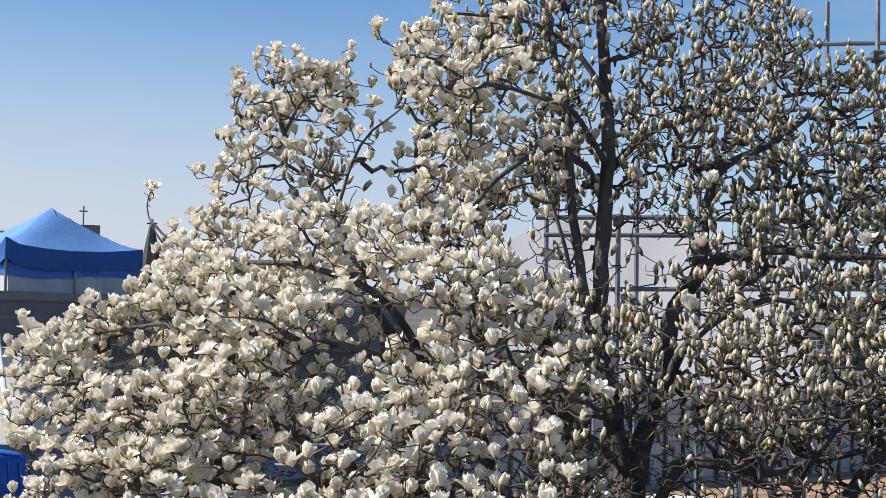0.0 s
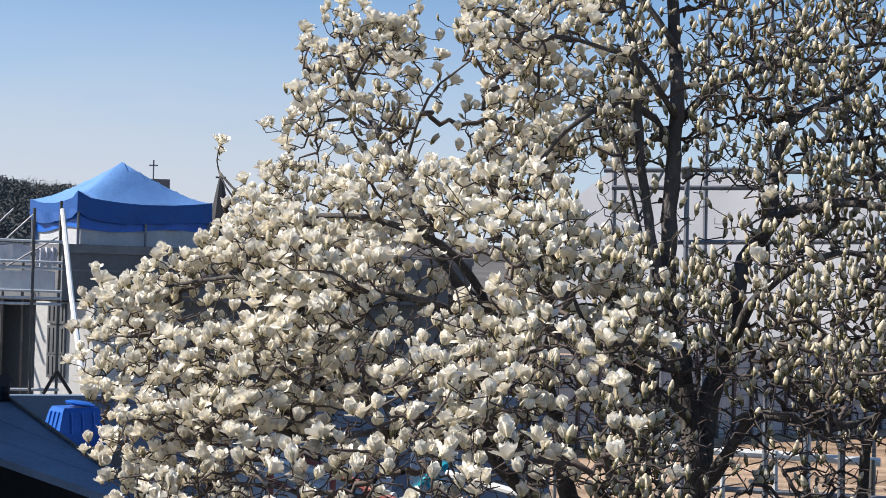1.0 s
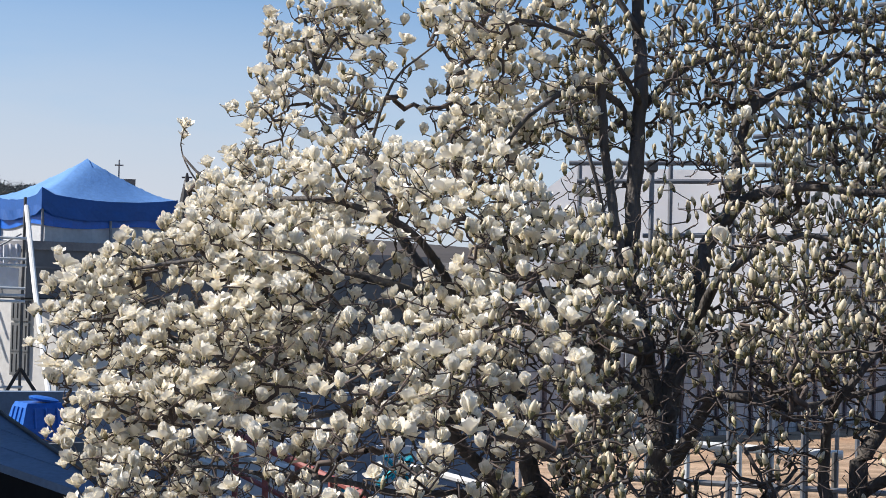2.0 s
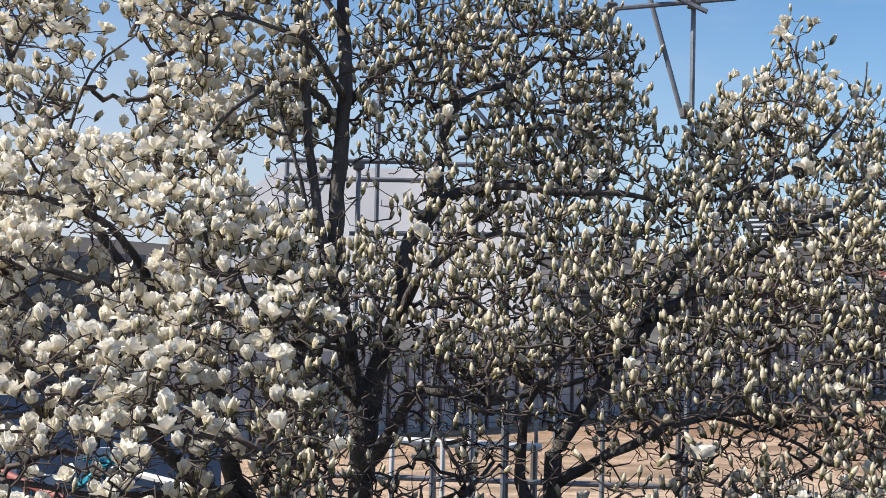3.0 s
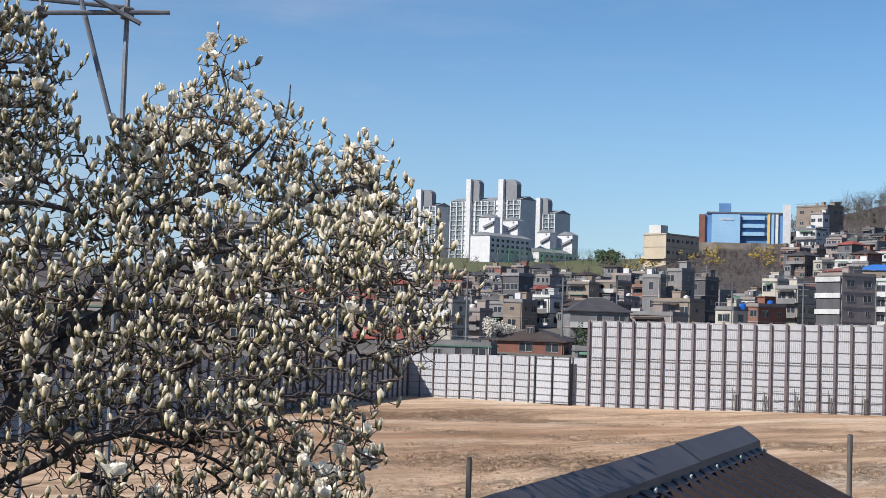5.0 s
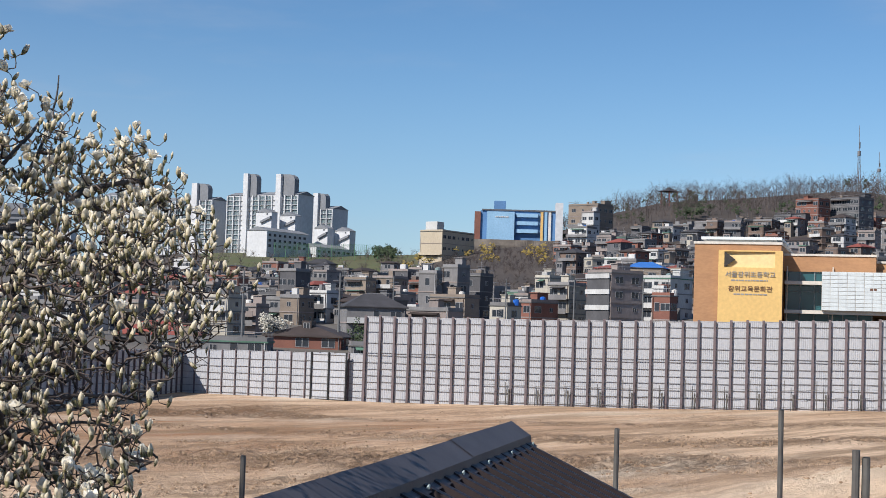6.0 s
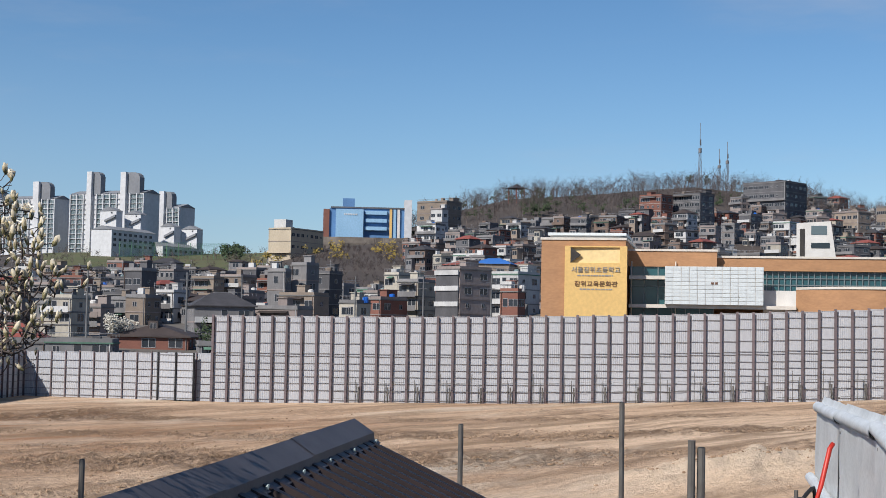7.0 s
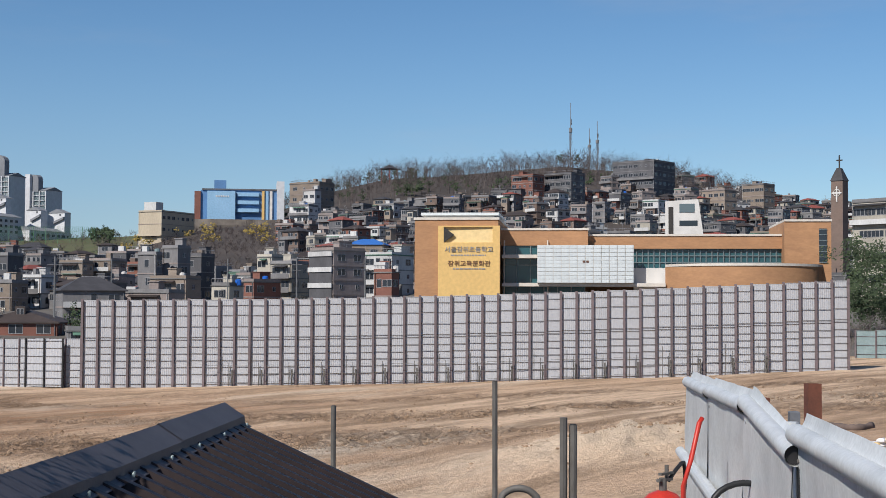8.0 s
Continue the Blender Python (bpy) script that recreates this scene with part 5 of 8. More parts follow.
# ---- woods ----
def bare_tree(g, p, h, r, spread=0.45, n=9, k=0):
    """A leafless tree of thin branches, three-sided sticks, added to one mesh."""
    p = Vector(p)
    top = p + Vector((rng.uniform(-0.1, 0.1) * h, rng.uniform(-0.1, 0.1) * h, h * 0.6))
    g.tube([p - Vector((0, 0, 0.5)), p.lerp(top, 0.5), top], [r, r * 0.7, r * 0.25], 3, k, False)
    for _ in range(n):
        a, t = rng.uniform(0, 6.283), rng.uniform(0.28, 0.95)
        b = p.lerp(top, t)
        e = b + Vector((math.cos(a) * h * spread * rng.uniform(0.4, 1) * (1.1 - t * 0.5), math.sin(a) * h * spread * rng.uniform(0.4, 1) * (1.1 - t * 0.5), h * rng.uniform(0.12, 0.34)))
        g.tube([b, b.lerp(e, 0.5) + Vector((0, 0, -0.02 * h)), e], [r * 0.5, r * 0.36, r * 0.2], 3, k, False)
        for _ in range(rng.choice((3, 4))):
            s = b.lerp(e, rng.uniform(0.2, 1))
            q = s + Vector((rng.uniform(-1, 1), rng.uniform(-1, 1), rng.uniform(0.1, 1.1))) * h * 0.16
            g.tube([s, q], [r * 0.26, r * 0.16], 3, k, False)


def clump(g, p, r, n, flat=0.8, leaf=0.4, k=0):
    """A leafy mass: many small leaf cards turned all ways round several centres."""
    cs = [Vector((rng.gauss(0, 0.42), rng.gauss(0, 0.42), rng.gauss(0, 0.36) * flat)) * r for _ in range(6)]
    for _ in range(n):
        c = Vector(p) + rng.choice(cs) + Vector((rng.gauss(0, 1), rng.gauss(0, 1), rng.gauss(0, 1))).normalized() * r * 0.42 * rng.random() ** 0.4
        u = Vector((rng.gauss(0, 1), rng.gauss(0, 1), rng.gauss(0, 1))).normalized()
        v = u.orthogonal().normalized()
        s = leaf * rng.uniform(0.6, 1.3)
        g.add([tuple(c - u * s), tuple(c + v * s * 0.6), tuple(c + u * s), tuple(c - v * s * 0.6 + Vector((0, 0, s * 0.2)))], [(0, 1, 2, 3)], k)


g = Geo()
for n in range(1300):
    az = rng.uniform(42.8, 61.0)
    d = rng.uniform(690, 880) if az > 44 else rng.uniform(790, 880)
    bare_tree(g, polar(az, d, terrain(az, d)), rng.uniform(8, 15.5), rng.uniform(0.09, 0.14), 0.5, 5, rng.choice((0, 0, 0, 1)))
for n in range(160):
    az, d = rng.uniform(39.6, 43.4), rng.uniform(560, 680)
    bare_tree(g, polar(az, d, terrain(az, d)), rng.uniform(2, 3.6), 0.1, 0.55, 7, 0)
for n in range(160):
    az, d = rng.uniform(35.5, 44.2), rng.uniform(470, 640)
    bare_tree(g, polar(az, d, terrain(az, d)), rng.uniform(2.2, 4), 0.09, 0.55, 7, rng.choice((0, 1)))
for n in range(230):
    az, d = rng.uniform(38.2, 43.3), rng.uniform(390, 590)
    bare_tree(g, polar(az, d, terrain(az, d)), rng.uniform(2.5, 5), 0.09, 0.6, 7, rng.choice((0, 0, 1)))
for n in range(200):
    az, d = rng.uniform(28.5, 38), rng.uniform(560, 840)
    bare_tree(g, polar(az, d, terrain(az, d)), rng.uniform(3, 7), 0.12, 0.55, 7, rng.choice((0, 1)))
for n in range(70):
    az, d = rng.uniform(64.3, 70), rng.uniform(182, 200)
    bare_tree(g, polar(az, d, terrain(az, d)), rng.uniform(2.5, 5.5), 0.05, 0.6, 9, rng.choice((0, 1)))
for n in range(60):
    az, d = rng.uniform(40, 66), rng.uniform(340, 620)
    bare_tree(g, polar(az, d, terrain(az, d)), rng.uniform(5, 8), 0.11, 0.5, 8, 0)
solo("bare_woods", g.mesh("bare_woods", M_WOOD, M_WOODP), "leafless brown woods covering the hilltop", "woods", kind="stuff")
g = Geo()
for n in range(90):
    az = rng.choice((rng.uniform(46.5, 49), rng.uniform(43, 58), rng.uniform(43, 58), rng.uniform(35.8, 36.6)))
    d = rng.uniform(700, 860)
    clump(g, polar(az, d, terrain(az, d) + 3.0), 3.0, 70, 1.1, 0.7)
for n in range(95):
    az, d = rng.uniform(64.2, 71), rng.uniform(205, 262)
    clump(g, polar(az, d, terrain(az, d) + rng.uniform(3, 13)), 3.3, 460, 1.0, 0.22)
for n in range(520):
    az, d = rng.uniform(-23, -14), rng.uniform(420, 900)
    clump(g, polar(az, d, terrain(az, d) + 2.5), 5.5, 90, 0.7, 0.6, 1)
for az, d, zz in ((35.25, 224, 1.2), (35.35, 225, 2.6), (35.45, 224, 1.8), (35.3, 226, 3.6)):
    clump(g, polar(az, d, terrain(az, d) + zz), 1.3, 150, 1.0, 0.2)
solo("evergreen_woods", g.mesh("evergreen_woods", M_PINE, M_PINEHAZE), "dark evergreen trees on the slopes", "trees", kind="stuff")
g = Geo()
for n in range(26):
    az, d = rng.choice((rng.uniform(39.3, 40.5), rng.uniform(41.5, 43.6), rng.uniform(36.9, 38.2))), rng.uniform(540, 650)
    clump(g, polar(az, d, terrain(az, d) + 2.2), 2.6, 50, 0.8, 0.6)
solo("yellow_shrubs", g.mesh("yellow_shrubs", M_SHRUB), "yellow flowering shrubs on the bank", "shrubs", kind="stuff")
g = Geo()
for n in range(150):
    az, d = rng.uniform(-23, -14), rng.uniform(600, 880)
    bare_tree(g, polar(az, d, terrain(az, d)), rng.uniform(6, 10), 0.16, 0.45, 6)
solo("far_woods", g.mesh("far_woods", M_WOOD), "dark wooded ridge behind the tent", "woods", kind="stuff")
# small white blossoming tree behind the low hoarding
root = thing("blossoming_tree", pose(*polar(32.15, 232, terrain(32.15, 232))), "small tree in white blossom behind the hoarding", "tree")
g = Geo()
bare_tree(g, (0, 0, 0), 5.0, 0.16, 0.5, 10)
part("trunk", g.mesh("trunk", M_WOOD), root)
g = Geo()
for k in range(7):
    clump(g, (rng.uniform(-1.8, 1.8), rng.uniform(-1.5, 1.5), rng.uniform(2.0, 4.2)), 1.5, 200, 0.8, 0.2)
part("crown", g.mesh("crown", M_BLOSS), root)
# green sports netting in front of the flats
root = thing("net_fence", pose(*polar(33.6, 770, terrain(33.6, 770)), 0, 0, -33.6 - 12), "tall green sports net on posts", "fence")
pm = Geo().tube([(0, 0, -2), (0, 0, 8)], 0.14, 5).mesh("post", M_MESHG)
for k in range(10):
    part("post", pm, root, m=pose(-22 + k * 6, 0, 0))
g = Geo()
for k in range(14):
    g.tube([(-22, 0, 0.4 + k * 0.58), (32, 0, 0.4 + k * 0.58)], 0.045, 3)
for k in range(55):
    g.tube([(-22 + k, 0, 0), (-22 + k, 0, 8)], 0.04, 3)
part("net", g.mesh("net", M_MESHG), root)

# ---- power poles among the houses ----
cr = random.Random(5)
for k, (az, d) in enumerate(((34.55, 236), (30.9, 262), (36.6, 300), (40.9, 290), (43.5, 300), (46.1, 300), (48.6, 420), (51.3, 500), (55.2, 430), (57.3, 520), (60.9, 540), (61.6, 470), (28.0, 300), (26.0, 270))):
    root = thing("power_pole", pose(*polar(az, d, terrain(az, d) - 1), 0, 0, -az + cr.uniform(-30, 30)), "grey concrete power pole with crossarms", "power pole", "power poles")
    part("pole", Geo().tube([(0, 0, 0), (0, 0, 12.5)], [0.2, 0.12], 6).mesh("pole", M_CONC), root)
    for hw_, z in ((1.1, 11.2), (0.8, 10.0)):
        part("crossarm", Geo().box(-hw_, hw_, -0.07, 0.07, z, z + 0.14).mesh("crossarm", M_RAIL), root)
    part("transformer", Geo().tube([(0.3, 0.3, 8.6), (0.3, 0.3, 9.6)], 0.25, 8).mesh("transformer", M_RAIL), root)

# ---- brown sheet roof with ridge cap ----
A, RD = Vector((8.23, 9.38, 0)), Vector((0.7825, 0.6227, 0))
RZ = EYE - 0.82
yaw = math.degrees(math.atan2(RD.y, RD.x))
roof = thing("sheet_roof_house", pose(A.x, A.y, RZ, 0, 0, yaw), "low house under a dark brown ribbed sheet roof", "house")
SL, LEN, RUN = math.tan(radians(24.6)), 9.0, 2.35
g = Geo()
prof = []
x, pitch = -LEN, 0.27
while x < 0.0:
    prof += [(x, 0), (x + 0.125, 0), (x + 0.16, 0.075), (x + 0.235, 0.075)]
    x += pitch
prof = [p for p in prof if p[0] <= 0.0] + [(0.0, 0)]
for sgn in (-1, 1):
    g = Geo()
    for lift, back in ((0.0, False), (-0.02, True)):
        rows = [[(px, sgn * s, -0.075 - abs(s) * SL + pz + lift) for px, pz in prof] for s in (0.06, RUN * 0.5, RUN)]
        rows = rows if (sgn > 0) != back else rows[::-1]
        g.grid(rows)
    part("roof_sheet", g.mesh("roof_sheet", M_SHEET), roof, "dark brown ribbed metal sheet")
g = Geo()
W = 0.165
n = 4
for k in range(n):
    x0, x1 = -LEN + LEN * k / n - 0.02, -LEN + LEN * (k + 1) / n + (0.05 if k == n - 1 else 0.012)
    lift = 0.006 * (k % 2)
    sec = [(W + 0.06, -(W + 0.06) * SL - 0.015), (W + 0.005, -W * SL - 0.015), (W, -W * SL + 0.04), (0, 0.075), (-W, -W * SL + 0.04), (-W - 0.005, -W * SL - 0.015), (-W - 0.06, -(W + 0.06) * SL - 0.015)]
    c = Geo()
    c.grid([[(x0, y, z + lift) for y, z in sec], [(x1, y, z + lift) for y, z in sec]])
    c.grid([[(x1, y, z + lift - 0.004) for y, z in sec], [(x0, y, z + lift - 0.004) for y, z in sec]])
    part("ridge_cap", c.mesh("ridge_cap", M_CAP), roof, "dark grey folded ridge capping")
g = Geo()
g.add([(0.048, W, -W * SL + 0.035), (0.048, 0, 0.075), (0.048, -W, -W * SL + 0.035), (0.048, 0, -0.15)], [(0, 1, 2, 3)])
part("cap_end", g.mesh("cap_end", M_CAP), roof)
sc = Geo().tube([(0, 0, 0), (0, 0, 0.012), (0, 0, 0.03)], [0.014, 0.012, 0.006], 6).mesh("screw", M_SCREW)
x = -0.08
k = 0
while x > -LEN:
    part("screw", sc, roof, m=pose(x - (0.06 if k % 3 else 0), -W - 0.035, -(W + 0.035) * SL - 0.012, 24, 0, 0))
    x -= 0.9
    k += 1
g = Geo()
g.box(-LEN + 0.2, -0.25, -RUN + 0.5, RUN - 0.5, -(RZ - 3.3), -RUN * SL - 0.12)
g.add([(-0.25, -RUN + 0.5, -RUN * SL - 0.12), (-0.25, RUN - 0.5, -RUN * SL - 0.12), (-0.25, 0, -0.3)], [(0, 1, 2)])
g.add([(-LEN + 0.2, -RUN + 0.5, -RUN * SL - 0.12), (-LEN + 0.2, 0, -0.3), (-LEN + 0.2, RUN - 0.5, -RUN * SL - 0.12)], [(0, 1, 2)])
part("wall", g.mesh("wall", M_CONC), roof)
g = Geo().tube([(0.02, -0.02, -0.09), (0.02, -RUN, -0.09 - RUN * SL)], 0.03, 6)
part("verge_trim", g.mesh("verge_trim", M_SHEET), roof)


# ---- pipes standing about ----
def pole(az, d, top, r, material, label, lean=(0, 0), twin=False):
    b = polar(az, d, 3.3 if d < 24 else terrain(az, d) - 0.2)
    t = polar(az, d, up(top, d))
    root = thing("steel_pole", pose(*b), label, "pole", "steel poles")
    hh = t.z - b.z
    part("tube", Geo().tube([(0, 0, 0), (lean[0] * 0.5, lean[1] * 0.5, hh * 0.5), (lean[0], lean[1], hh)], r, 10).mesh("tube", material, smooth=False), root)
    part("tube_mouth", Geo().tube([(lean[0], lean[1], hh - 0.01), (lean[0], lean[1], hh + 0.006)], r * 0.8, 10).mesh("tube_mouth", M_BLACK), root)
    if twin:
        part("tube", Geo().tube([(-0.058, 0.02, 0), (-0.034, 0.03, hh + 0.05)], r * 0.95, 8).mesh("tube", M_PIPED), root, "darker second tube")
        part("clamp", Geo().box(-0.12, 0.05, -0.06, 0.08, hh - 0.9, hh - 0.82).mesh("clamp", M_RUST), root)
    return root


pole(45.05, 14.6, -3.60, 0.026, M_PIPED, "grey steel pipe standing upright beside the roof")
pole(51.12, 15.6, -2.66, 0.028, M_PIPED, "tall grey steel pipe standing upright", (-0.02, 0))
pole(53.95, 9.7, -4.30, 0.026, M_PIPED, "pair of weathered steel tubes clamped together", (0.03, 0), True)
pole(31.18, 16.2, -5.0, 0.03, M_PIPED, "short rusty steel pipe stump")

# ---- galvanised sheet barrier with rolled top ----
E0, E1 = polar(58.47, 12.0), polar(66.9, 3.95)
run = E1 - E0
L = run.length
BZ = EYE - 0.475
bar = thing("sheet_barrier", pose(E0.x, E0.y, BZ, 0, 0, math.degrees(math.atan2(run.y, run.x))), "galvanised steel sheet barrier with a rolled pipe top", "barrier")
# each length of the barrier: from, to, height of its top pipe at both ends
for k, (x0, z0, x1, z1) in enumerate(((-0.35, -0.081, 1.68, -0.058), (1.70, -0.046, 3.94, -0.010), (3.96, 0.012, 5.80, -0.093), (5.68, -0.016, L, -0.012))):
    aside = 0.02 if k == 3 else 0.0
    nseg = 14

    def top_at(q):
        return z0 + (z1 - z0) * (q - x0) / (x1 - x0)

    rows = [[], [], [], []]
    for n_ in range(nseg + 1):
        q = x0 + 0.02 + (x1 - x0 - 0.05) * n_ / nseg
        for r_, z in enumerate((-0.02, -0.4, -0.9, -2.0)):
            crease = 0.012 * math.sin(q * 5 + k) + 0.02 * noise.noise(Vector((q * 1.4, z * 1.2, k * 3.0))) - (0.05 * r_ / 3 if n_ == nseg else 0)
            rows[r_].append((q - (0.10 * r_ / 3 if n_ == nseg and k == 1 else 0), aside + crease * (0.2 if r_ == 0 else 1), z + top_at(q)))
    g = Geo().grid(rows)
    g.grid([[(a, b - 0.006, c) for a, b, c in r_] for r_ in rows[::-1]])
    part("sheet", g.mesh("sheet", M_GALV, smooth=True), bar, "dull galvanised sheet")
    # pipe with dents, open at its end, and the folded lip behind it
    g = Geo()
    g.tube([(x0 + (x1 - x0) * n_ / nseg, aside, top_at(x0 + (x1 - x0) * n_ / nseg) + 0.001 * math.sin(3 * n_)) for n_ in range(nseg + 1)], [0.044 + 0.002 * noise.noise(Vector((n_ * 0.6, k * 5.0, 0))) for n_ in range(nseg + 1)], 20, caps=False)
    part("top_roll", g.mesh("top_roll", M_GALV, smooth=True), bar, "rolled galvanised top pipe")
    lip = [[(q, aside + dy, top_at(q) + 0.034 + (dz - 0.034) * (np.interp(q, [x0, x1], [1, 0.25]) if k == 2 else 1) + 0.008 * noise.noise(Vector((q * 3, k, dy)))) for q in np.linspace(x0 + 0.005, x1 - 0.005, 12)]
           for dy, dz in ((0.024, 0.034), (0.036, 0.06), (0.044, 0.088))]
    part("lip", Geo().grid(lip).grid([[(a, b + 0.005, c - 0.002) for a, b, c in r_] for r_ in lip[::-1]]).mesh("lip", M_GALV, smooth=True), bar, "folded lip behind the pipe")
    for q, z in ((x1 - 0.03, z1), (x0 + 0.022, z0)):
        part("roll_mouth", Geo().tube([(q, aside, z), (q + 0.008, aside, z)], 0.039, 16).mesh("roll_mouth", M_BLACK), bar)
    part("seam", Geo().box(x1 - 0.05, x1 + 0.012, aside + 0.012, aside + 0.02, -1.9, z1 - 0.05).mesh("seam", M_BLACK), bar)
    for n_ in range(3):
        part("rivet", Geo().tube([(x0 + 0.12, aside - 0.012, z0 - 0.1 - 0.3 * n_), (x0 + 0.12, aside + 0.0, z0 - 0.1 - 0.3 * n_)], 0.009, 6).mesh("rivet", M_PIPED), bar)
g = Geo().tube([(-0.34, 0.02, -2.4), (-0.36, 0.02, -0.06)], 0.028, 8)
part("end_post", g.mesh("end_post", M_PIPED), bar)
g = Geo().tube([(-0.2, -0.07, -0.63), (1.7, -0.07, -0.625), (3.9, -0.07, -0.62), (6.0, -0.07, -0.70)], 0.04, 12)
part("lower_rail", g.mesh("lower_rail", M_GALV), bar)
for q in (0.9, 2.5, 5.2, 7.8):
    part("leg", Geo().tube([(q, 0.07, 0.0), (q, 0.07, 3.4 - BZ - 0.1)], 0.03, 8).mesh("leg", M_GALV), bar)
# rusty square tubes behind the barrier
for az, d, top, q, lab in ((62.93, 9.6, -2.62, 0.085, "rust red square steel post with an open top"), (61.15, 11.5, -3.17, 0.075, "short rust red square steel post")):
    b = polar(az, d, 3.3)
    hh = up(top, d) - 3.3
    root = thing("square_post", pose(*b, 0, 0, -az + 20), lab, "post", "rusty posts")
    g = Geo()
    for x0, x1, y0, y1 in ((-q / 2, q / 2, -q / 2, -q / 2 + 0.006), (-q / 2, q / 2, q / 2 - 0.006, q / 2), (-q / 2, -q / 2 + 0.006, -q / 2 + 0.006, q / 2 - 0.006), (q / 2 - 0.006, q / 2, -q / 2 + 0.006, q / 2 - 0.006)):
        g.box(x0, x1, y0, y1, 0, hh)
    part("tube", g.mesh("tube", M_RUST), root)
    part("tube_mouth", Geo().box(-q / 2 + 0.008, q / 2 - 0.008, -q / 2 + 0.008, q / 2 - 0.008, hh - 0.06, hh - 0.05).mesh("tube_mouth", M_BLACK), root)
root = thing("junction_box", pose(*polar(62.25, 9.0, 3.3), 0, 0, -50), "small grey metal box on a stake", "box")
part("box", Geo().box(-0.03, 0.03, -0.03, 0.03, up(-3.65, 9) - 3.3 - 0.26, up(-3.65, 9) - 3.3, bevel=0.006).mesh("box", M_PIPE), root)
part("stake", Geo().tube([(0, 0.02, 0), (0, 0.02, up(-3.65, 9) - 3.45)], 0.015, 6).mesh("stake", M_GALV), root)
# extinguisher with hose beside the barrier
ex = polar(57.42, 8.6, 0)
exz = up(-6.62, 8.6)
root = thing("fire_extinguisher", pose(ex.x, ex.y, exz), "red fire extinguisher with a black hose", "fire extinguisher")
part("cylinder", Geo().tube([(0, 0, -0.6), (0, 0, -0.12), (0, 0, -0.06), (0, 0, -0.02), (0, 0, 0.0)], [0.13, 0.13, 0.12, 0.08, 0.03], 20).mesh("cylinder", M_RED, smooth=True), root)
part("valve", Geo().tube([(0, 0, -0.02), (0, 0, 0.07)], 0.022, 8).box(-0.05, 0.09, -0.012, 0.012, 0.05, 0.065).box(-0.03, 0.1, -0.012, 0.012, 0.085, 0.098).tube([(0.04, 0, 0.06), (0.04, 0, 0.14)], 0.012, 6).mesh("valve", M_PIPED), root)
hose = [(0.06 + 0.12 * math.sin(k * 0.26) + 0.012 * k, 0.002 * k, 0.05 + 0.09 * math.sin(k * 0.32) - 0.028 * max(0, k - 5)) for k in range(14)]
part("hose", Geo().tube(hose, 0.012, 10).mesh("hose", M_BLACK, smooth=True), root)
part("base", Geo().box(-0.2, 0.2, -0.2, 0.2, 3.3 - exz, -0.6).mesh("base", M_CONC), root)
root = thing("red_pipe", pose(*polar(58.25, 8.4, 0)), "bent red painted pipe leaning by the barrier", "pipe")
z1 = up(-4.05, 8.4)
part("tube", Geo().tube([(-0.02, 0, 3.3), (-0.02, 0, up(-6.5, 8.4)), (0.03, -0.02, up(-5.5, 8.4)), (0.1, -0.03, z1 - 0.02), (0.13, -0.03, z1 + 0.005)], 0.014, 12).mesh("tube", M_RED, smooth=True), root)
root = thing("black_hose", pose(*polar(60.4, 7.6, up(-6.55, 7.6))), "loop of black rubber hose against the barrier", "hose")
part("loop", Geo().tube([(0.15 * math.cos(a), -0.1 * math.cos(a), 0.13 * math.sin(a) - 0.1) for a in np.linspace(0, 2 * math.pi, 25)], 0.016, 10).mesh("loop", M_BLACK, smooth=True), root)
part("tail", Geo().tube([(0, 0, -0.22), (0.0, 0, 3.3 - up(-6.55, 7.6))], 0.016, 8).mesh("tail", M_BLACK), root)
root = thing("bent_conduit", pose(*polar(52.0, 11.0, up(-7.35, 11.0)), 0, 0, -52), "grey bent conduit end", "conduit")
part("arc", Geo().tube([(0.15 * math.cos(a), 0, 0.13 * math.sin(a)) for a in np.linspace(0, math.pi, 13)], 0.026, 12).mesh("arc", M_PIPED, smooth=True), root)
part("leg", Geo().tube([(0.15, 0, 0), (0.15, 0, 3.3 - up(-7.35, 11.0))], 0.03, 8).mesh("leg", M_GALV), root)
# fabric silt roll and sacks far on the site
g = Geo()
g.tube([polar(a, 72 + 1.2 * math.sin(a * 3), terrain(a, 72) + 0.1 + 0.1 * noise.noise(Vector((a * 2, 0, 0)))) for a in np.linspace(61.0, 65.0, 60)], [0.18 + 0.07 * noise.noise(Vector((k * 0.31, 5, 0))) for k in range(60)], 8)
solo("silt_roll", g.mesh("silt_roll", WALLS["brown"], smooth=True), "long brown fabric roll lying on the bare earth", "fabric roll")
root = thing("sack_pile", pose(*polar(65.3, 62, terrain(65.3, 62)), 0, 0, -65.3), "pile of white and yellow sacks on the earth", "sacks")
for k in range(5):
    part("sack", Geo().box(-0.27, 0.27, -0.17, 0.17, 0, 0.2, bevel=0.07).mesh("sack", M_YELLOWL if k % 2 else M_TARP), root, m=pose(rng.uniform(-0.4, 0.4), rng.uniform(-0.3, 0.3), 0.17 * (k // 3), 0, 0, rng.uniform(0, 180)))
part("board", Geo().box(0.4, 1.0, 0.5, 0.56, 0, 1.3).mesh("board", M_TARP), root, "white upright board", pose(0, 0, 0, -8, 0, 10))

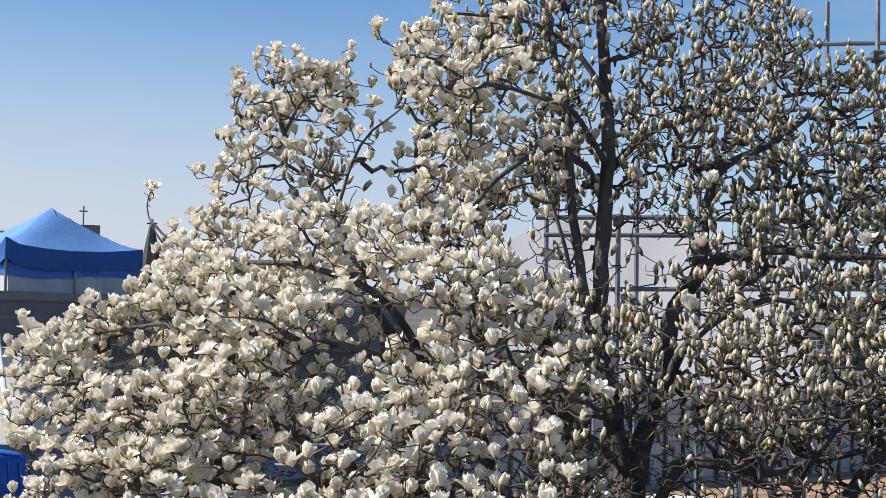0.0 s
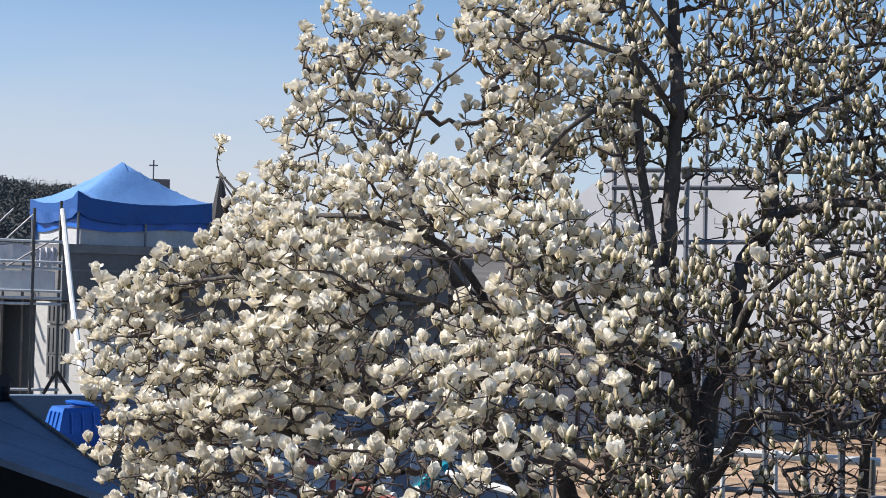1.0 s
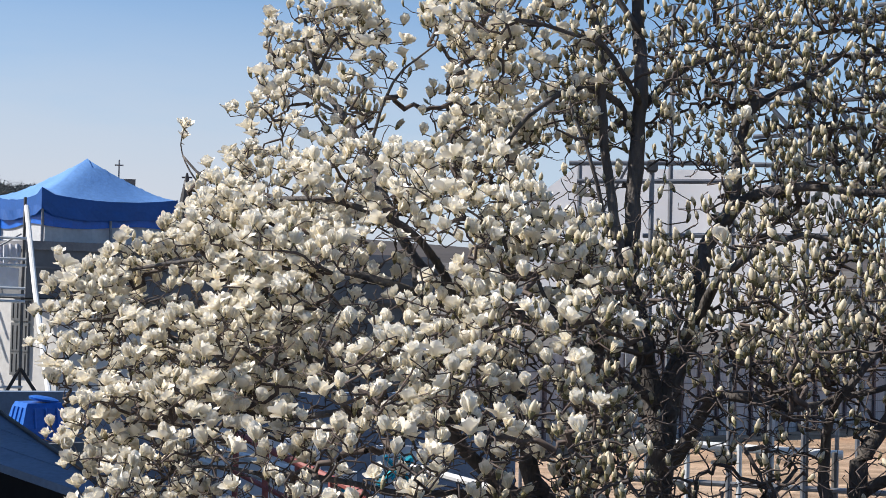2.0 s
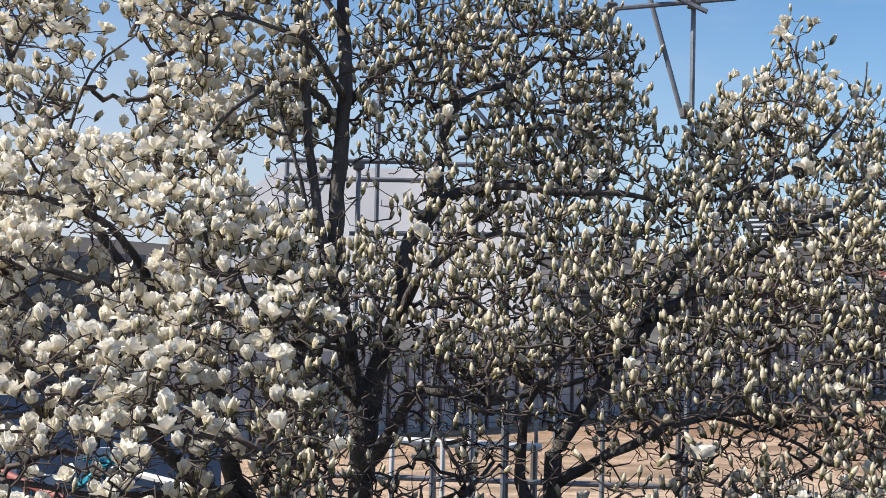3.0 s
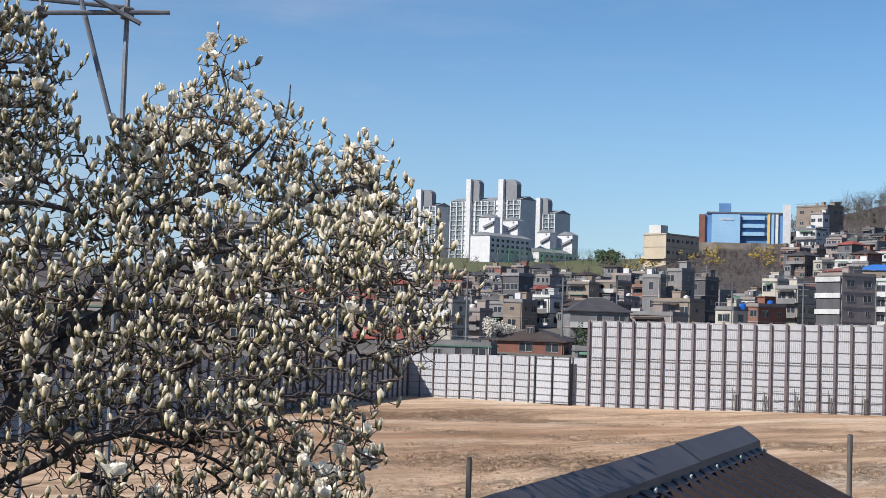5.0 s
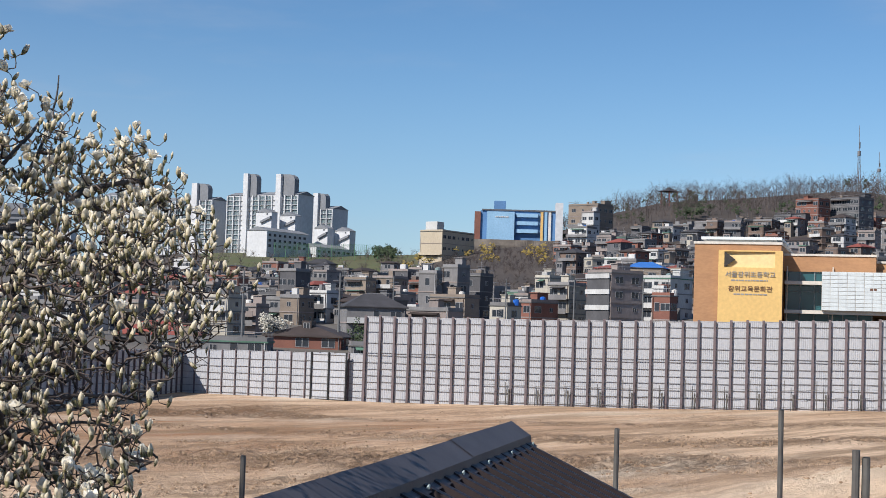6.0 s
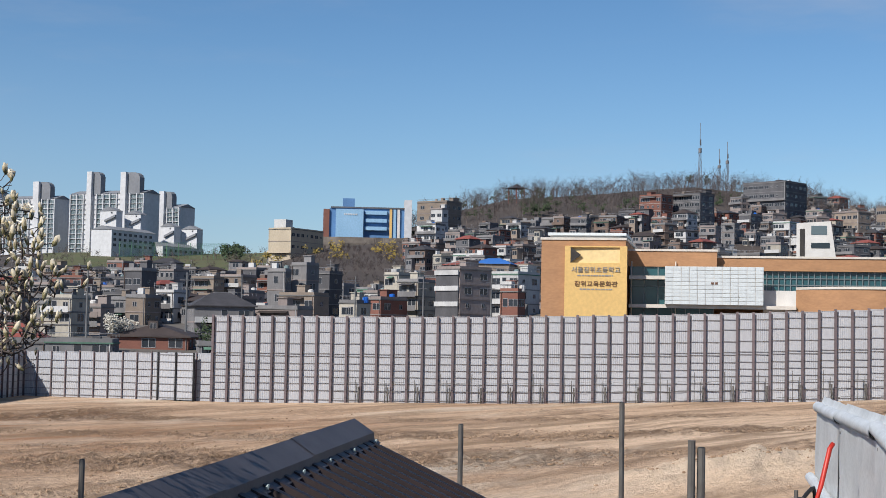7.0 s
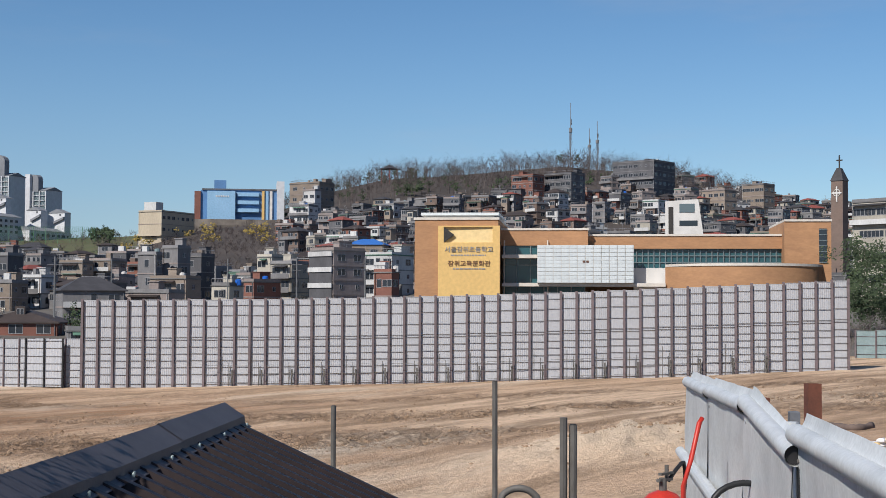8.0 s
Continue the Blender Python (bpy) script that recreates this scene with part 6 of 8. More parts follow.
# ---- concrete building with tent and scaffold ----
TD = 32.0
TAZ = -18.1
tb = thing("concrete_building", pose(*polar(TAZ, TD, 0), 0, 0, -TAZ + 24), "unfinished grey concrete building with white lower walls", "building")
zt = up(1.36, TD)
WB_, DB = 11.0, 9.0
g = Geo().box(0, WB_, 0, DB, up(-0.75, TD), zt - 0.18)
g.box(0.35, WB_, 0.35, DB, 3.0, up(-0.75, TD))
part("wall", g.mesh("wall", M_CONC), tb, "bare grey concrete")
part("parapet_cap", Geo().box(-0.06, WB_, -0.06, DB, zt - 0.18, zt).mesh("parapet_cap", M_RAIL), tb)
SW = tb.matrix_basis.inverted()


def sp(az, el, d):
    return SW @ pl(az, el, d)


wl0, wl1 = sp(-19.0, 0, TD + 0.9), sp(-16.9, 0, TD - 0.3)
yawl = math.degrees(math.atan2(wl1.y - wl0.y, wl1.x - wl0.x))
lw = part("lower_wall", Geo().box(0, (wl1 - wl0).length, 0, 3.5, 3.2, up(-0.8, TD)).mesh("lower_wall", M_WALLW), tb, "white rendered wall", pose(wl0.x, wl0.y, 0, 0, 0, yawl))
for el, hh in ((-1.25, 0.42), (-2.25, 0.62), (-3.2, 0.5)):
    part("window", window_mesh(0.5, hh, 0.1, 3, frame_m=M_CONC), lw, m=pose(0.66, -0.03, up(el, TD)))
# Toned backdrop stands in for the shade under the deck.
part("recess", Geo().grid([[sp(-26, e, TD + 4.5), sp(-18.6, e, TD + 4.5)] for e in (-0.85, -5)]).mesh("recess", M_BLUROOF), tb, "blue grey sheet standing in for the shade under the deck")
# Dark ceiling added so that the hollow stays in shade.
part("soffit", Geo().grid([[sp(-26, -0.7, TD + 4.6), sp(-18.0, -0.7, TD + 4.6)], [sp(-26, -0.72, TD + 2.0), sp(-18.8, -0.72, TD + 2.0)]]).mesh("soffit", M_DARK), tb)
part("slab", Geo().box(-2.6, WB_, -0.25, DB, 3.0, 3.2 + 0.35).mesh("slab", M_CONC), tb)
part("slab_edge", Geo().box(0, WB_, -0.03, 0.0, up(0.35, TD), up(0.42, TD)).mesh("slab_edge", M_RAIL), tb)
# Upright sheet out of view, added to stop sun entering the hollow.
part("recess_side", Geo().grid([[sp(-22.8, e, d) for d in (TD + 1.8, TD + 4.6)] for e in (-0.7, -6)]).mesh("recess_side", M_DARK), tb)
# Unseen block, added to keep the sun off the blue grey roof.
nb = thing("neighbour_house", pose(-10.6, 14.2, 3.0, 0, 0, -2), "unseen block added to shade the blue grey roof", "house")
part("wall", Geo().box(-2, 2, -4.2, 2.0, 0, 8.6).mesh("wall", WALLS["grey"]), nb)
part("roof", Geo().box(-2.2, 2.2, -4.4, 2.2, 8.6, 8.85).mesh("roof", ROOFS["slab"]), nb)
# tent on its roof
tent = thing("canopy_tent", tb.matrix_basis.copy(), "blue folding canopy tent with a sagging peaked roof", "tent")
x0, x1, y0, y1 = 0.5, 3.75, 0.45, 2.95
ze, zp = up(3.15, TD + 1), up(4.62, TD + 1.5)
nn = 10
rows = []
for j in range(nn + 1):
    row = []
    for i in range(nn + 1):
        u_, v_ = i / nn * 2 - 1, j / nn * 2 - 1
        r_ = max(abs(u_), abs(v_))
        z = ze + (zp - ze) * ((1 - r_) ** 1.35) + 0.02 * noise.noise(Vector((u_ * 3, v_ * 3, 1)))
        z -= 0.13 * (1 - min(abs(u_), abs(v_)) ** 2) * r_ ** 3
        row.append(((x0 + x1) / 2 + u_ * (x1 - x0) / 2, (y0 + y1) / 2 + v_ * (y1 - y0) / 2, z + (0.1 if u_ < -0.9 and v_ < -0.9 else 0)))
    rows.append(row)
g = Geo().grid(rows)
g.grid([[(a, b, c - 0.02) for a, b, c in r_] for r_ in rows[::-1]])
part("canopy", g.mesh("canopy", M_TENTLIT, smooth=True), tent, "blue canopy cloth in its sunlit tone")
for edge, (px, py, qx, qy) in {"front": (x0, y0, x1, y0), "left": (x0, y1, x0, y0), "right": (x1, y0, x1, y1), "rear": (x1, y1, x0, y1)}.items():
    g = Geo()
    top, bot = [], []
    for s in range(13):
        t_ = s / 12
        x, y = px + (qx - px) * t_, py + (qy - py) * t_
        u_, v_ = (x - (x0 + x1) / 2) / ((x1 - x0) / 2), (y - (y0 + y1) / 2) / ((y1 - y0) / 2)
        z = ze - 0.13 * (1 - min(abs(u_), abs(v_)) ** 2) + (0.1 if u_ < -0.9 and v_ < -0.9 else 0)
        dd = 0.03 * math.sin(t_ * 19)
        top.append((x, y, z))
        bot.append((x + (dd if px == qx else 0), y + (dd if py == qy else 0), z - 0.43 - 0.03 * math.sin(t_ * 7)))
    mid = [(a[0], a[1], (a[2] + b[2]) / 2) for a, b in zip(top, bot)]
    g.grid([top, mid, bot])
    # The skirt's deeper blue carries the shade on the tent's sides.
    part("skirt", g.mesh("skirt", M_TENTSHADE), tent, "hanging skirt in its shaded deep blue")
lm = Geo().tube([(0, 0, 0), (0, 0, ze - zt - 0.16)], 0.028, 8).mesh("leg", M_PIPE)
for x, y in ((x0 + 0.05, y0 + 0.05), (x1 - 0.05, y0 + 0.05), (x0 + 0.05, y1 - 0.05), (x1 - 0.05, y1 - 0.05), ((x0 + x1) / 2, y0 + 0.03)):
    part("leg", lm, tent, m=pose(x, y, zt))
for px, py, qx, qy in ((x0 + 0.1, y0 + 0.12, x1, y0 + 0.12), (x0 + 0.12, y1, x0 + 0.12, y0 + 0.1)):
    part("wind_sheet", Geo().grid([[(px + (qx - px) * k / 14, py + (qy - py) * k / 14 + 0.025 * math.sin(k * 2.1), z) for k in range(15)] for z in (ze - 0.45, zt + 0.02)]).mesh("wind_sheet", M_NET), tent, "pale grey sheet tied between the legs")
for px, py, qx, qy in ((x0 + 0.1, y0 + 0.08, x1 - 0.1, y0 + 0.08), (x0 + 0.08, y1, x0 + 0.08, y0 + 0.1)):
    part("inner_cloth", Geo().grid([[(px + (qx - px) * k / 14, py + (qy - py) * k / 14 + 0.02 * math.sin(k * 1.7), z - 0.05 * math.sin(k * 0.45)) for k in range(15)] for z in (ze - 0.4, ze - 0.70)]).mesh("inner_cloth", M_TANK), tent, "bright blue cloth below the skirt")
part("side_sheet", Geo().grid([[(x0 + k * 0.3, y1 - 0.2 + 0.05 * math.sin(k * 2), z) for k in range(11)] for z in (ze - 0.3, zt)]).mesh("side_sheet", M_TENTLIT), tent, "blue sheet at the back")
# building scaffold
sc_root = thing("building_scaffold", tb.matrix_basis.copy(), "pipe scaffold with dust sheets round the concrete building", "scaffold")
for az, top, d in ((-19.15, 2.65, 30.6), (-18.2, 2.95, 30.9), (-20.9, 1.5, 31.5), (-19.5, 1.4, 33.4), (-18.6, 1.3, 33.6), (-20.2, 0.6, 33.5)):
    part("standard", Geo().tube([SW @ polar(az, d, 3.1), sp(az, top, d)], 0.03, 8).mesh("standard", M_PIPED), sc_root)
for el in (1.42, 0.66, 0.42, -0.42, -0.68, -0.9, -4.05):
    part("ledger", Geo().tube([sp(-22.5, el + 0.05, 30.9), sp(-18.1, el, 30.6)], 0.028, 8).mesh("ledger", M_GALV), sc_root)
for el in (1.3, 0.5, -0.7, -4.0):
    part("ledger", Geo().tube([sp(-22.5, el, 33.4), sp(-18.3, el, 33.5)], 0.028, 8).mesh("ledger", M_PIPE), sc_root)
for a_, e0, b_, e1 in ((-20.1, 1.5, -19.15, 2.45), (-20.2, 0.4, -18.3, 1.6), (-19.9, 2.6, -21.5, 0.9)):
    part("brace", Geo().tube([sp(a_, e0, 30.75), sp(b_, e1, 30.75)], 0.018, 6).mesh("brace", M_PIPE), sc_root)
part("walkway", Geo().grid([[sp(-22.5, -0.6, d), sp(-18.2, -0.65, d)] for d in (30.9, 32.0)]).mesh("walkway", M_GALV), sc_root)
for a0_, a1_, e0, e1 in ((-22.4, -19.25, 0.62, 1.28), (-19.05, -18.3, 0.5, 1.2), (-22.4, -18.35, -0.4, 0.35)):
    g = Geo().grid([[sp(a0_ + (a1_ - a0_) * k / 10, e + 0.04 * math.sin(k * 1.7), 31.1 + 0.05 * math.sin(k * 2.2)) for k in range(11)] for e in (e1, (e0 + e1) / 2, e0)])
    part("dust_sheet", g.mesh("dust_sheet", M_TARP), sc_root, "pale dust sheet")
for q in (-18.65, -17.65):
    part("trestle", Geo().tube([sp(q, -4.2, 30.4), sp(-18.2, -3.35, 30.4)], 0.035, 6).mesh("trestle", M_DARK), sc_root)
root = thing("leaning_pipe", pose(0, 0, 0), "long white plastic pipe leaning on the scaffold", "pipe")
part("tube", Geo().tube([polar(-17.1, 25, up(-4.6, 25)), polar(-17.75, 28, up(-0.5, 28)), polar(-18.15, 30.6, up(2.6, 30.6))], 0.05, 8).mesh("tube", M_WPIPE), root)
part("stay", Geo().tube([polar(-17.1, 25, up(-4.6, 25)), polar(-17.08, 25, 3.2)], 0.05, 8).mesh("stay", M_WPIPE), root)
# church cross and spire farther off
root = thing("church_roof", pose(*polar(-14.87, 150, 0), 0, 0, 15), "grey church roof head with a thin cross", "church")
part("block", Geo().box(-1.6, 1.6, -1.6, 1.6, 0, up(3.85, 150)).mesh("block", M_CONC), root)
part("cross", Geo().box(-0.07, 0.07, -0.07, 0.07, up(3.85, 150), up(4.6, 150)).box(-0.42, 0.42, -0.06, 0.06, up(4.37, 150), up(4.42, 150)).mesh("cross", M_PIPE), root)
root = thing("spire", pose(*polar(-12.35, 150, 0)), "dark narrow church spire", "spire")
part("cone", Geo().tube([(0, 0, 0), (0, 0, up(1.5, 150)), (0, 0, up(3.5, 150)), (0, 0, up(4.2, 150))], [1.6, 1.5, 0.5, 0.1], 8).mesh("cone", ROOFS["tile"]), root)
part("cross", Geo().box(-0.5, 0.5, -0.08, 0.08, up(4.0, 150), up(4.06, 150)).mesh("cross", M_DARK), root)

# ---- blue grey roof and tank ----
rd = thing("blue_roof_shed", pose(0, 0, 0), "shed under a blue grey sheet metal roof", "shed")


# one flat slope: its verge falls to the right, the eaves lie below
R0, R1, R2 = pl(-20.2, -4.2, 17.2), pl(-20.1, -6.54, 14.6), pl(-14.0, -8.75, 12.8)
RN = (R1 - R0).cross(R2 - R0).normalized()


def on_slope(az, el):
    eye = polar(az, 0.0, EYE)
    way = pl(az, el, 10) - eye
    return eye + way * ((R0 - eye).dot(RN) / way.dot(RN))


top = [on_slope(-24.0, -1.6), on_slope(-19.76, -4.5), on_slope(-16.3, -7.0), on_slope(-12.5, -9.75)]
low = [on_slope(-24.0, -5.1), on_slope(-20.1, -6.54), on_slope(-16.14, -7.98), on_slope(-11.5, -9.7)]
g = Geo()
g.grid([top, low])
g.grid([[p - Vector((0, 0, 0.05)) for p in low], [p - Vector((0, 0, 0.05)) for p in top]])
part("roof_sheet", g.mesh("roof_sheet", M_BLUROOF), rd, "blue grey painted metal sheet")
part("fascia", Geo().grid([[p + Vector((0, 0, 0.004)) for p in low], [p - Vector((0, 0, 0.07)) for p in low]]).mesh("fascia", M_BLUROOF), rd)
part("roof_edge", Geo().tube([p + Vector((0, 0, 0.02)) for p in top], 0.022, 8).mesh("roof_edge", M_PIPED), rd, "grey verge flashing")
for e0, e1 in ((-5.17, -7.94), (-5.9, -8.3)):
    part("seam", Geo().tube([on_slope(-21.5, e0 + 0.54), on_slope(-20.16, e0), on_slope(-13.3, e1)], 0.008, 6).mesh("seam", M_BLUROOF), rd)
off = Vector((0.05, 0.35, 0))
# Black sheet set back below the eaves, painted as the deep shade there.
part("wall", Geo().grid([[p - Vector((0, 0, 0.05)) + off for p in low], [Vector((p.x, p.y, 3.3)) + off for p in low]]).mesh("wall", M_BLACK), rd, "black sheet standing in for the shade under the eaves")
part("rear_wall", Geo().grid([[Vector((p.x, p.y, 3.3)) for p in top], [p - Vector((0, 0, 0.06)) for p in top]]).mesh("rear_wall", M_CONC), rd)
part("flue", Geo().tube([on_slope(-20.05, -4.4), pl(-20.05, -3.95, 16.6), pl(-20.05, -3.7, 16.2)], [0.06, 0.065, 0.07], 12).mesh("flue", M_BLACK), rd)
tank = thing("water_tank", pose(*polar(-17.5, 20.5, 0), 0, 0, 38), "blue moulded plastic water tank with a round lid", "water tank")
zt0, zt1 = up(-5.75, 20.5), up(-4.66, 20.5)
g = Geo()
lv = [(zt0 - 0.1, 0.31), (zt0 + 0.08, 0.32), (zt1 - 0.06, 0.26), (zt1, 0.23)]
vs, fs = [], []
for z, q in lv:
    vs += [(-q, -q, z), (q, -q, z), (q, q, z), (-q, q, z)]
for r_ in range(3):
    for c in range(4):
        fs.append((4 * r_ + c, 4 * r_ + (c + 1) % 4, 4 * r_ + 4 + (c + 1) % 4, 4 * r_ + 4 + c))
fs += [(12, 13, 14, 15), (3, 2, 1, 0)]
g.add(vs, fs)
part("body", g.mesh("body", M_TANK), tank)
for q in (-0.25, 0.0, 0.25):
    part("rib", Geo().tube([(q * 0.6, -0.32, zt0 + 0.06), (q * 0.6, -0.26, zt1 - 0.06)], 0.022, 6).mesh("rib", M_TANK), tank)
    part("rib", Geo().tube([(-0.32, q * 0.6, zt0 + 0.06), (-0.26, q * 0.6, zt1 - 0.06)], 0.022, 6).mesh("rib", M_TANK), tank)
part("lid", Geo().tube([(0, 0, 0), (0, 0, 0.03), (0, 0, 0.05)], [0.19, 0.2, 0.14], 18).mesh("lid", M_TANK), tank, m=pose(0.05, -0.05, zt1 + 0.02, 0, 9, -25))
part("stand", Geo().box(-0.6, 0.6, -0.6, 0.6, 3.2, zt0 - 0.1).mesh("stand", M_CONC), tank)
# dark parapet of the next roof, between tank and building
solo("parapet_wall", Geo().box(-14, 7, 0, 0.25, 3.0, up(-4.35, 23)).mesh("parapet_wall", M_BLUROOF), "low blue grey parapet behind the tank", "wall", m=pose(*polar(-16, 23.5, 0), 0, 0, 18))

# ---- yard clutter under the tree: red stair rail, white boards with cyan paint, pipes ----
YD = 14.0
rr = thing("stair_rail", pose(0, 0, 0), "faded red steel stair railing", "railing")
a, b = pl(-10.2, -5.9, YD), pl(-5.2, -8.2, YD - 1.6)
part("handrail", Geo().tube([a, b], 0.035, 8).mesh("handrail", M_REDOLD), rr)
part("midrail", Geo().tube([a - Vector((0, 0, 0.35)), b - Vector((0, 0, 0.35))], 0.025, 8).mesh("midrail", M_REDOLD), rr)
for k in range(5):
    p = a.lerp(b, k / 4)
    part("baluster", Geo().tube([p, Vector((p.x, p.y, 3.3))], 0.03, 8).mesh("baluster", M_REDOLD), rr)
for az0, az1, e, hgt, lab in ((-11.5, -9.2, -5.6, 1.3, ""), (-9.0, -7.0, -6.0, 1.2, ""), (-4.9, -3.1, -6.2, 1.4, "c"), (-7.6, -5.6, -7.2, 0.9, "c")):
    d = 17.0
    root = thing("white_board", pose(*polar((az0 + az1) / 2, d, 0), 0, 0, -(az0 + az1) / 2 + rng.uniform(-10, 10)), "white hoarding board" + (" with cyan painted strokes" if lab else " leaning in the yard"), "board", "white boards")
    w = span(az0, az1, d)
    part("board", Geo().box(-w / 2, w / 2, 0, 0.04, 3.3, up(e, d)).mesh("board", M_TARP), root)
    if lab:
        for k in range(5):
            q = -w / 2 + 0.1 + k * w / 5.5
            part("painted_stroke", Geo().tube([(q + 0.1 * math.sin(s + k), -0.006, up(e, d) - 0.12 - 0.08 * s) for s in range(5)], 0.028, 5).mesh("painted_stroke", M_CYAN), root)
for az0, e0, d0, az1, e1, d1 in ((-12.5, -6.0, 16, -5.5, -7.9, 14), (-11.5, -6.9, 15.5, -6.0, -8.2, 14.5), (-3.5, -7.0, 15, 0.8, -8.0, 14.2)):
    root = thing("white_pipe", pose(0, 0, 0), "long pale pipe rail in the yard", "pipe", "pale pipes")
    p, q = pl(az0, e0, d0), pl(az1, e1, d1)
    part("tube", Geo().tube([p, q], 0.04, 8).mesh("tube", M_WPIPE), root)
    for t_ in (0.1, 0.9):
        s = p.lerp(q, t_)
        part("prop", Geo().tube([s, Vector((s.x, s.y, 3.3))], 0.025, 6).mesh("prop", M_PIPE), root)


# ---- pipe scaffold behind the tree, with a white sheet ----
sf = thing("pipe_scaffold", pose(0, 0, 0), "tall grey pipe scaffold with cross bracing", "scaffold")


def bar_(name, p, q, r=0.0243, m_=None):
    part(name, Geo().tube([p, q], r, 8).mesh(name, m_ or M_PIPE), sf)


for az, dd, e1 in ((2.6, 15, 5.0), (5.3, 14.2, 5.2), (6.0, 15.6, 11), (8.3, 15.6, 13), (9.76, 14.2, 6), (10.98, 14.2, 14), (12.9, 15.8, 13), (14.68, 14.2, 14), (17.78, 14.2, 14)):
    bar_("standard", polar(az, dd, terrain(az, dd)), pl(az, e1, dd))
for a0, e0, a1, e1, dd in ((2.2, 4.85, 8.0, 5.12, 14.15), (2.5, 4.2, 8.0, 4.42, 14.9), (7.2, 5.1, 15.2, 4.9, 14.15), (9.6, 7.3, 15, 7.6, 14.15), (8.0, 8.9, 15, 9.2, 15.6), (8.2, 10.2, 14.9, 10.4, 15.6), (8.3, 11.5, 17.8, 11.4, 15.2),
                           (13.2, 10.85, 19.35, 11.35, 14.15), (9.0, 6.1, 13.2, 6.3, 15.6), (5.0, 2.3, 15.0, 2.45, 15.0)):
    bar_("ledger", pl(a0, e0, dd), pl(a1, e1, dd))
for a0, e0, a1, e1, dd in ((16.0, 11.9, 17.45, 6.9, 14.3), (6.4, 10.8, 10.7, 6.0, 15.5), (8.2, 12.5, 12.9, 6.0, 15.7), (15.4, 12.2, 18.3, 10.85, 14.05), (2.9, 2.0, 4.4, 5.0, 15), (9.8, 9.2, 12.9, 3.0, 15.7), (11, 9.0, 14.7, 2.6, 14.3)):
    bar_("brace", pl(a0, e0, dd), pl(a1, e1, dd), 0.024)
for az, el in ((17.78, 11.2), (17.6, 7.1), (14.68, 11.0), (10.98, 7.4), (5.3, 4.95), (10.98, 5.0)):
    c = pl(az, el, 14.17)
    part("coupler", Geo().box(-0.05, 0.05, -0.06, 0.06, -0.055, 0.055, m=Matrix.Translation(c), bevel=0.015).mesh("coupler", M_PIPED), sf)
lr = thing("pipe_rail", pose(0, 0, 0), "low pale pipe guard rail at the edge of the yard", "railing")
part("top_rail", Geo().tube([pl(4.5, -5.5, 16), pl(12.4, -5.68, 16)], 0.045, 8).mesh("top_rail", M_WPIPE), lr)
part("mid_rail", Geo().tube([pl(4.5, -6.9, 16), pl(18, -7.0, 16)], 0.03, 8).mesh("mid_rail", M_PIPE), lr)
for az, t_ in ((6.8, -5.5), (8.7, -5.4), (9.85, -3.0), (11.08, -4.0), (12.1, -5.6), (17.5, -3.8)):
    part("post", Geo().tube([polar(az, 15.9, 3.3), pl(az, t_, 15.9)], 0.028, 8).mesh("post", M_PIPED if az > 10 else M_GALV), lr)
ts = thing("white_sheet", pose(0, 0, 0), "white translucent sheet hung on the scaffold", "sheet")
rows = []
for r_ in range(9):
    row = []
    for k in range(25):
        az = 0.6 + 11.6 * k / 24
        topel = min(4.85, 3.2 + (az - 0.6) * 0.85) if az < 8.2 else 4.3
        el = -1.2 + (topel + 1.2) * r_ / 8
        row.append(pl(az, el, 18.6 - 2.1 * k / 24 + 0.35 * (el + 1.2) + 0.04 * math.sin(k * 1.1) + 0.03 * math.sin(r_ * 1.7 + k)))
    rows.append(row)
part("sheet", Geo().grid(rows[::-1]).mesh("sheet", M_SHEETW, smooth=True), ts)
for az in (0.6, 4.5, 8.4, 12.2):
    part("stake", Geo().tube([polar(az, 20.9 - 2.1 * (az - 0.6) / 11.6, terrain(az, 20)), pl(az, 3.9, 20.9 - 2.1 * (az - 0.6) / 11.6)], 0.025, 6).mesh("stake", M_PIPE), ts)


# ---- magnolia ----
TR = random.Random(11)
magnolia = thing("magnolia_tree", pose(*polar(6.0, 7.2, 3.4)), "old magnolia with black limbs, white blossoms and cream buds", "tree")
ORG = polar(6.0, 7.2, 3.4)


def tp(az, el, d):
    return polar(az, d, up(el, d)) - ORG


def bend(ctrl, step=0.06):
    """A crooked, knotty line through the bends."""
    P = [tp(*c) for c in ctrl]
    P = [P[0] * 2 - P[1]] + P + [P[-1] * 2 - P[-2]]
    out = []
    for i in range(1, len(P) - 2):
        a, b, c, d = P[i - 1], P[i], P[i + 1], P[i + 2]
        n = max(2, int((c - b).length / step))
        for k in range(n):
            t = k / n
            out.append(0.5 * ((2 * b) + (c - a) * t + (2 * a - 5 * b + 4 * c - d) * t * t + (3 * b - a - 3 * c + d) * t ** 3))
    out.append(P[-2])

    def shake(p, f, amp):
        return Vector((noise.noise(p * f), noise.noise(p * f + Vector((9, 0, 0))), noise.noise(p * f + Vector((0, 9, 0))))) * amp

    return [p + shake(p, 2.3, 0.025) + shake(p, 7.0, 0.012) for p in out]


nodes, stout, ends = [], [], []


def back(az):
    """The left bank draws back as it spreads."""
    return 0.14 * max(0.0, -5.0 - az)



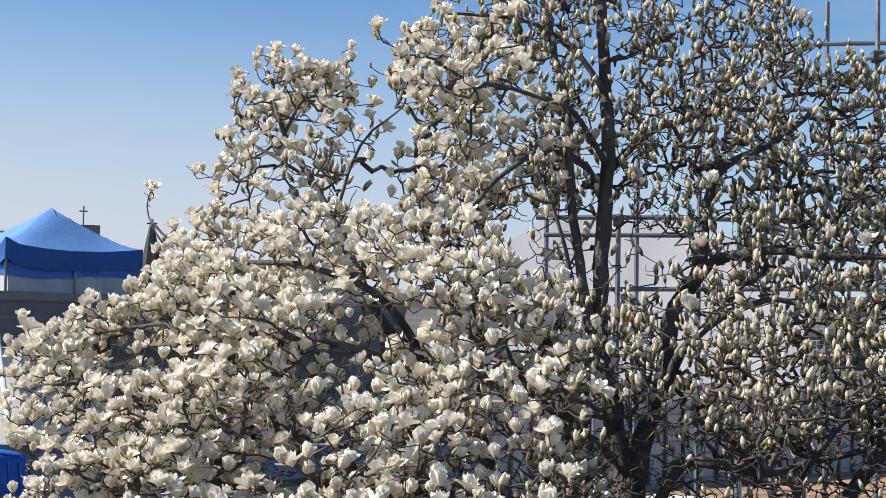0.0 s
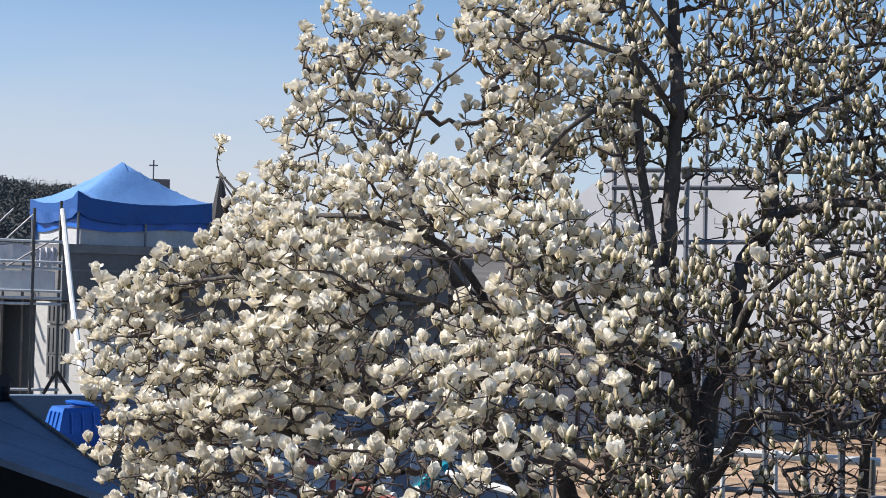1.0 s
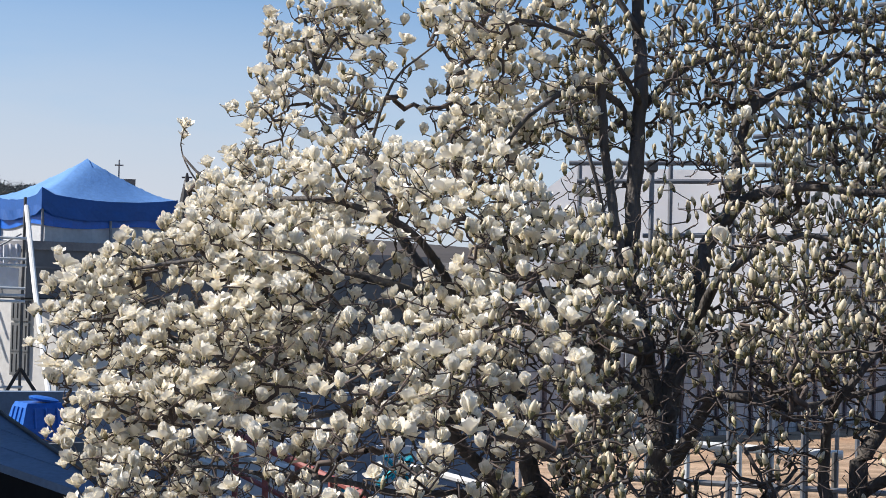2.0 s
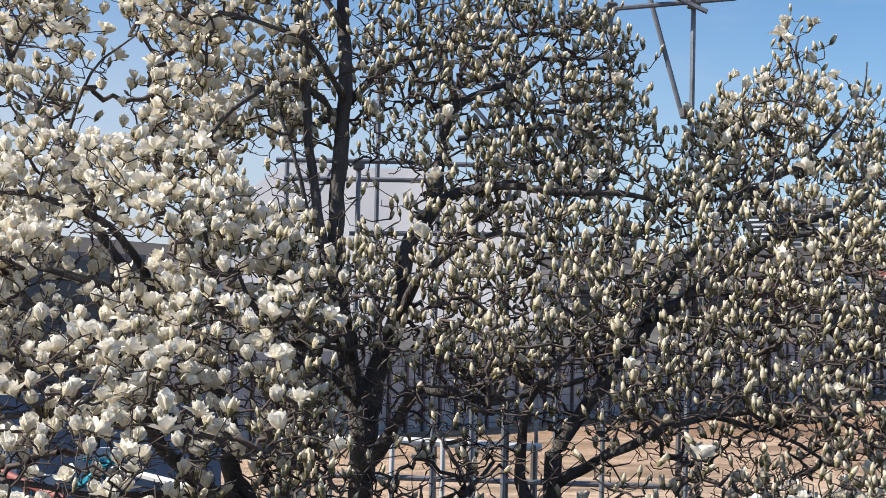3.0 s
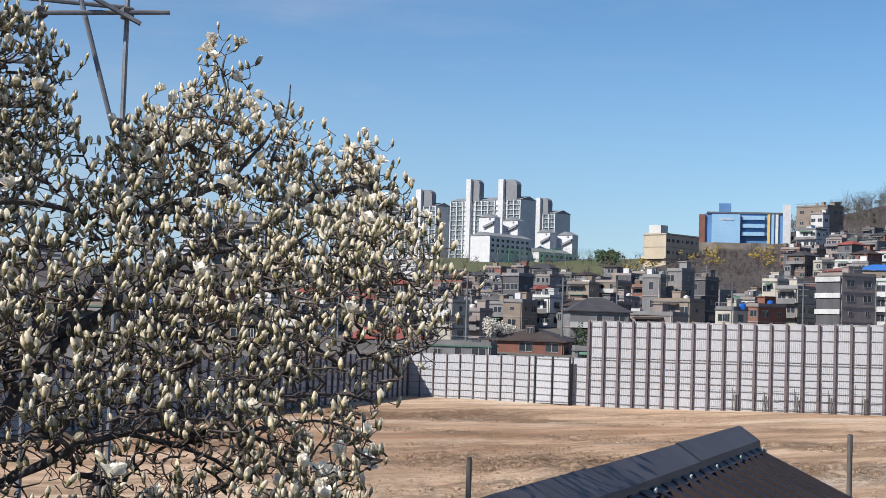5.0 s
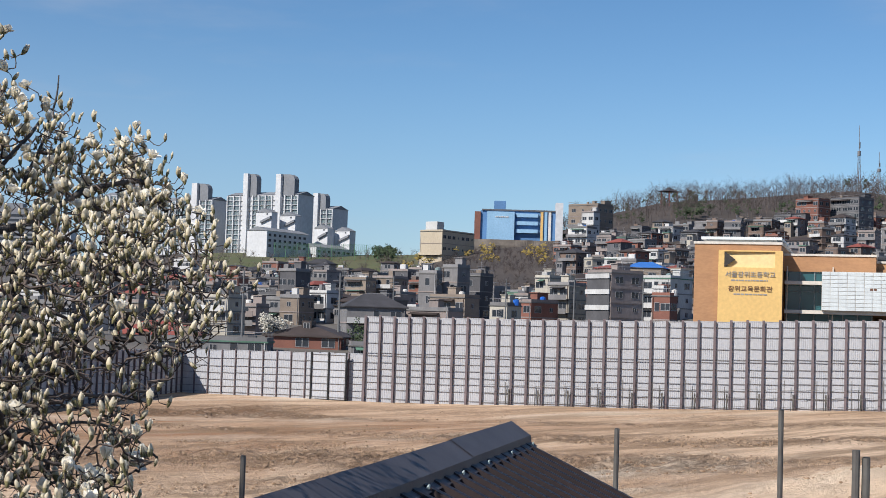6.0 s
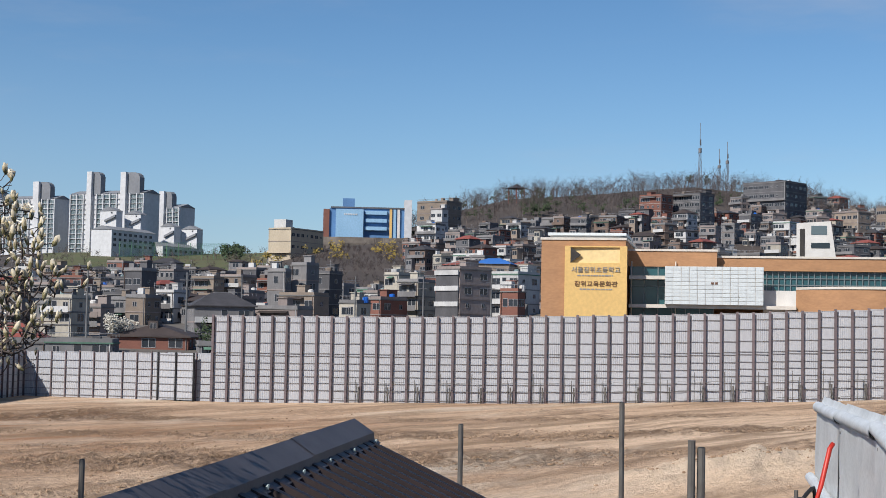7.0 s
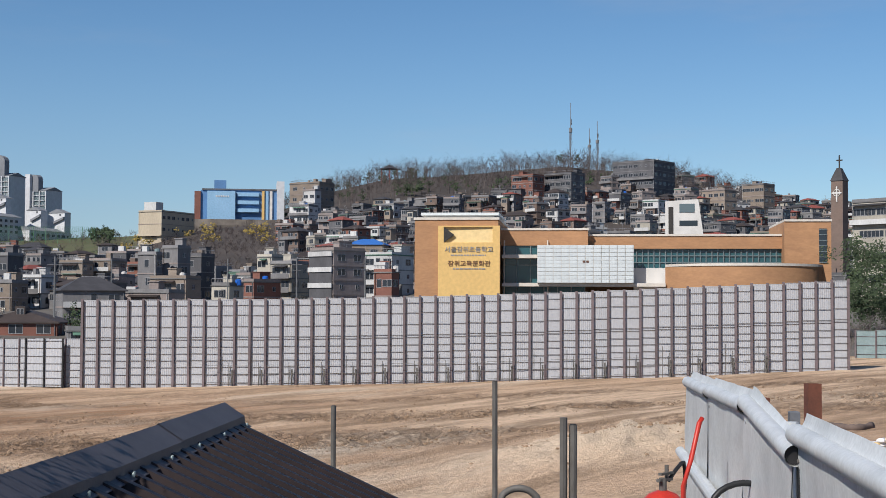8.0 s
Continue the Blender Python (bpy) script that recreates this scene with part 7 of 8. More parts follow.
def limb(r0, r1, *ctrl):
    """One trunk or limb by bearing, elevation and distance of each bend, tapering from r0 to r1, with knots."""
    ctrl = [(az, el, d + back(az)) for az, el, d in ctrl]
    line = bend(ctrl)
    ends.append((line[-1], ctrl[-1][0], ctrl[-1][1]))
    n = len(line)
    radii = [(r0 + (r1 - r0) * (k / (n - 1)) ** 0.75) * (1 + 0.14 * noise.noise(line[k] * 7) + 0.10 * noise.noise(line[k] * 19)) for k in range(n)]
    part("limb" if r0 < 0.08 else "trunk", Geo().tube(line, radii, 10).mesh("limb", M_BARK, smooth=True), magnolia)
    if r0 > 0.029:
        stout.extend(ctrl)
    nodes.extend(p for p in line if p.z + ORG.z > up(-12, 7))


# the two stools and their leaders
limb(0.105, 0.024, (6.0, -28, 7.2), (5.8, -13, 7.1), (5.72, -6.6, 7.0), (5.35, -3.9, 7.05), (4.93, -1.8, 7.1), (4.55, 0.35, 7.2), (4.55, 2.5, 7.25), (4.59, 4.7, 7.3), (4.76, 6.9, 7.35), (4.67, 9.0, 7.4), (4.63, 11.1, 7.5), (4.3, 15.0, 7.6))
limb(0.034, 0.014, (5.12, -2.6, 7.05), (4.56, -0.1, 7.1), (4.02, 1.6, 7.15), (3.92, 2.4, 7.15), (3.66, 4.6, 7.2), (3.45, 6.7, 7.2), (3.15, 8.8, 7.25), (2.83, 10.9, 7.3), (2.3, 14.5, 7.4))
limb(0.013, 0.007, (3.94, 1.6, 7.0), (3.53, 2.6, 6.95), (3.18, 4.5, 6.9), (2.84, 5.5, 6.9), (2.4, 6.5, 6.9), (2.0, 7.3, 6.9))
limb(0.066, 0.012, (5.72, -7.0, 7.0), (5.98, -3.8, 7.1), (6.81, -1.4, 7.2), (7.05, 0.5, 7.3), (7.33, 2.05, 7.4), (8.04, 3.2, 7.5), (8.36, 4.85, 7.6), (8.63, 6.4, 7.7), (8.9, 7.3, 7.7), (9.93, 7.85, 7.8), (11.0, 8.3, 7.9), (12.4, 9.6, 8.0))
limb(0.034, 0.010, (7.63, 2.5, 7.4), (8.55, 3.7, 7.3), (9.57, 4.1, 7.2), (11.42, 4.3, 7.1), (13.48, 4.05, 7.1), (15.53, 3.9, 7.15), (16.94, 3.6, 7.25))
limb(0.032, 0.010, (6.81, -1.4, 7.1), (7.56, 0.5, 6.9), (8.78, 1.6, 6.8), (9.81, 2.15, 6.8), (11.04, 2.5, 6.9), (12.6, 2.3, 6.9))
limb(0.018, 0.007, (8.9, 7.3, 7.7), (8.4, 9.2, 7.8), (8.75, 10.2, 7.9), (9.5, 8.9, 7.9), (10.34, 8.3, 7.9), (11.39, 7.2, 7.9), (12.22, 7.0, 7.9))
limb(0.040, 0.012, (5.79, -6.6, 7.0), (6.83, -4.95, 6.7), (7.64, -3.8, 6.5), (8.46, -3.65, 6.4), (9.49, -3.9, 6.4), (10.52, -4.1, 6.4), (11.33, -3.9, 6.5), (12.15, -3.5, 6.6), (14.0, -3.0, 6.6))
limb(0.024, 0.008, (4.6, 6.0, 7.35), (3.97, 7.2, 7.3), (3.0, 7.6, 7.2), (1.96, 7.4, 7.1), (1.14, 6.7, 7.0), (0.33, 5.8, 7.0), (-0.29, 4.9, 7.0), (-1.14, 4.4, 7.0))
limb(0.017, 0.007, (4.7, 7.4, 7.3), (4.05, 8.3, 7.2), (3.22, 9.2, 7.2), (2.13, 9.6, 7.1), (0.86, 9.8, 7.1), (-0.5, 9.9, 7.1), (-1.8, 10.6, 7.1))
limb(0.024, 0.008, (4.83, 7.2, 7.4), (5.75, 8.4, 7.4), (6.78, 9.0, 7.4), (8.03, 9.3, 7.5), (9.07, 9.55, 7.5), (10.11, 9.45, 7.6), (11.34, 9.95, 7.7), (13.0, 10.0, 7.8))
limb(0.016, 0.007, (4.65, 10.0, 7.4), (3.4, 11.6, 7.4), (1.4, 12.4, 7.5), (-1.4, 12.4, 7.5))
limb(0.085, 0.013, (12.3, -30, 7.0), (12.6, -14, 6.95), (12.7, -6.9, 6.9), (13.05, -5.6, 6.9), (13.87, -4.4, 7.0), (14.72, -3.0, 7.1), (15.7, -1.5, 7.2), (16.53, -0.65, 7.3), (17.57, 0.05, 7.4), (18.6, 0.85, 7.5), (19.64, 1.5, 7.6), (20.87, 2.4, 7.7), (21.9, 3.05, 7.8), (22.93, 3.5, 7.9), (23.75, 3.8, 8.0), (25.4, 4.9, 8.1), (27.2, 5.2, 8.2))
limb(0.018, 0.007, (21.0, 2.4, 7.7), (21.79, 2.5, 7.7), (23.05, 2.75, 7.8), (24.11, 2.8, 7.9), (25.17, 2.7, 8.0), (26.02, 2.1, 8.1), (27.09, 1.5, 8.2), (28.35, 1.05, 8.3), (29.3, 0.2, 8.3))
limb(0.034, 0.009, (15.7, -1.5, 7.2), (16.77, 0.5, 7.3), (17.58, 1.6, 7.5), (18.4, 2.5, 7.7), (19.84, 3.85, 7.9), (20.67, 4.6, 8.0), (21.93, 5.25, 8.2), (22.75, 6.3, 8.3), (23.4, 7.2, 8.4))
limb(0.015, 0.006, (19.84, 3.85, 7.9), (20.7, 3.45, 7.9), (21.35, 3.0, 7.8), (22.2, 2.6, 7.8))
limb(0.014, 0.005, (20.67, 4.6, 8.0), (20.75, 6.2, 8.1), (21.44, 7.3, 8.2), (21.58, 8.4, 8.3), (21.39, 9.2, 8.3), (21.58, 9.9, 8.3))
limb(0.011, 0.004, (23.0, 5.0, 8.2), (23.3, 5.7, 8.3), (23.68, 7.2, 8.4), (23.87, 8.0, 8.4), (23.95, 8.9, 8.4))
limb(0.040, 0.014, (12.5, -10, 6.9), (11.67, -7.3, 6.8), (11.6, -6.5, 6.8), (11.69, -4.8, 6.7), (11.92, -3.8, 6.6), (12.37, -3.2, 6.5), (13.5, -1.4, 6.5))
limb(0.030, 0.007, (12.66, -7.2, 6.9), (14.33, -6.1, 6.7), (15.99, -5.3, 6.6), (17.45, -4.7, 6.6), (18.49, -4.45, 6.7), (20.15, -4.75, 6.8), (21.4, -5.1, 6.9), (22.6, -5.8, 7.0))
limb(0.015, 0.005, (18.2, -4.5, 6.7), (20.29, -4.2, 6.8), (21.76, -4.5, 6.9), (23.23, -4.2, 7.0), (25.31, -3.7, 7.2), (26.99, -4.1, 7.3), (28.0, -5.0, 7.4))
limb(0.020, 0.007, (16.53, -0.65, 7.3), (18.6, -0.9, 7.0), (20.6, -0.6, 7.0), (22.8, -1.0, 7.1), (25.0, -0.6, 7.3))
# the old spreading left side
limb(0.060, 0.009, (5.6, -10.5, 7.1), (3.4, -9.6, 7.0), (1.17, -7.6, 6.9), (1.03, -5.9, 6.9), (0.48, -4.05, 6.9), (-0.62, -2.0, 7.0), (-1.94, -0.85, 7.1), (-3.49, 0.7, 7.2), (-4.72, 2.65, 7.3), (-5.39, 4.2, 7.4), (-6.2, 5.6, 7.4), (-7.09, 6.9, 7.5), (-7.67, 8.15, 7.5), (-7.98, 9.6, 7.6))
limb(0.042, 0.012, (1.6, -8.6, 6.9), (-0.29, -7.8, 6.7), (-2.05, -5.9, 6.6), (-3.07, -3.6, 6.7), (-3.39, -1.9, 6.8), (-3.7, 0.3, 7.0), (-4.3, 2.0, 7.1))
limb(0.011, 0.005, (-6.4, 5.9, 7.4), (-7.74, 6.75, 7.4), (-8.72, 7.3, 7.4), (-9.29, 8.3, 7.5), (-9.0, 9.6, 7.5))
limb(0.010, 0.004, (-7.4, 7.7, 7.5), (-6.71, 8.9, 7.5), (-5.63, 9.2, 7.5), (-4.9, 9.7, 7.6))
limb(0.012, 0.004, (-5.5, 4.5, 7.4), (-4.95, 6.1, 7.4), (-4.5, 7.2, 7.4), (-3.65, 8.2, 7.4), (-3.1, 8.7, 7.4))
limb(0.024, 0.007, (-0.62, -2.0, 6.9), (-3.02, -1.0, 6.6), (-5.64, -0.2, 6.3), (-8.66, -0.05, 6.2), (-11.66, 0.3, 6.2), (-13.55, 0.0, 6.2), (-15.4, -0.6, 6.2))
limb(0.022, 0.006, (-2.05, -5.9, 6.6), (-5.1, -4.9, 6.2), (-7.72, -3.3, 6.0), (-10.54, -2.05, 6.0), (-13.5, -1.9, 6.0), (-16.2, -2.1, 6.1))
limb(0.020, 0.006, (-2.05, -6.1, 6.5), (-5.52, -5.35, 6.0), (-8.52, -5.8, 5.8), (-11.52, -5.0, 5.8), (-14.06, -4.6, 5.8), (-15.8, -5.6, 5.9))
limb(0.022, 0.006, (-1.94, -0.85, 7.0), (-3.95, 1.8, 6.8), (-6.56, 2.6, 6.6), (-9.15, 2.75, 6.6), (-11.31, 3.3, 6.6), (-12.5, 4.3, 6.6))
limb(0.018, 0.007, (0.04, -2.9, 6.8), (0.41, -0.8, 6.5), (-0.03, 0.8, 6.4), (-0.71, 2.1, 6.4))
limb(0.026, 0.008, (5.35, -3.9, 7.0), (3.86, -2.8, 6.5), (1.96, -1.4, 6.2), (1.09, 0.2, 6.2))
limb(0.022, 0.006, (0.5, -8.2, 6.8), (-3.5, -8.4, 6.3), (-8.0, -7.8, 6.0), (-12.5, -7.4, 6.0))
limb(0.030, 0.008, (5.6, -8.0, 7.0), (7.6, -7.9, 6.5), (9.6, -7.2, 6.3), (10.6, -6.2, 6.3))

# outline of the crown by bearing: upper and lower elevation
TOP = [(-17.7, -0.9), (-16.9, -0.1), (-15.7, 0.4), (-14.1, 1.2), (-12.8, 2.0), (-12.2, 3.7), (-10.9, 4.5), (-10.4, 6.3), (-9.7, 7.6), (-9.5, 9.1), (-9.1, 10.4), (-7, 10.6), (-5.5, 10.5), (-4.6, 9.8), (-4.3, 8.5), (-3.7, 8.7), (-3.6, 10.4), (-3.2, 12.2), (-2, 15.0),
       (0, 16), (10, 16), (13, 12.1), (14.7, 11.3), (15.8, 10.2), (16.3, 8.2), (16.5, 6.7), (16.9, 6.7), (17.6, 7.2), (18.7, 8.2), (19.9, 8.7), (20.4, 9.8), (21.6, 10.3), (22.3, 9.2), (22.9, 8.1), (23.1, 7.2), (23.4, 7.2), (23.6, 8.2), (24.1, 8.9)]
TOP += [(25.1, 7.9), (25.3, 7.2), (26.7, 7.4), (27.2, 6.3), (28, 5.9), (29.0, 5.6), (29.2, 4.2), (30.2, 2.7), (30.9, 2.0)]
T_AZ, T_EL = [t[0] for t in TOP], [t[1] for t in TOP]
LOW_EL = ([-17.8, -17.5, -16.9, -16.3, -15.4, 12, 20, 24, 26.5, 27.6, 27.9, 28.7, 29.5, 30.3, 30.8], [-0.9, -2.6, -5, -6.6, -10, -10, -9.5, -8.8, -8.2, -7.6, -2.8, -2.6, -1.4, -1.2, 1.4])


def thick(az, el):
    """How thickly the crown is set: open in the upper left lobe, before the leaders and low in the middle."""
    q = 1.0
    if -8.3 < az < -2.8 and 4.6 < el < 8.6:
        q *= 0.34
    if -4.7 < az < -2.3 and 5.0 < el < 9.4:
        q *= 0.12
    if 0.6 < az < 7.4 and 2.2 < el < 5.6:
        q *= 0.16
    if 3.9 < az < 5.3 and el > 1:
        q *= 0.35
    if 6.6 < az < 12 and el < -4.4:
        q *= 0.3
    if 12 <= az < 19 and el < -4.6:
        q *= 0.35
    if -11 < az < -4 and el < -5.4:
        q *= 0.42
    if -6.6 < az < -0.9 and -2.9 < el < -0.6:
        q *= 0.55
    if -9 < az < 2.2 and el < -3.4:
        q *= 0.72
    if 3 < az < 13 and el > 5.4:
        q *= 0.75
    if az > 16.5 and el > 3:
        q *= 1.5
    if az > 19 and -6.2 < el < -5:
        q *= 0.6
    if az > 25.5 and -2 <= el < 1.5:
        q *= 0.6
    if az > 26.6 and -4 < el < -2:
        q *= 0.35
    return q


def middle(az, el):
    """Distance of the crown's middle: the left bank and the low boughs hang nearer."""
    t = min(1.0, max(0.0, (el - 1.0) / 5.0))
    t = t * t * (3 - 2 * t)
    low = min(1.0, max(0.0, (-1.0 - el) / 6))
    near, high = 6.2 + 0.03 * max(0, az) - 0.6 * low, 7.4 + 0.05 * max(0, az - 8)
    return near + (high - near) * t + back(az)


def in_bloom(az, el):
    """Share of open flowers among the tips."""
    if az < -3:
        return 0.92 if el < 4.6 else 0.85 if az < -8.6 or el > 9 else 0.5
    if az < 1.5 and el > 6.5:
        return 0.75
    if az > 18:
        return 0.16 if el > 3.5 else 0.14 if el < -4.5 else 0.02
    if az > 7:
        return 0.015
    return 0.9 / (1 + math.exp((az - 2.4 + 0.35 * max(0, el - 2.5) + 0.3 * max(0, -2 - el)) / 1.2))


def inside(az, el, m=0.25):
    hi = min(np.interp(az - m, T_AZ, T_EL), np.interp(az, T_AZ, T_EL), np.interp(az + m, T_AZ, T_EL)) - (0.42 if az < 16 else 0.26)
    return max(np.interp(az, *LOW_EL), np.interp(az - m, *LOW_EL), np.interp(az + m, *LOW_EL)) + 0.2 < el < hi, hi


def clusters(count, a0, a1, need):
    """Places of flower clusters in the crown, kept apart from one another."""
    out = []
    tries = 0
    while len(out) < count and tries < 200000:
        tries += 1
        az, el = TR.uniform(a0, a1), TR.uniform(-10, 15.8)
        ok, hi = inside(az, el)
        if not ok:
            continue
        m = middle(az, el)
        if TR.random() > thick(az, el) * min(1.0, (m / 8.2) ** 2):
            continue
        edge = min(1.0, (hi - el) / 2.5)
        d = m + TR.triangular(-0.95, 1.2, 0.1) * (0.35 + 0.65 * edge)
        k = np.argmin((SA_ - az) ** 2 + (SE_ - el) ** 2)
        if d < SD_[k] + 0.1 and math.hypot(SA_[k] - az, SE_[k] - el) < (0.75 if el < -1.5 and az > 0 else 0.45) and TR.random() < (0.92 if el < -1.5 and az > 0 else 0.7):
            continue
        c = tp(az, el, d)
        if noise.noise(c * 1.9) + 0.6 * noise.noise(c * 4.1) < (TR.uniform(-0.16, 0.17) if az < 3 else TR.uniform(-0.7, -0.05)):
            continue
        if any((c - o[3]).length_squared < need * need for o in out[-260:]):
            continue
        out.append((az, el, d, c))
    return out


# the stout limbs stay mostly clear in front
SA_, SE_, SD_ = (np.concatenate([np.linspace(p[k], q[k], 6) for p, q in zip(stout, stout[1:]) if abs(p[0] - q[0]) < 4 and abs(p[1] - q[1]) < 4]) for k in range(3))
heads = clusters(1130, -16.8, 3.6, 0.095) + clusters(2700, 2.2, 31, 0.065)
for end, az, el in ends:
    if inside(az, el - 0.6)[0]:
        heads.append((az, el, 7.0, end + Vector((0, 0, 0.07))))
        for _ in range(3 if az > 19 else 1):
            heads.append((az, el, 7.0, end + Vector((TR.gauss(0, 0.09), TR.gauss(0, 0.09), TR.gauss(-0.04, 0.09)))))
# a lone sprig at the top of the left bank
limb(0.005, 0.003, (-11.9, 3.4, 6.6), (-12.4, 4.1, 6.6), (-12.6, 4.7, 6.6), (-12.5, 5.2, 6.6))
heads += [(-12.4, 5.1, 6.6, tp(-12.4, 5.2, 6.6 + back(-12.4)))]
tips = []
for az, el, d, c in heads:
    lush = in_bloom(az, el)
    n = TR.choice((2, 3, 3, 4, 5, 6)) if lush > 0.4 else TR.choice((1, 2, 2, 3, 3, 4))
    r = 0.07 if lush > 0.4 else 0.055
    for _ in range(n):
        tips.append((az, el, TR.random() < lush, c + Vector((TR.gauss(0, r), TR.gauss(0, r), TR.gauss(0, 0.05)))))
FULL = len(tips)
# bare twigs between the clusters
while len(tips) < FULL + 6000:
    az, el = TR.choice((TR.uniform(-16.5, 29.5), TR.uniform(3, 29), TR.uniform(-14, 3))), TR.choice((TR.uniform(-10, 12), TR.uniform(-9, -1)))
    if inside(az, el)[0] and TR.random() < (0.08 if el > 5 else 0.4) + 0.5 * thick(az, el):
        tips.append((az, el, False, tp(az, el, middle(az, el) + TR.uniform(-0.7, 1.0))))

# wood grows out to the clusters first, then to every tip: each joins the nearest wood, the closest first
W = np.zeros((160000, 3))
cnt = len(nodes)
W[:cnt] = np.array([tuple(p) for p in nodes])
parent, paths, load = {}, [], {}


def grow(p, crook):
    """A crooked twig from the nearest wood to p, turning up at its end."""
    global cnt
    diff = W[:cnt] - np.array(p)
    j = int(np.argmin(np.sqrt((diff ** 2).sum(1)) + 0.45 * np.maximum(0, diff[:, 2])))
    a = Vector(W[j])
    v = p - a
    n = max(2, int(v.length / 0.042) + 1)
    side = Vector((TR.gauss(0, 1), TR.gauss(0, 1), TR.gauss(0, 0.7) - 0.5)) * 0.16 * v.length
    line, ids = [a], [j]
    for k in range(1, n + 1):
        t = k / n
        q = a + v * t + side * math.sin(math.pi * t)
        if k < n:
            q += Vector((TR.gauss(0, 1), TR.gauss(0, 1), TR.gauss(0, 0.8))) * crook
        line.append(q)
        W[cnt] = q
        parent[cnt] = ids[-1]
        ids.append(cnt)
        cnt += 1
    paths.append((line, ids))
    return line


def nearest_first(points):
    base = W[:cnt].copy()
    return np.argsort([np.min(((base - np.array(p)) ** 2).sum(1)) for p in points])


for i in nearest_first([h[3] for h in heads]):
    grow(heads[i][3] - Vector((0, 0, 0.07)), 0.017)
bl_list, bud_list = [], []
for i in nearest_first([t[3] for t in tips]):
    az, el, flowers, p = tips[i]
    line = grow(p, 0.011)
    if i < FULL:
        way = (line[-1] - line[-2]).normalized()
        (bl_list if flowers else bud_list).append((p, (way * 0.4 + Vector((TR.gauss(0, 0.3), TR.gauss(0, 0.3), 1.0))).normalized()))
for line, ids in paths:
    k = ids[-1]
    while k in parent:
        load[k] = load.get(k, 0) + 1
        k = parent[k]
g = Geo()
for line, ids in paths:
    rad = [min(0.013, 0.0021 * max(1, load.get(q, 1)) ** 0.36) * TR.uniform(0.85, 1.2) for q in ids[1:]]
    g.tube(line, [rad[0]] + rad, 4, 0, False)
tw = part("twigs", g.mesh("twigs", M_TWIG, smooth=True), magnolia, "fine knotty dark twigs")
tw["kind"] = "stuff"


def petal(length, width, cup, lean, spin, nu=5, nv=4):
    """One spoon-shaped petal with a round end, rising from the flower's foot and leaning out by lean degrees."""
    vs, al = [], []
    rs, zs = [0.0], [0.0]
    for k in range(20):
        q = (k + 0.5) / 20
        ang = radians(lean) * (0.5 + 0.7 * math.sin(q * 2.2)) - radians(cup) * q * q
        rs.append(rs[-1] + length / 20 * math.sin(ang))
        zs.append(zs[-1] + length / 20 * math.cos(ang))
    for i in range(nu):
        u = (i / (nu - 1)) ** 0.85
        wd = width * float(np.interp(u, [0, 0.2, 0.45, 0.7, 0.88, 1.0], [0.34, 0.74, 1.0, 1.07, 0.98, 0.66]))
        for j in range(nv):
            s = j / (nv - 1) * 2 - 1
            t = u * (1 - 0.20 * s * s * u * u)
            ang = radians(lean) * (0.5 + 0.7 * math.sin(t * 2.2)) - radians(cup) * t * t
            r, z = float(np.interp(t * 20, range(21), rs)), float(np.interp(t * 20, range(21), zs))
            hollow = wd * 0.30 * s * s * (1 - 0.55 * u * u)
            x, y, zz = r + 0.004 - hollow * math.cos(ang), s * wd / 2, z + hollow * math.sin(ang) + 0.003 * math.sin(s * 4 + spin * 3) * t
            ca, sa = math.cos(spin), math.sin(spin)
            vs.append((x * ca - y * sa, x * sa + y * ca, zz))
            al.append(t ** 0.7)
    fs = [(i * nv + j, i * nv + j + 1, (i + 1) * nv + j + 1, (i + 1) * nv + j) for i in range(nu - 1) for j in range(nv - 1)]
    return vs, fs, al


def foot_of(vs, al, fs, mi, rings, sides):
    """The hairy scale and stalk below a flower."""
    o = len(vs)
    for z, r in rings:
        for k in range(sides):
            vs.append((r * math.cos(k * 2 * math.pi / sides), r * math.sin(k * 2 * math.pi / sides), z))
            al.append(0)
    for r_ in range(len(rings) - 1):
        for k in range(sides):
            fs.append((o + r_ * sides + k, o + r_ * sides + (k + 1) % sides, o + (r_ + 1) * sides + (k + 1) % sides, o + (r_ + 1) * sides + k))
            mi.append(1)


def flower(seed, *whorls):
    """An open flower of three whorls (count, length, width, inward curl, lean)."""
    R_ = random.Random(seed)
    vs, fs, al, mi = [], [], [], []
    for w_, (count, length, width, cup, lean) in enumerate(whorls):
        for k in range(count):
            v, f_, a = petal(length * R_.uniform(0.9, 1.07), width * R_.uniform(0.9, 1.1), cup + 14 + R_.uniform(-10, 10), lean + R_.uniform(-7, 7), 0.5 + w_ * 1.05 + k * 2 * math.pi / count + R_.uniform(-0.2, 0.2), 5 if w_ else 4, 4 if w_ else 3)
            o = len(vs)
            vs += v
            fs += [tuple(o + q for q in x) for x in f_]
            al += a
            mi += [0] * len(f_)
    foot_of(vs, al, fs, mi, ((-0.012, 0.0035), (-0.002, 0.008), (0.009, 0.0085), (0.016, 0.004)), 6)
    me = mesh("blossom", vs, fs, M_PETAL, M_SCALE, idx=mi, smooth=True)
    me.attributes.new("along", "FLOAT", "POINT").data.foreach_set("value", al)
    return me, np.array(vs), fs, al, mi


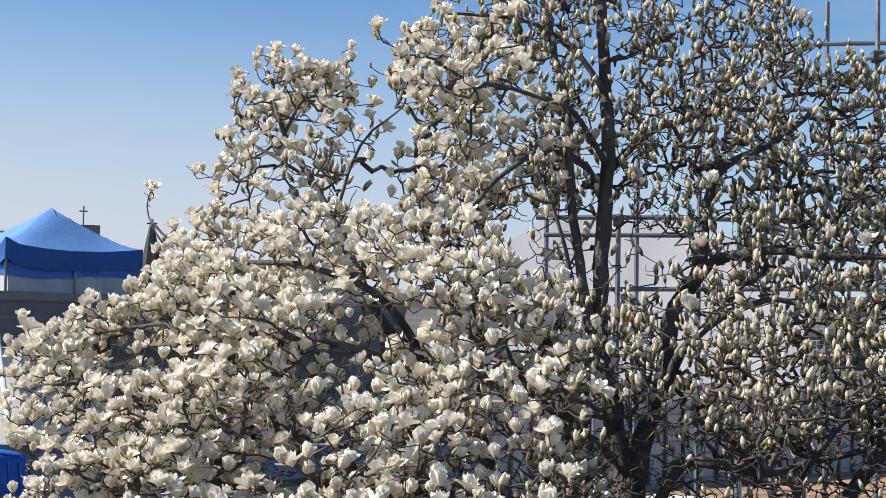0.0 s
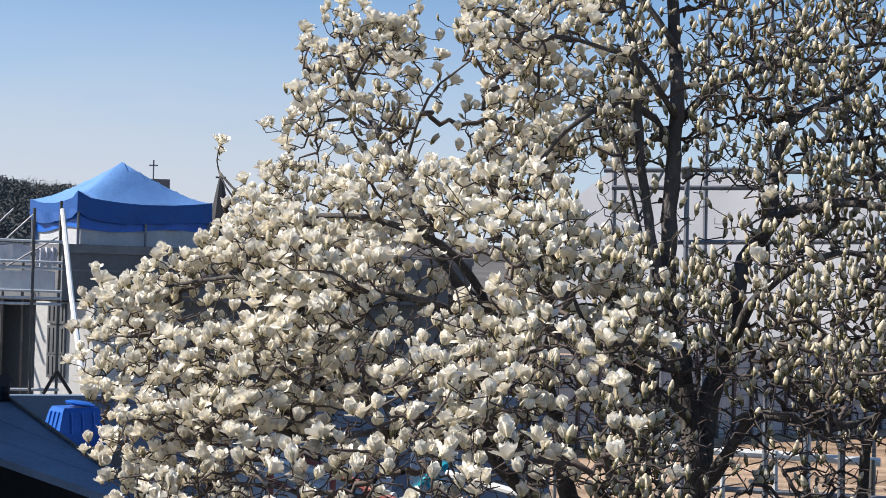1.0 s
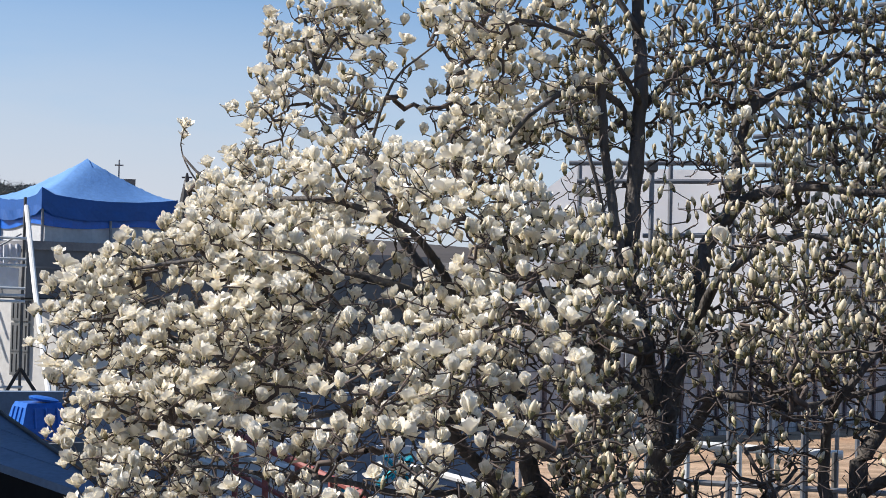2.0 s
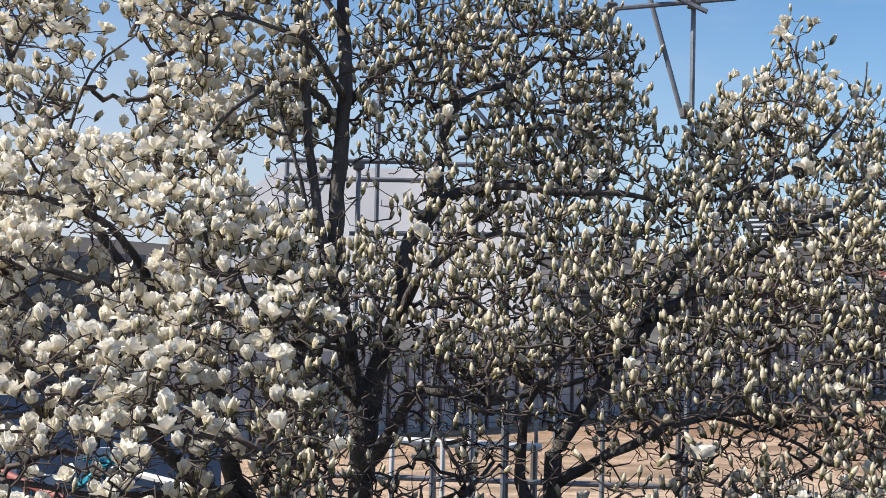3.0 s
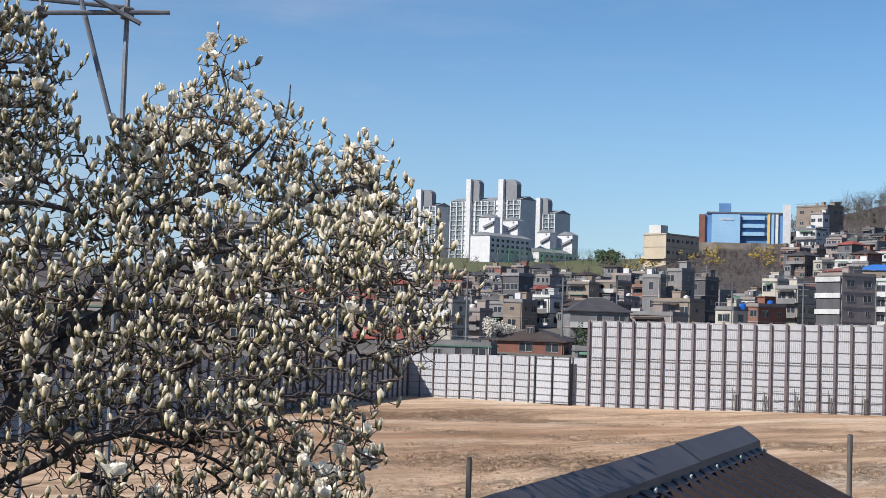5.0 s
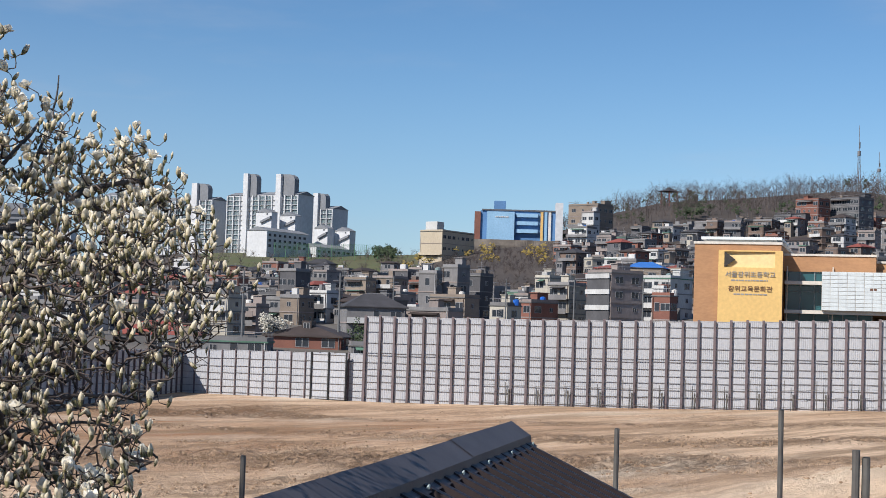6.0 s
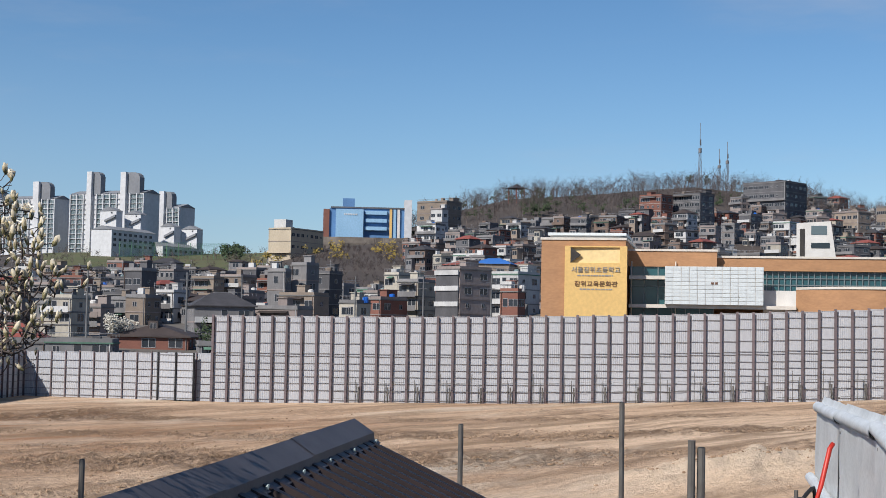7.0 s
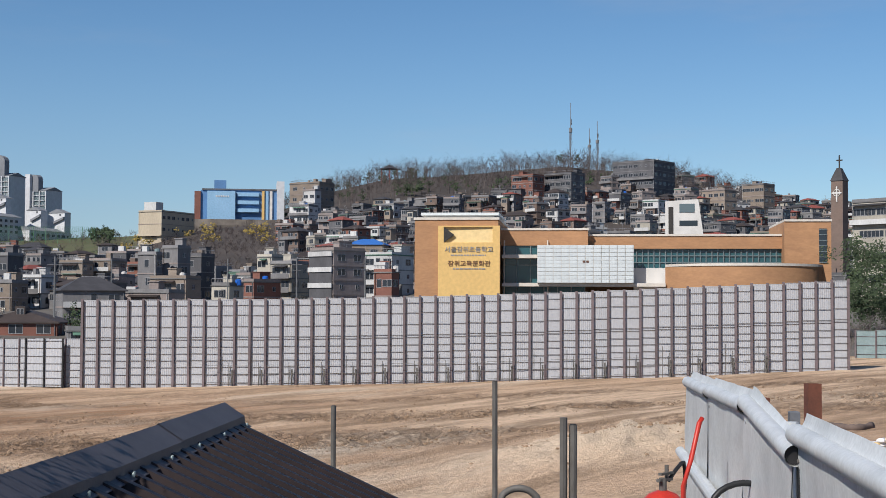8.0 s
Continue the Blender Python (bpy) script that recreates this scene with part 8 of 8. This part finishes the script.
def bud_flower(seed, length, fat, scale_len, split):
    """A closed bud: overlapping petals wound round a pointed body, one of them loose, in a hairy scale."""
    R_ = random.Random(seed)
    rings = [(0.0, 0.45), (0.2, 0.84), (0.45, 1.0), (0.72, 0.80), (0.92, 0.40), (1.0, 0.10)]
    vs, al, fs, mi = [], [], [], []
    lean = R_.uniform(-0.12, 0.12)
    for t, q in rings:
        for k in range(5):
            a = k * 2 * math.pi / 5 + t * 1.1
            r = fat * q * (1.0 if k % 2 else 0.86)
            vs.append((r * math.cos(a) + lean * t * t * length, r * math.sin(a), t * length))
            al.append(t)
    for r_ in range(5):
        for k in range(5):
            fs.append((r_ * 5 + k, r_ * 5 + (k + 1) % 5, r_ * 5 + 5 + (k + 1) % 5, r_ * 5 + 5 + k))
            mi.append(0)
    for k in range(split):
        v, f_, a = petal(length * 0.97, fat * 2.0, 22, R_.uniform(14, 26), R_.uniform(0, 6.28), 5, 3)
        o = len(vs)
        vs += v
        al += a
        fs += [tuple(o + q for q in x) for x in f_]
        mi += [0] * len(f_)
    foot_of(vs, al, fs, mi, ((-0.014, 0.0035), (0.0, fat * 0.66), (scale_len, fat * 0.90)), 5)
    me = mesh("bud", vs, fs, M_BUD, M_SCALE, idx=mi, smooth=True)
    me.attributes.new("along", "FLOAT", "POINT").data.foreach_set("value", al)
    return me, np.array(vs), fs, al, mi


BLOOMS = [flower(1, (3, 0.078, 0.062, 40, 14), (3, 0.084, 0.068, 46, 27), (3, 0.086, 0.068, 40, 42)),
          flower(2, (3, 0.080, 0.062, 40, 18), (3, 0.086, 0.070, 46, 34), (3, 0.090, 0.068, 30, 56)),
          flower(3, (3, 0.076, 0.060, 36, 10), (3, 0.082, 0.066, 40, 19), (3, 0.084, 0.066, 44, 29)),
          flower(4, (3, 0.074, 0.058, 30, 8), (3, 0.080, 0.064, 36, 15), (3, 0.082, 0.062, 40, 22)),
          flower(5, (3, 0.080, 0.062, 36, 24), (3, 0.088, 0.068, 34, 46), (3, 0.092, 0.066, 16, 70))]
BUDS = [bud_flower(11, 0.066, 0.0165, 0.022, 0), bud_flower(12, 0.060, 0.0145, 0.026, 0), bud_flower(13, 0.070, 0.018, 0.020, 1), bud_flower(14, 0.074, 0.0195, 0.018, 1), bud_flower(15, 0.056, 0.0135, 0.030, 0)]


def scatter(name, kinds, places, size, label):
    """The nearest 300 as parts of their own, the rest as one joined mesh."""
    places = sorted(places, key=lambda q: (q[0] + ORG).xy.length)
    V, F, A_, MI, o = [], [], [], [], 0
    for k, (p, u) in enumerate(places):
        me, vs, fs, al, mi = kinds[TR.randrange(len(kinds))]
        m = Matrix.Translation(p) @ u.to_track_quat("Z", "Y").to_matrix().to_4x4() @ Matrix.Rotation(TR.uniform(0, 6.283), 4, "Z") @ Matrix.Scale(TR.uniform(*size), 4)
        if k < 300:
            part(name, me, magnolia, m=m)
            continue
        mm = np.array(m)
        V.append(vs @ mm[:3, :3].T + mm[:3, 3])
        F += [tuple(o + q for q in x) for x in fs]
        A_ += al
        MI += mi
        o += len(vs)
    if V:
        me = mesh(name + "s", np.concatenate(V).tolist(), F, kinds[0][0].materials[0], M_SCALE, idx=MI, smooth=True)
        me.attributes.new("along", "FLOAT", "POINT").data.foreach_set("value", A_)
        part(name + "s", me, magnolia, label)["kind"] = "stuff"


scatter("blossom", BLOOMS, bl_list, (0.56, 0.84), "white magnolia blossoms")
scatter("bud", BUDS, bud_list, (0.56, 0.88), "cream and green tinged buds")
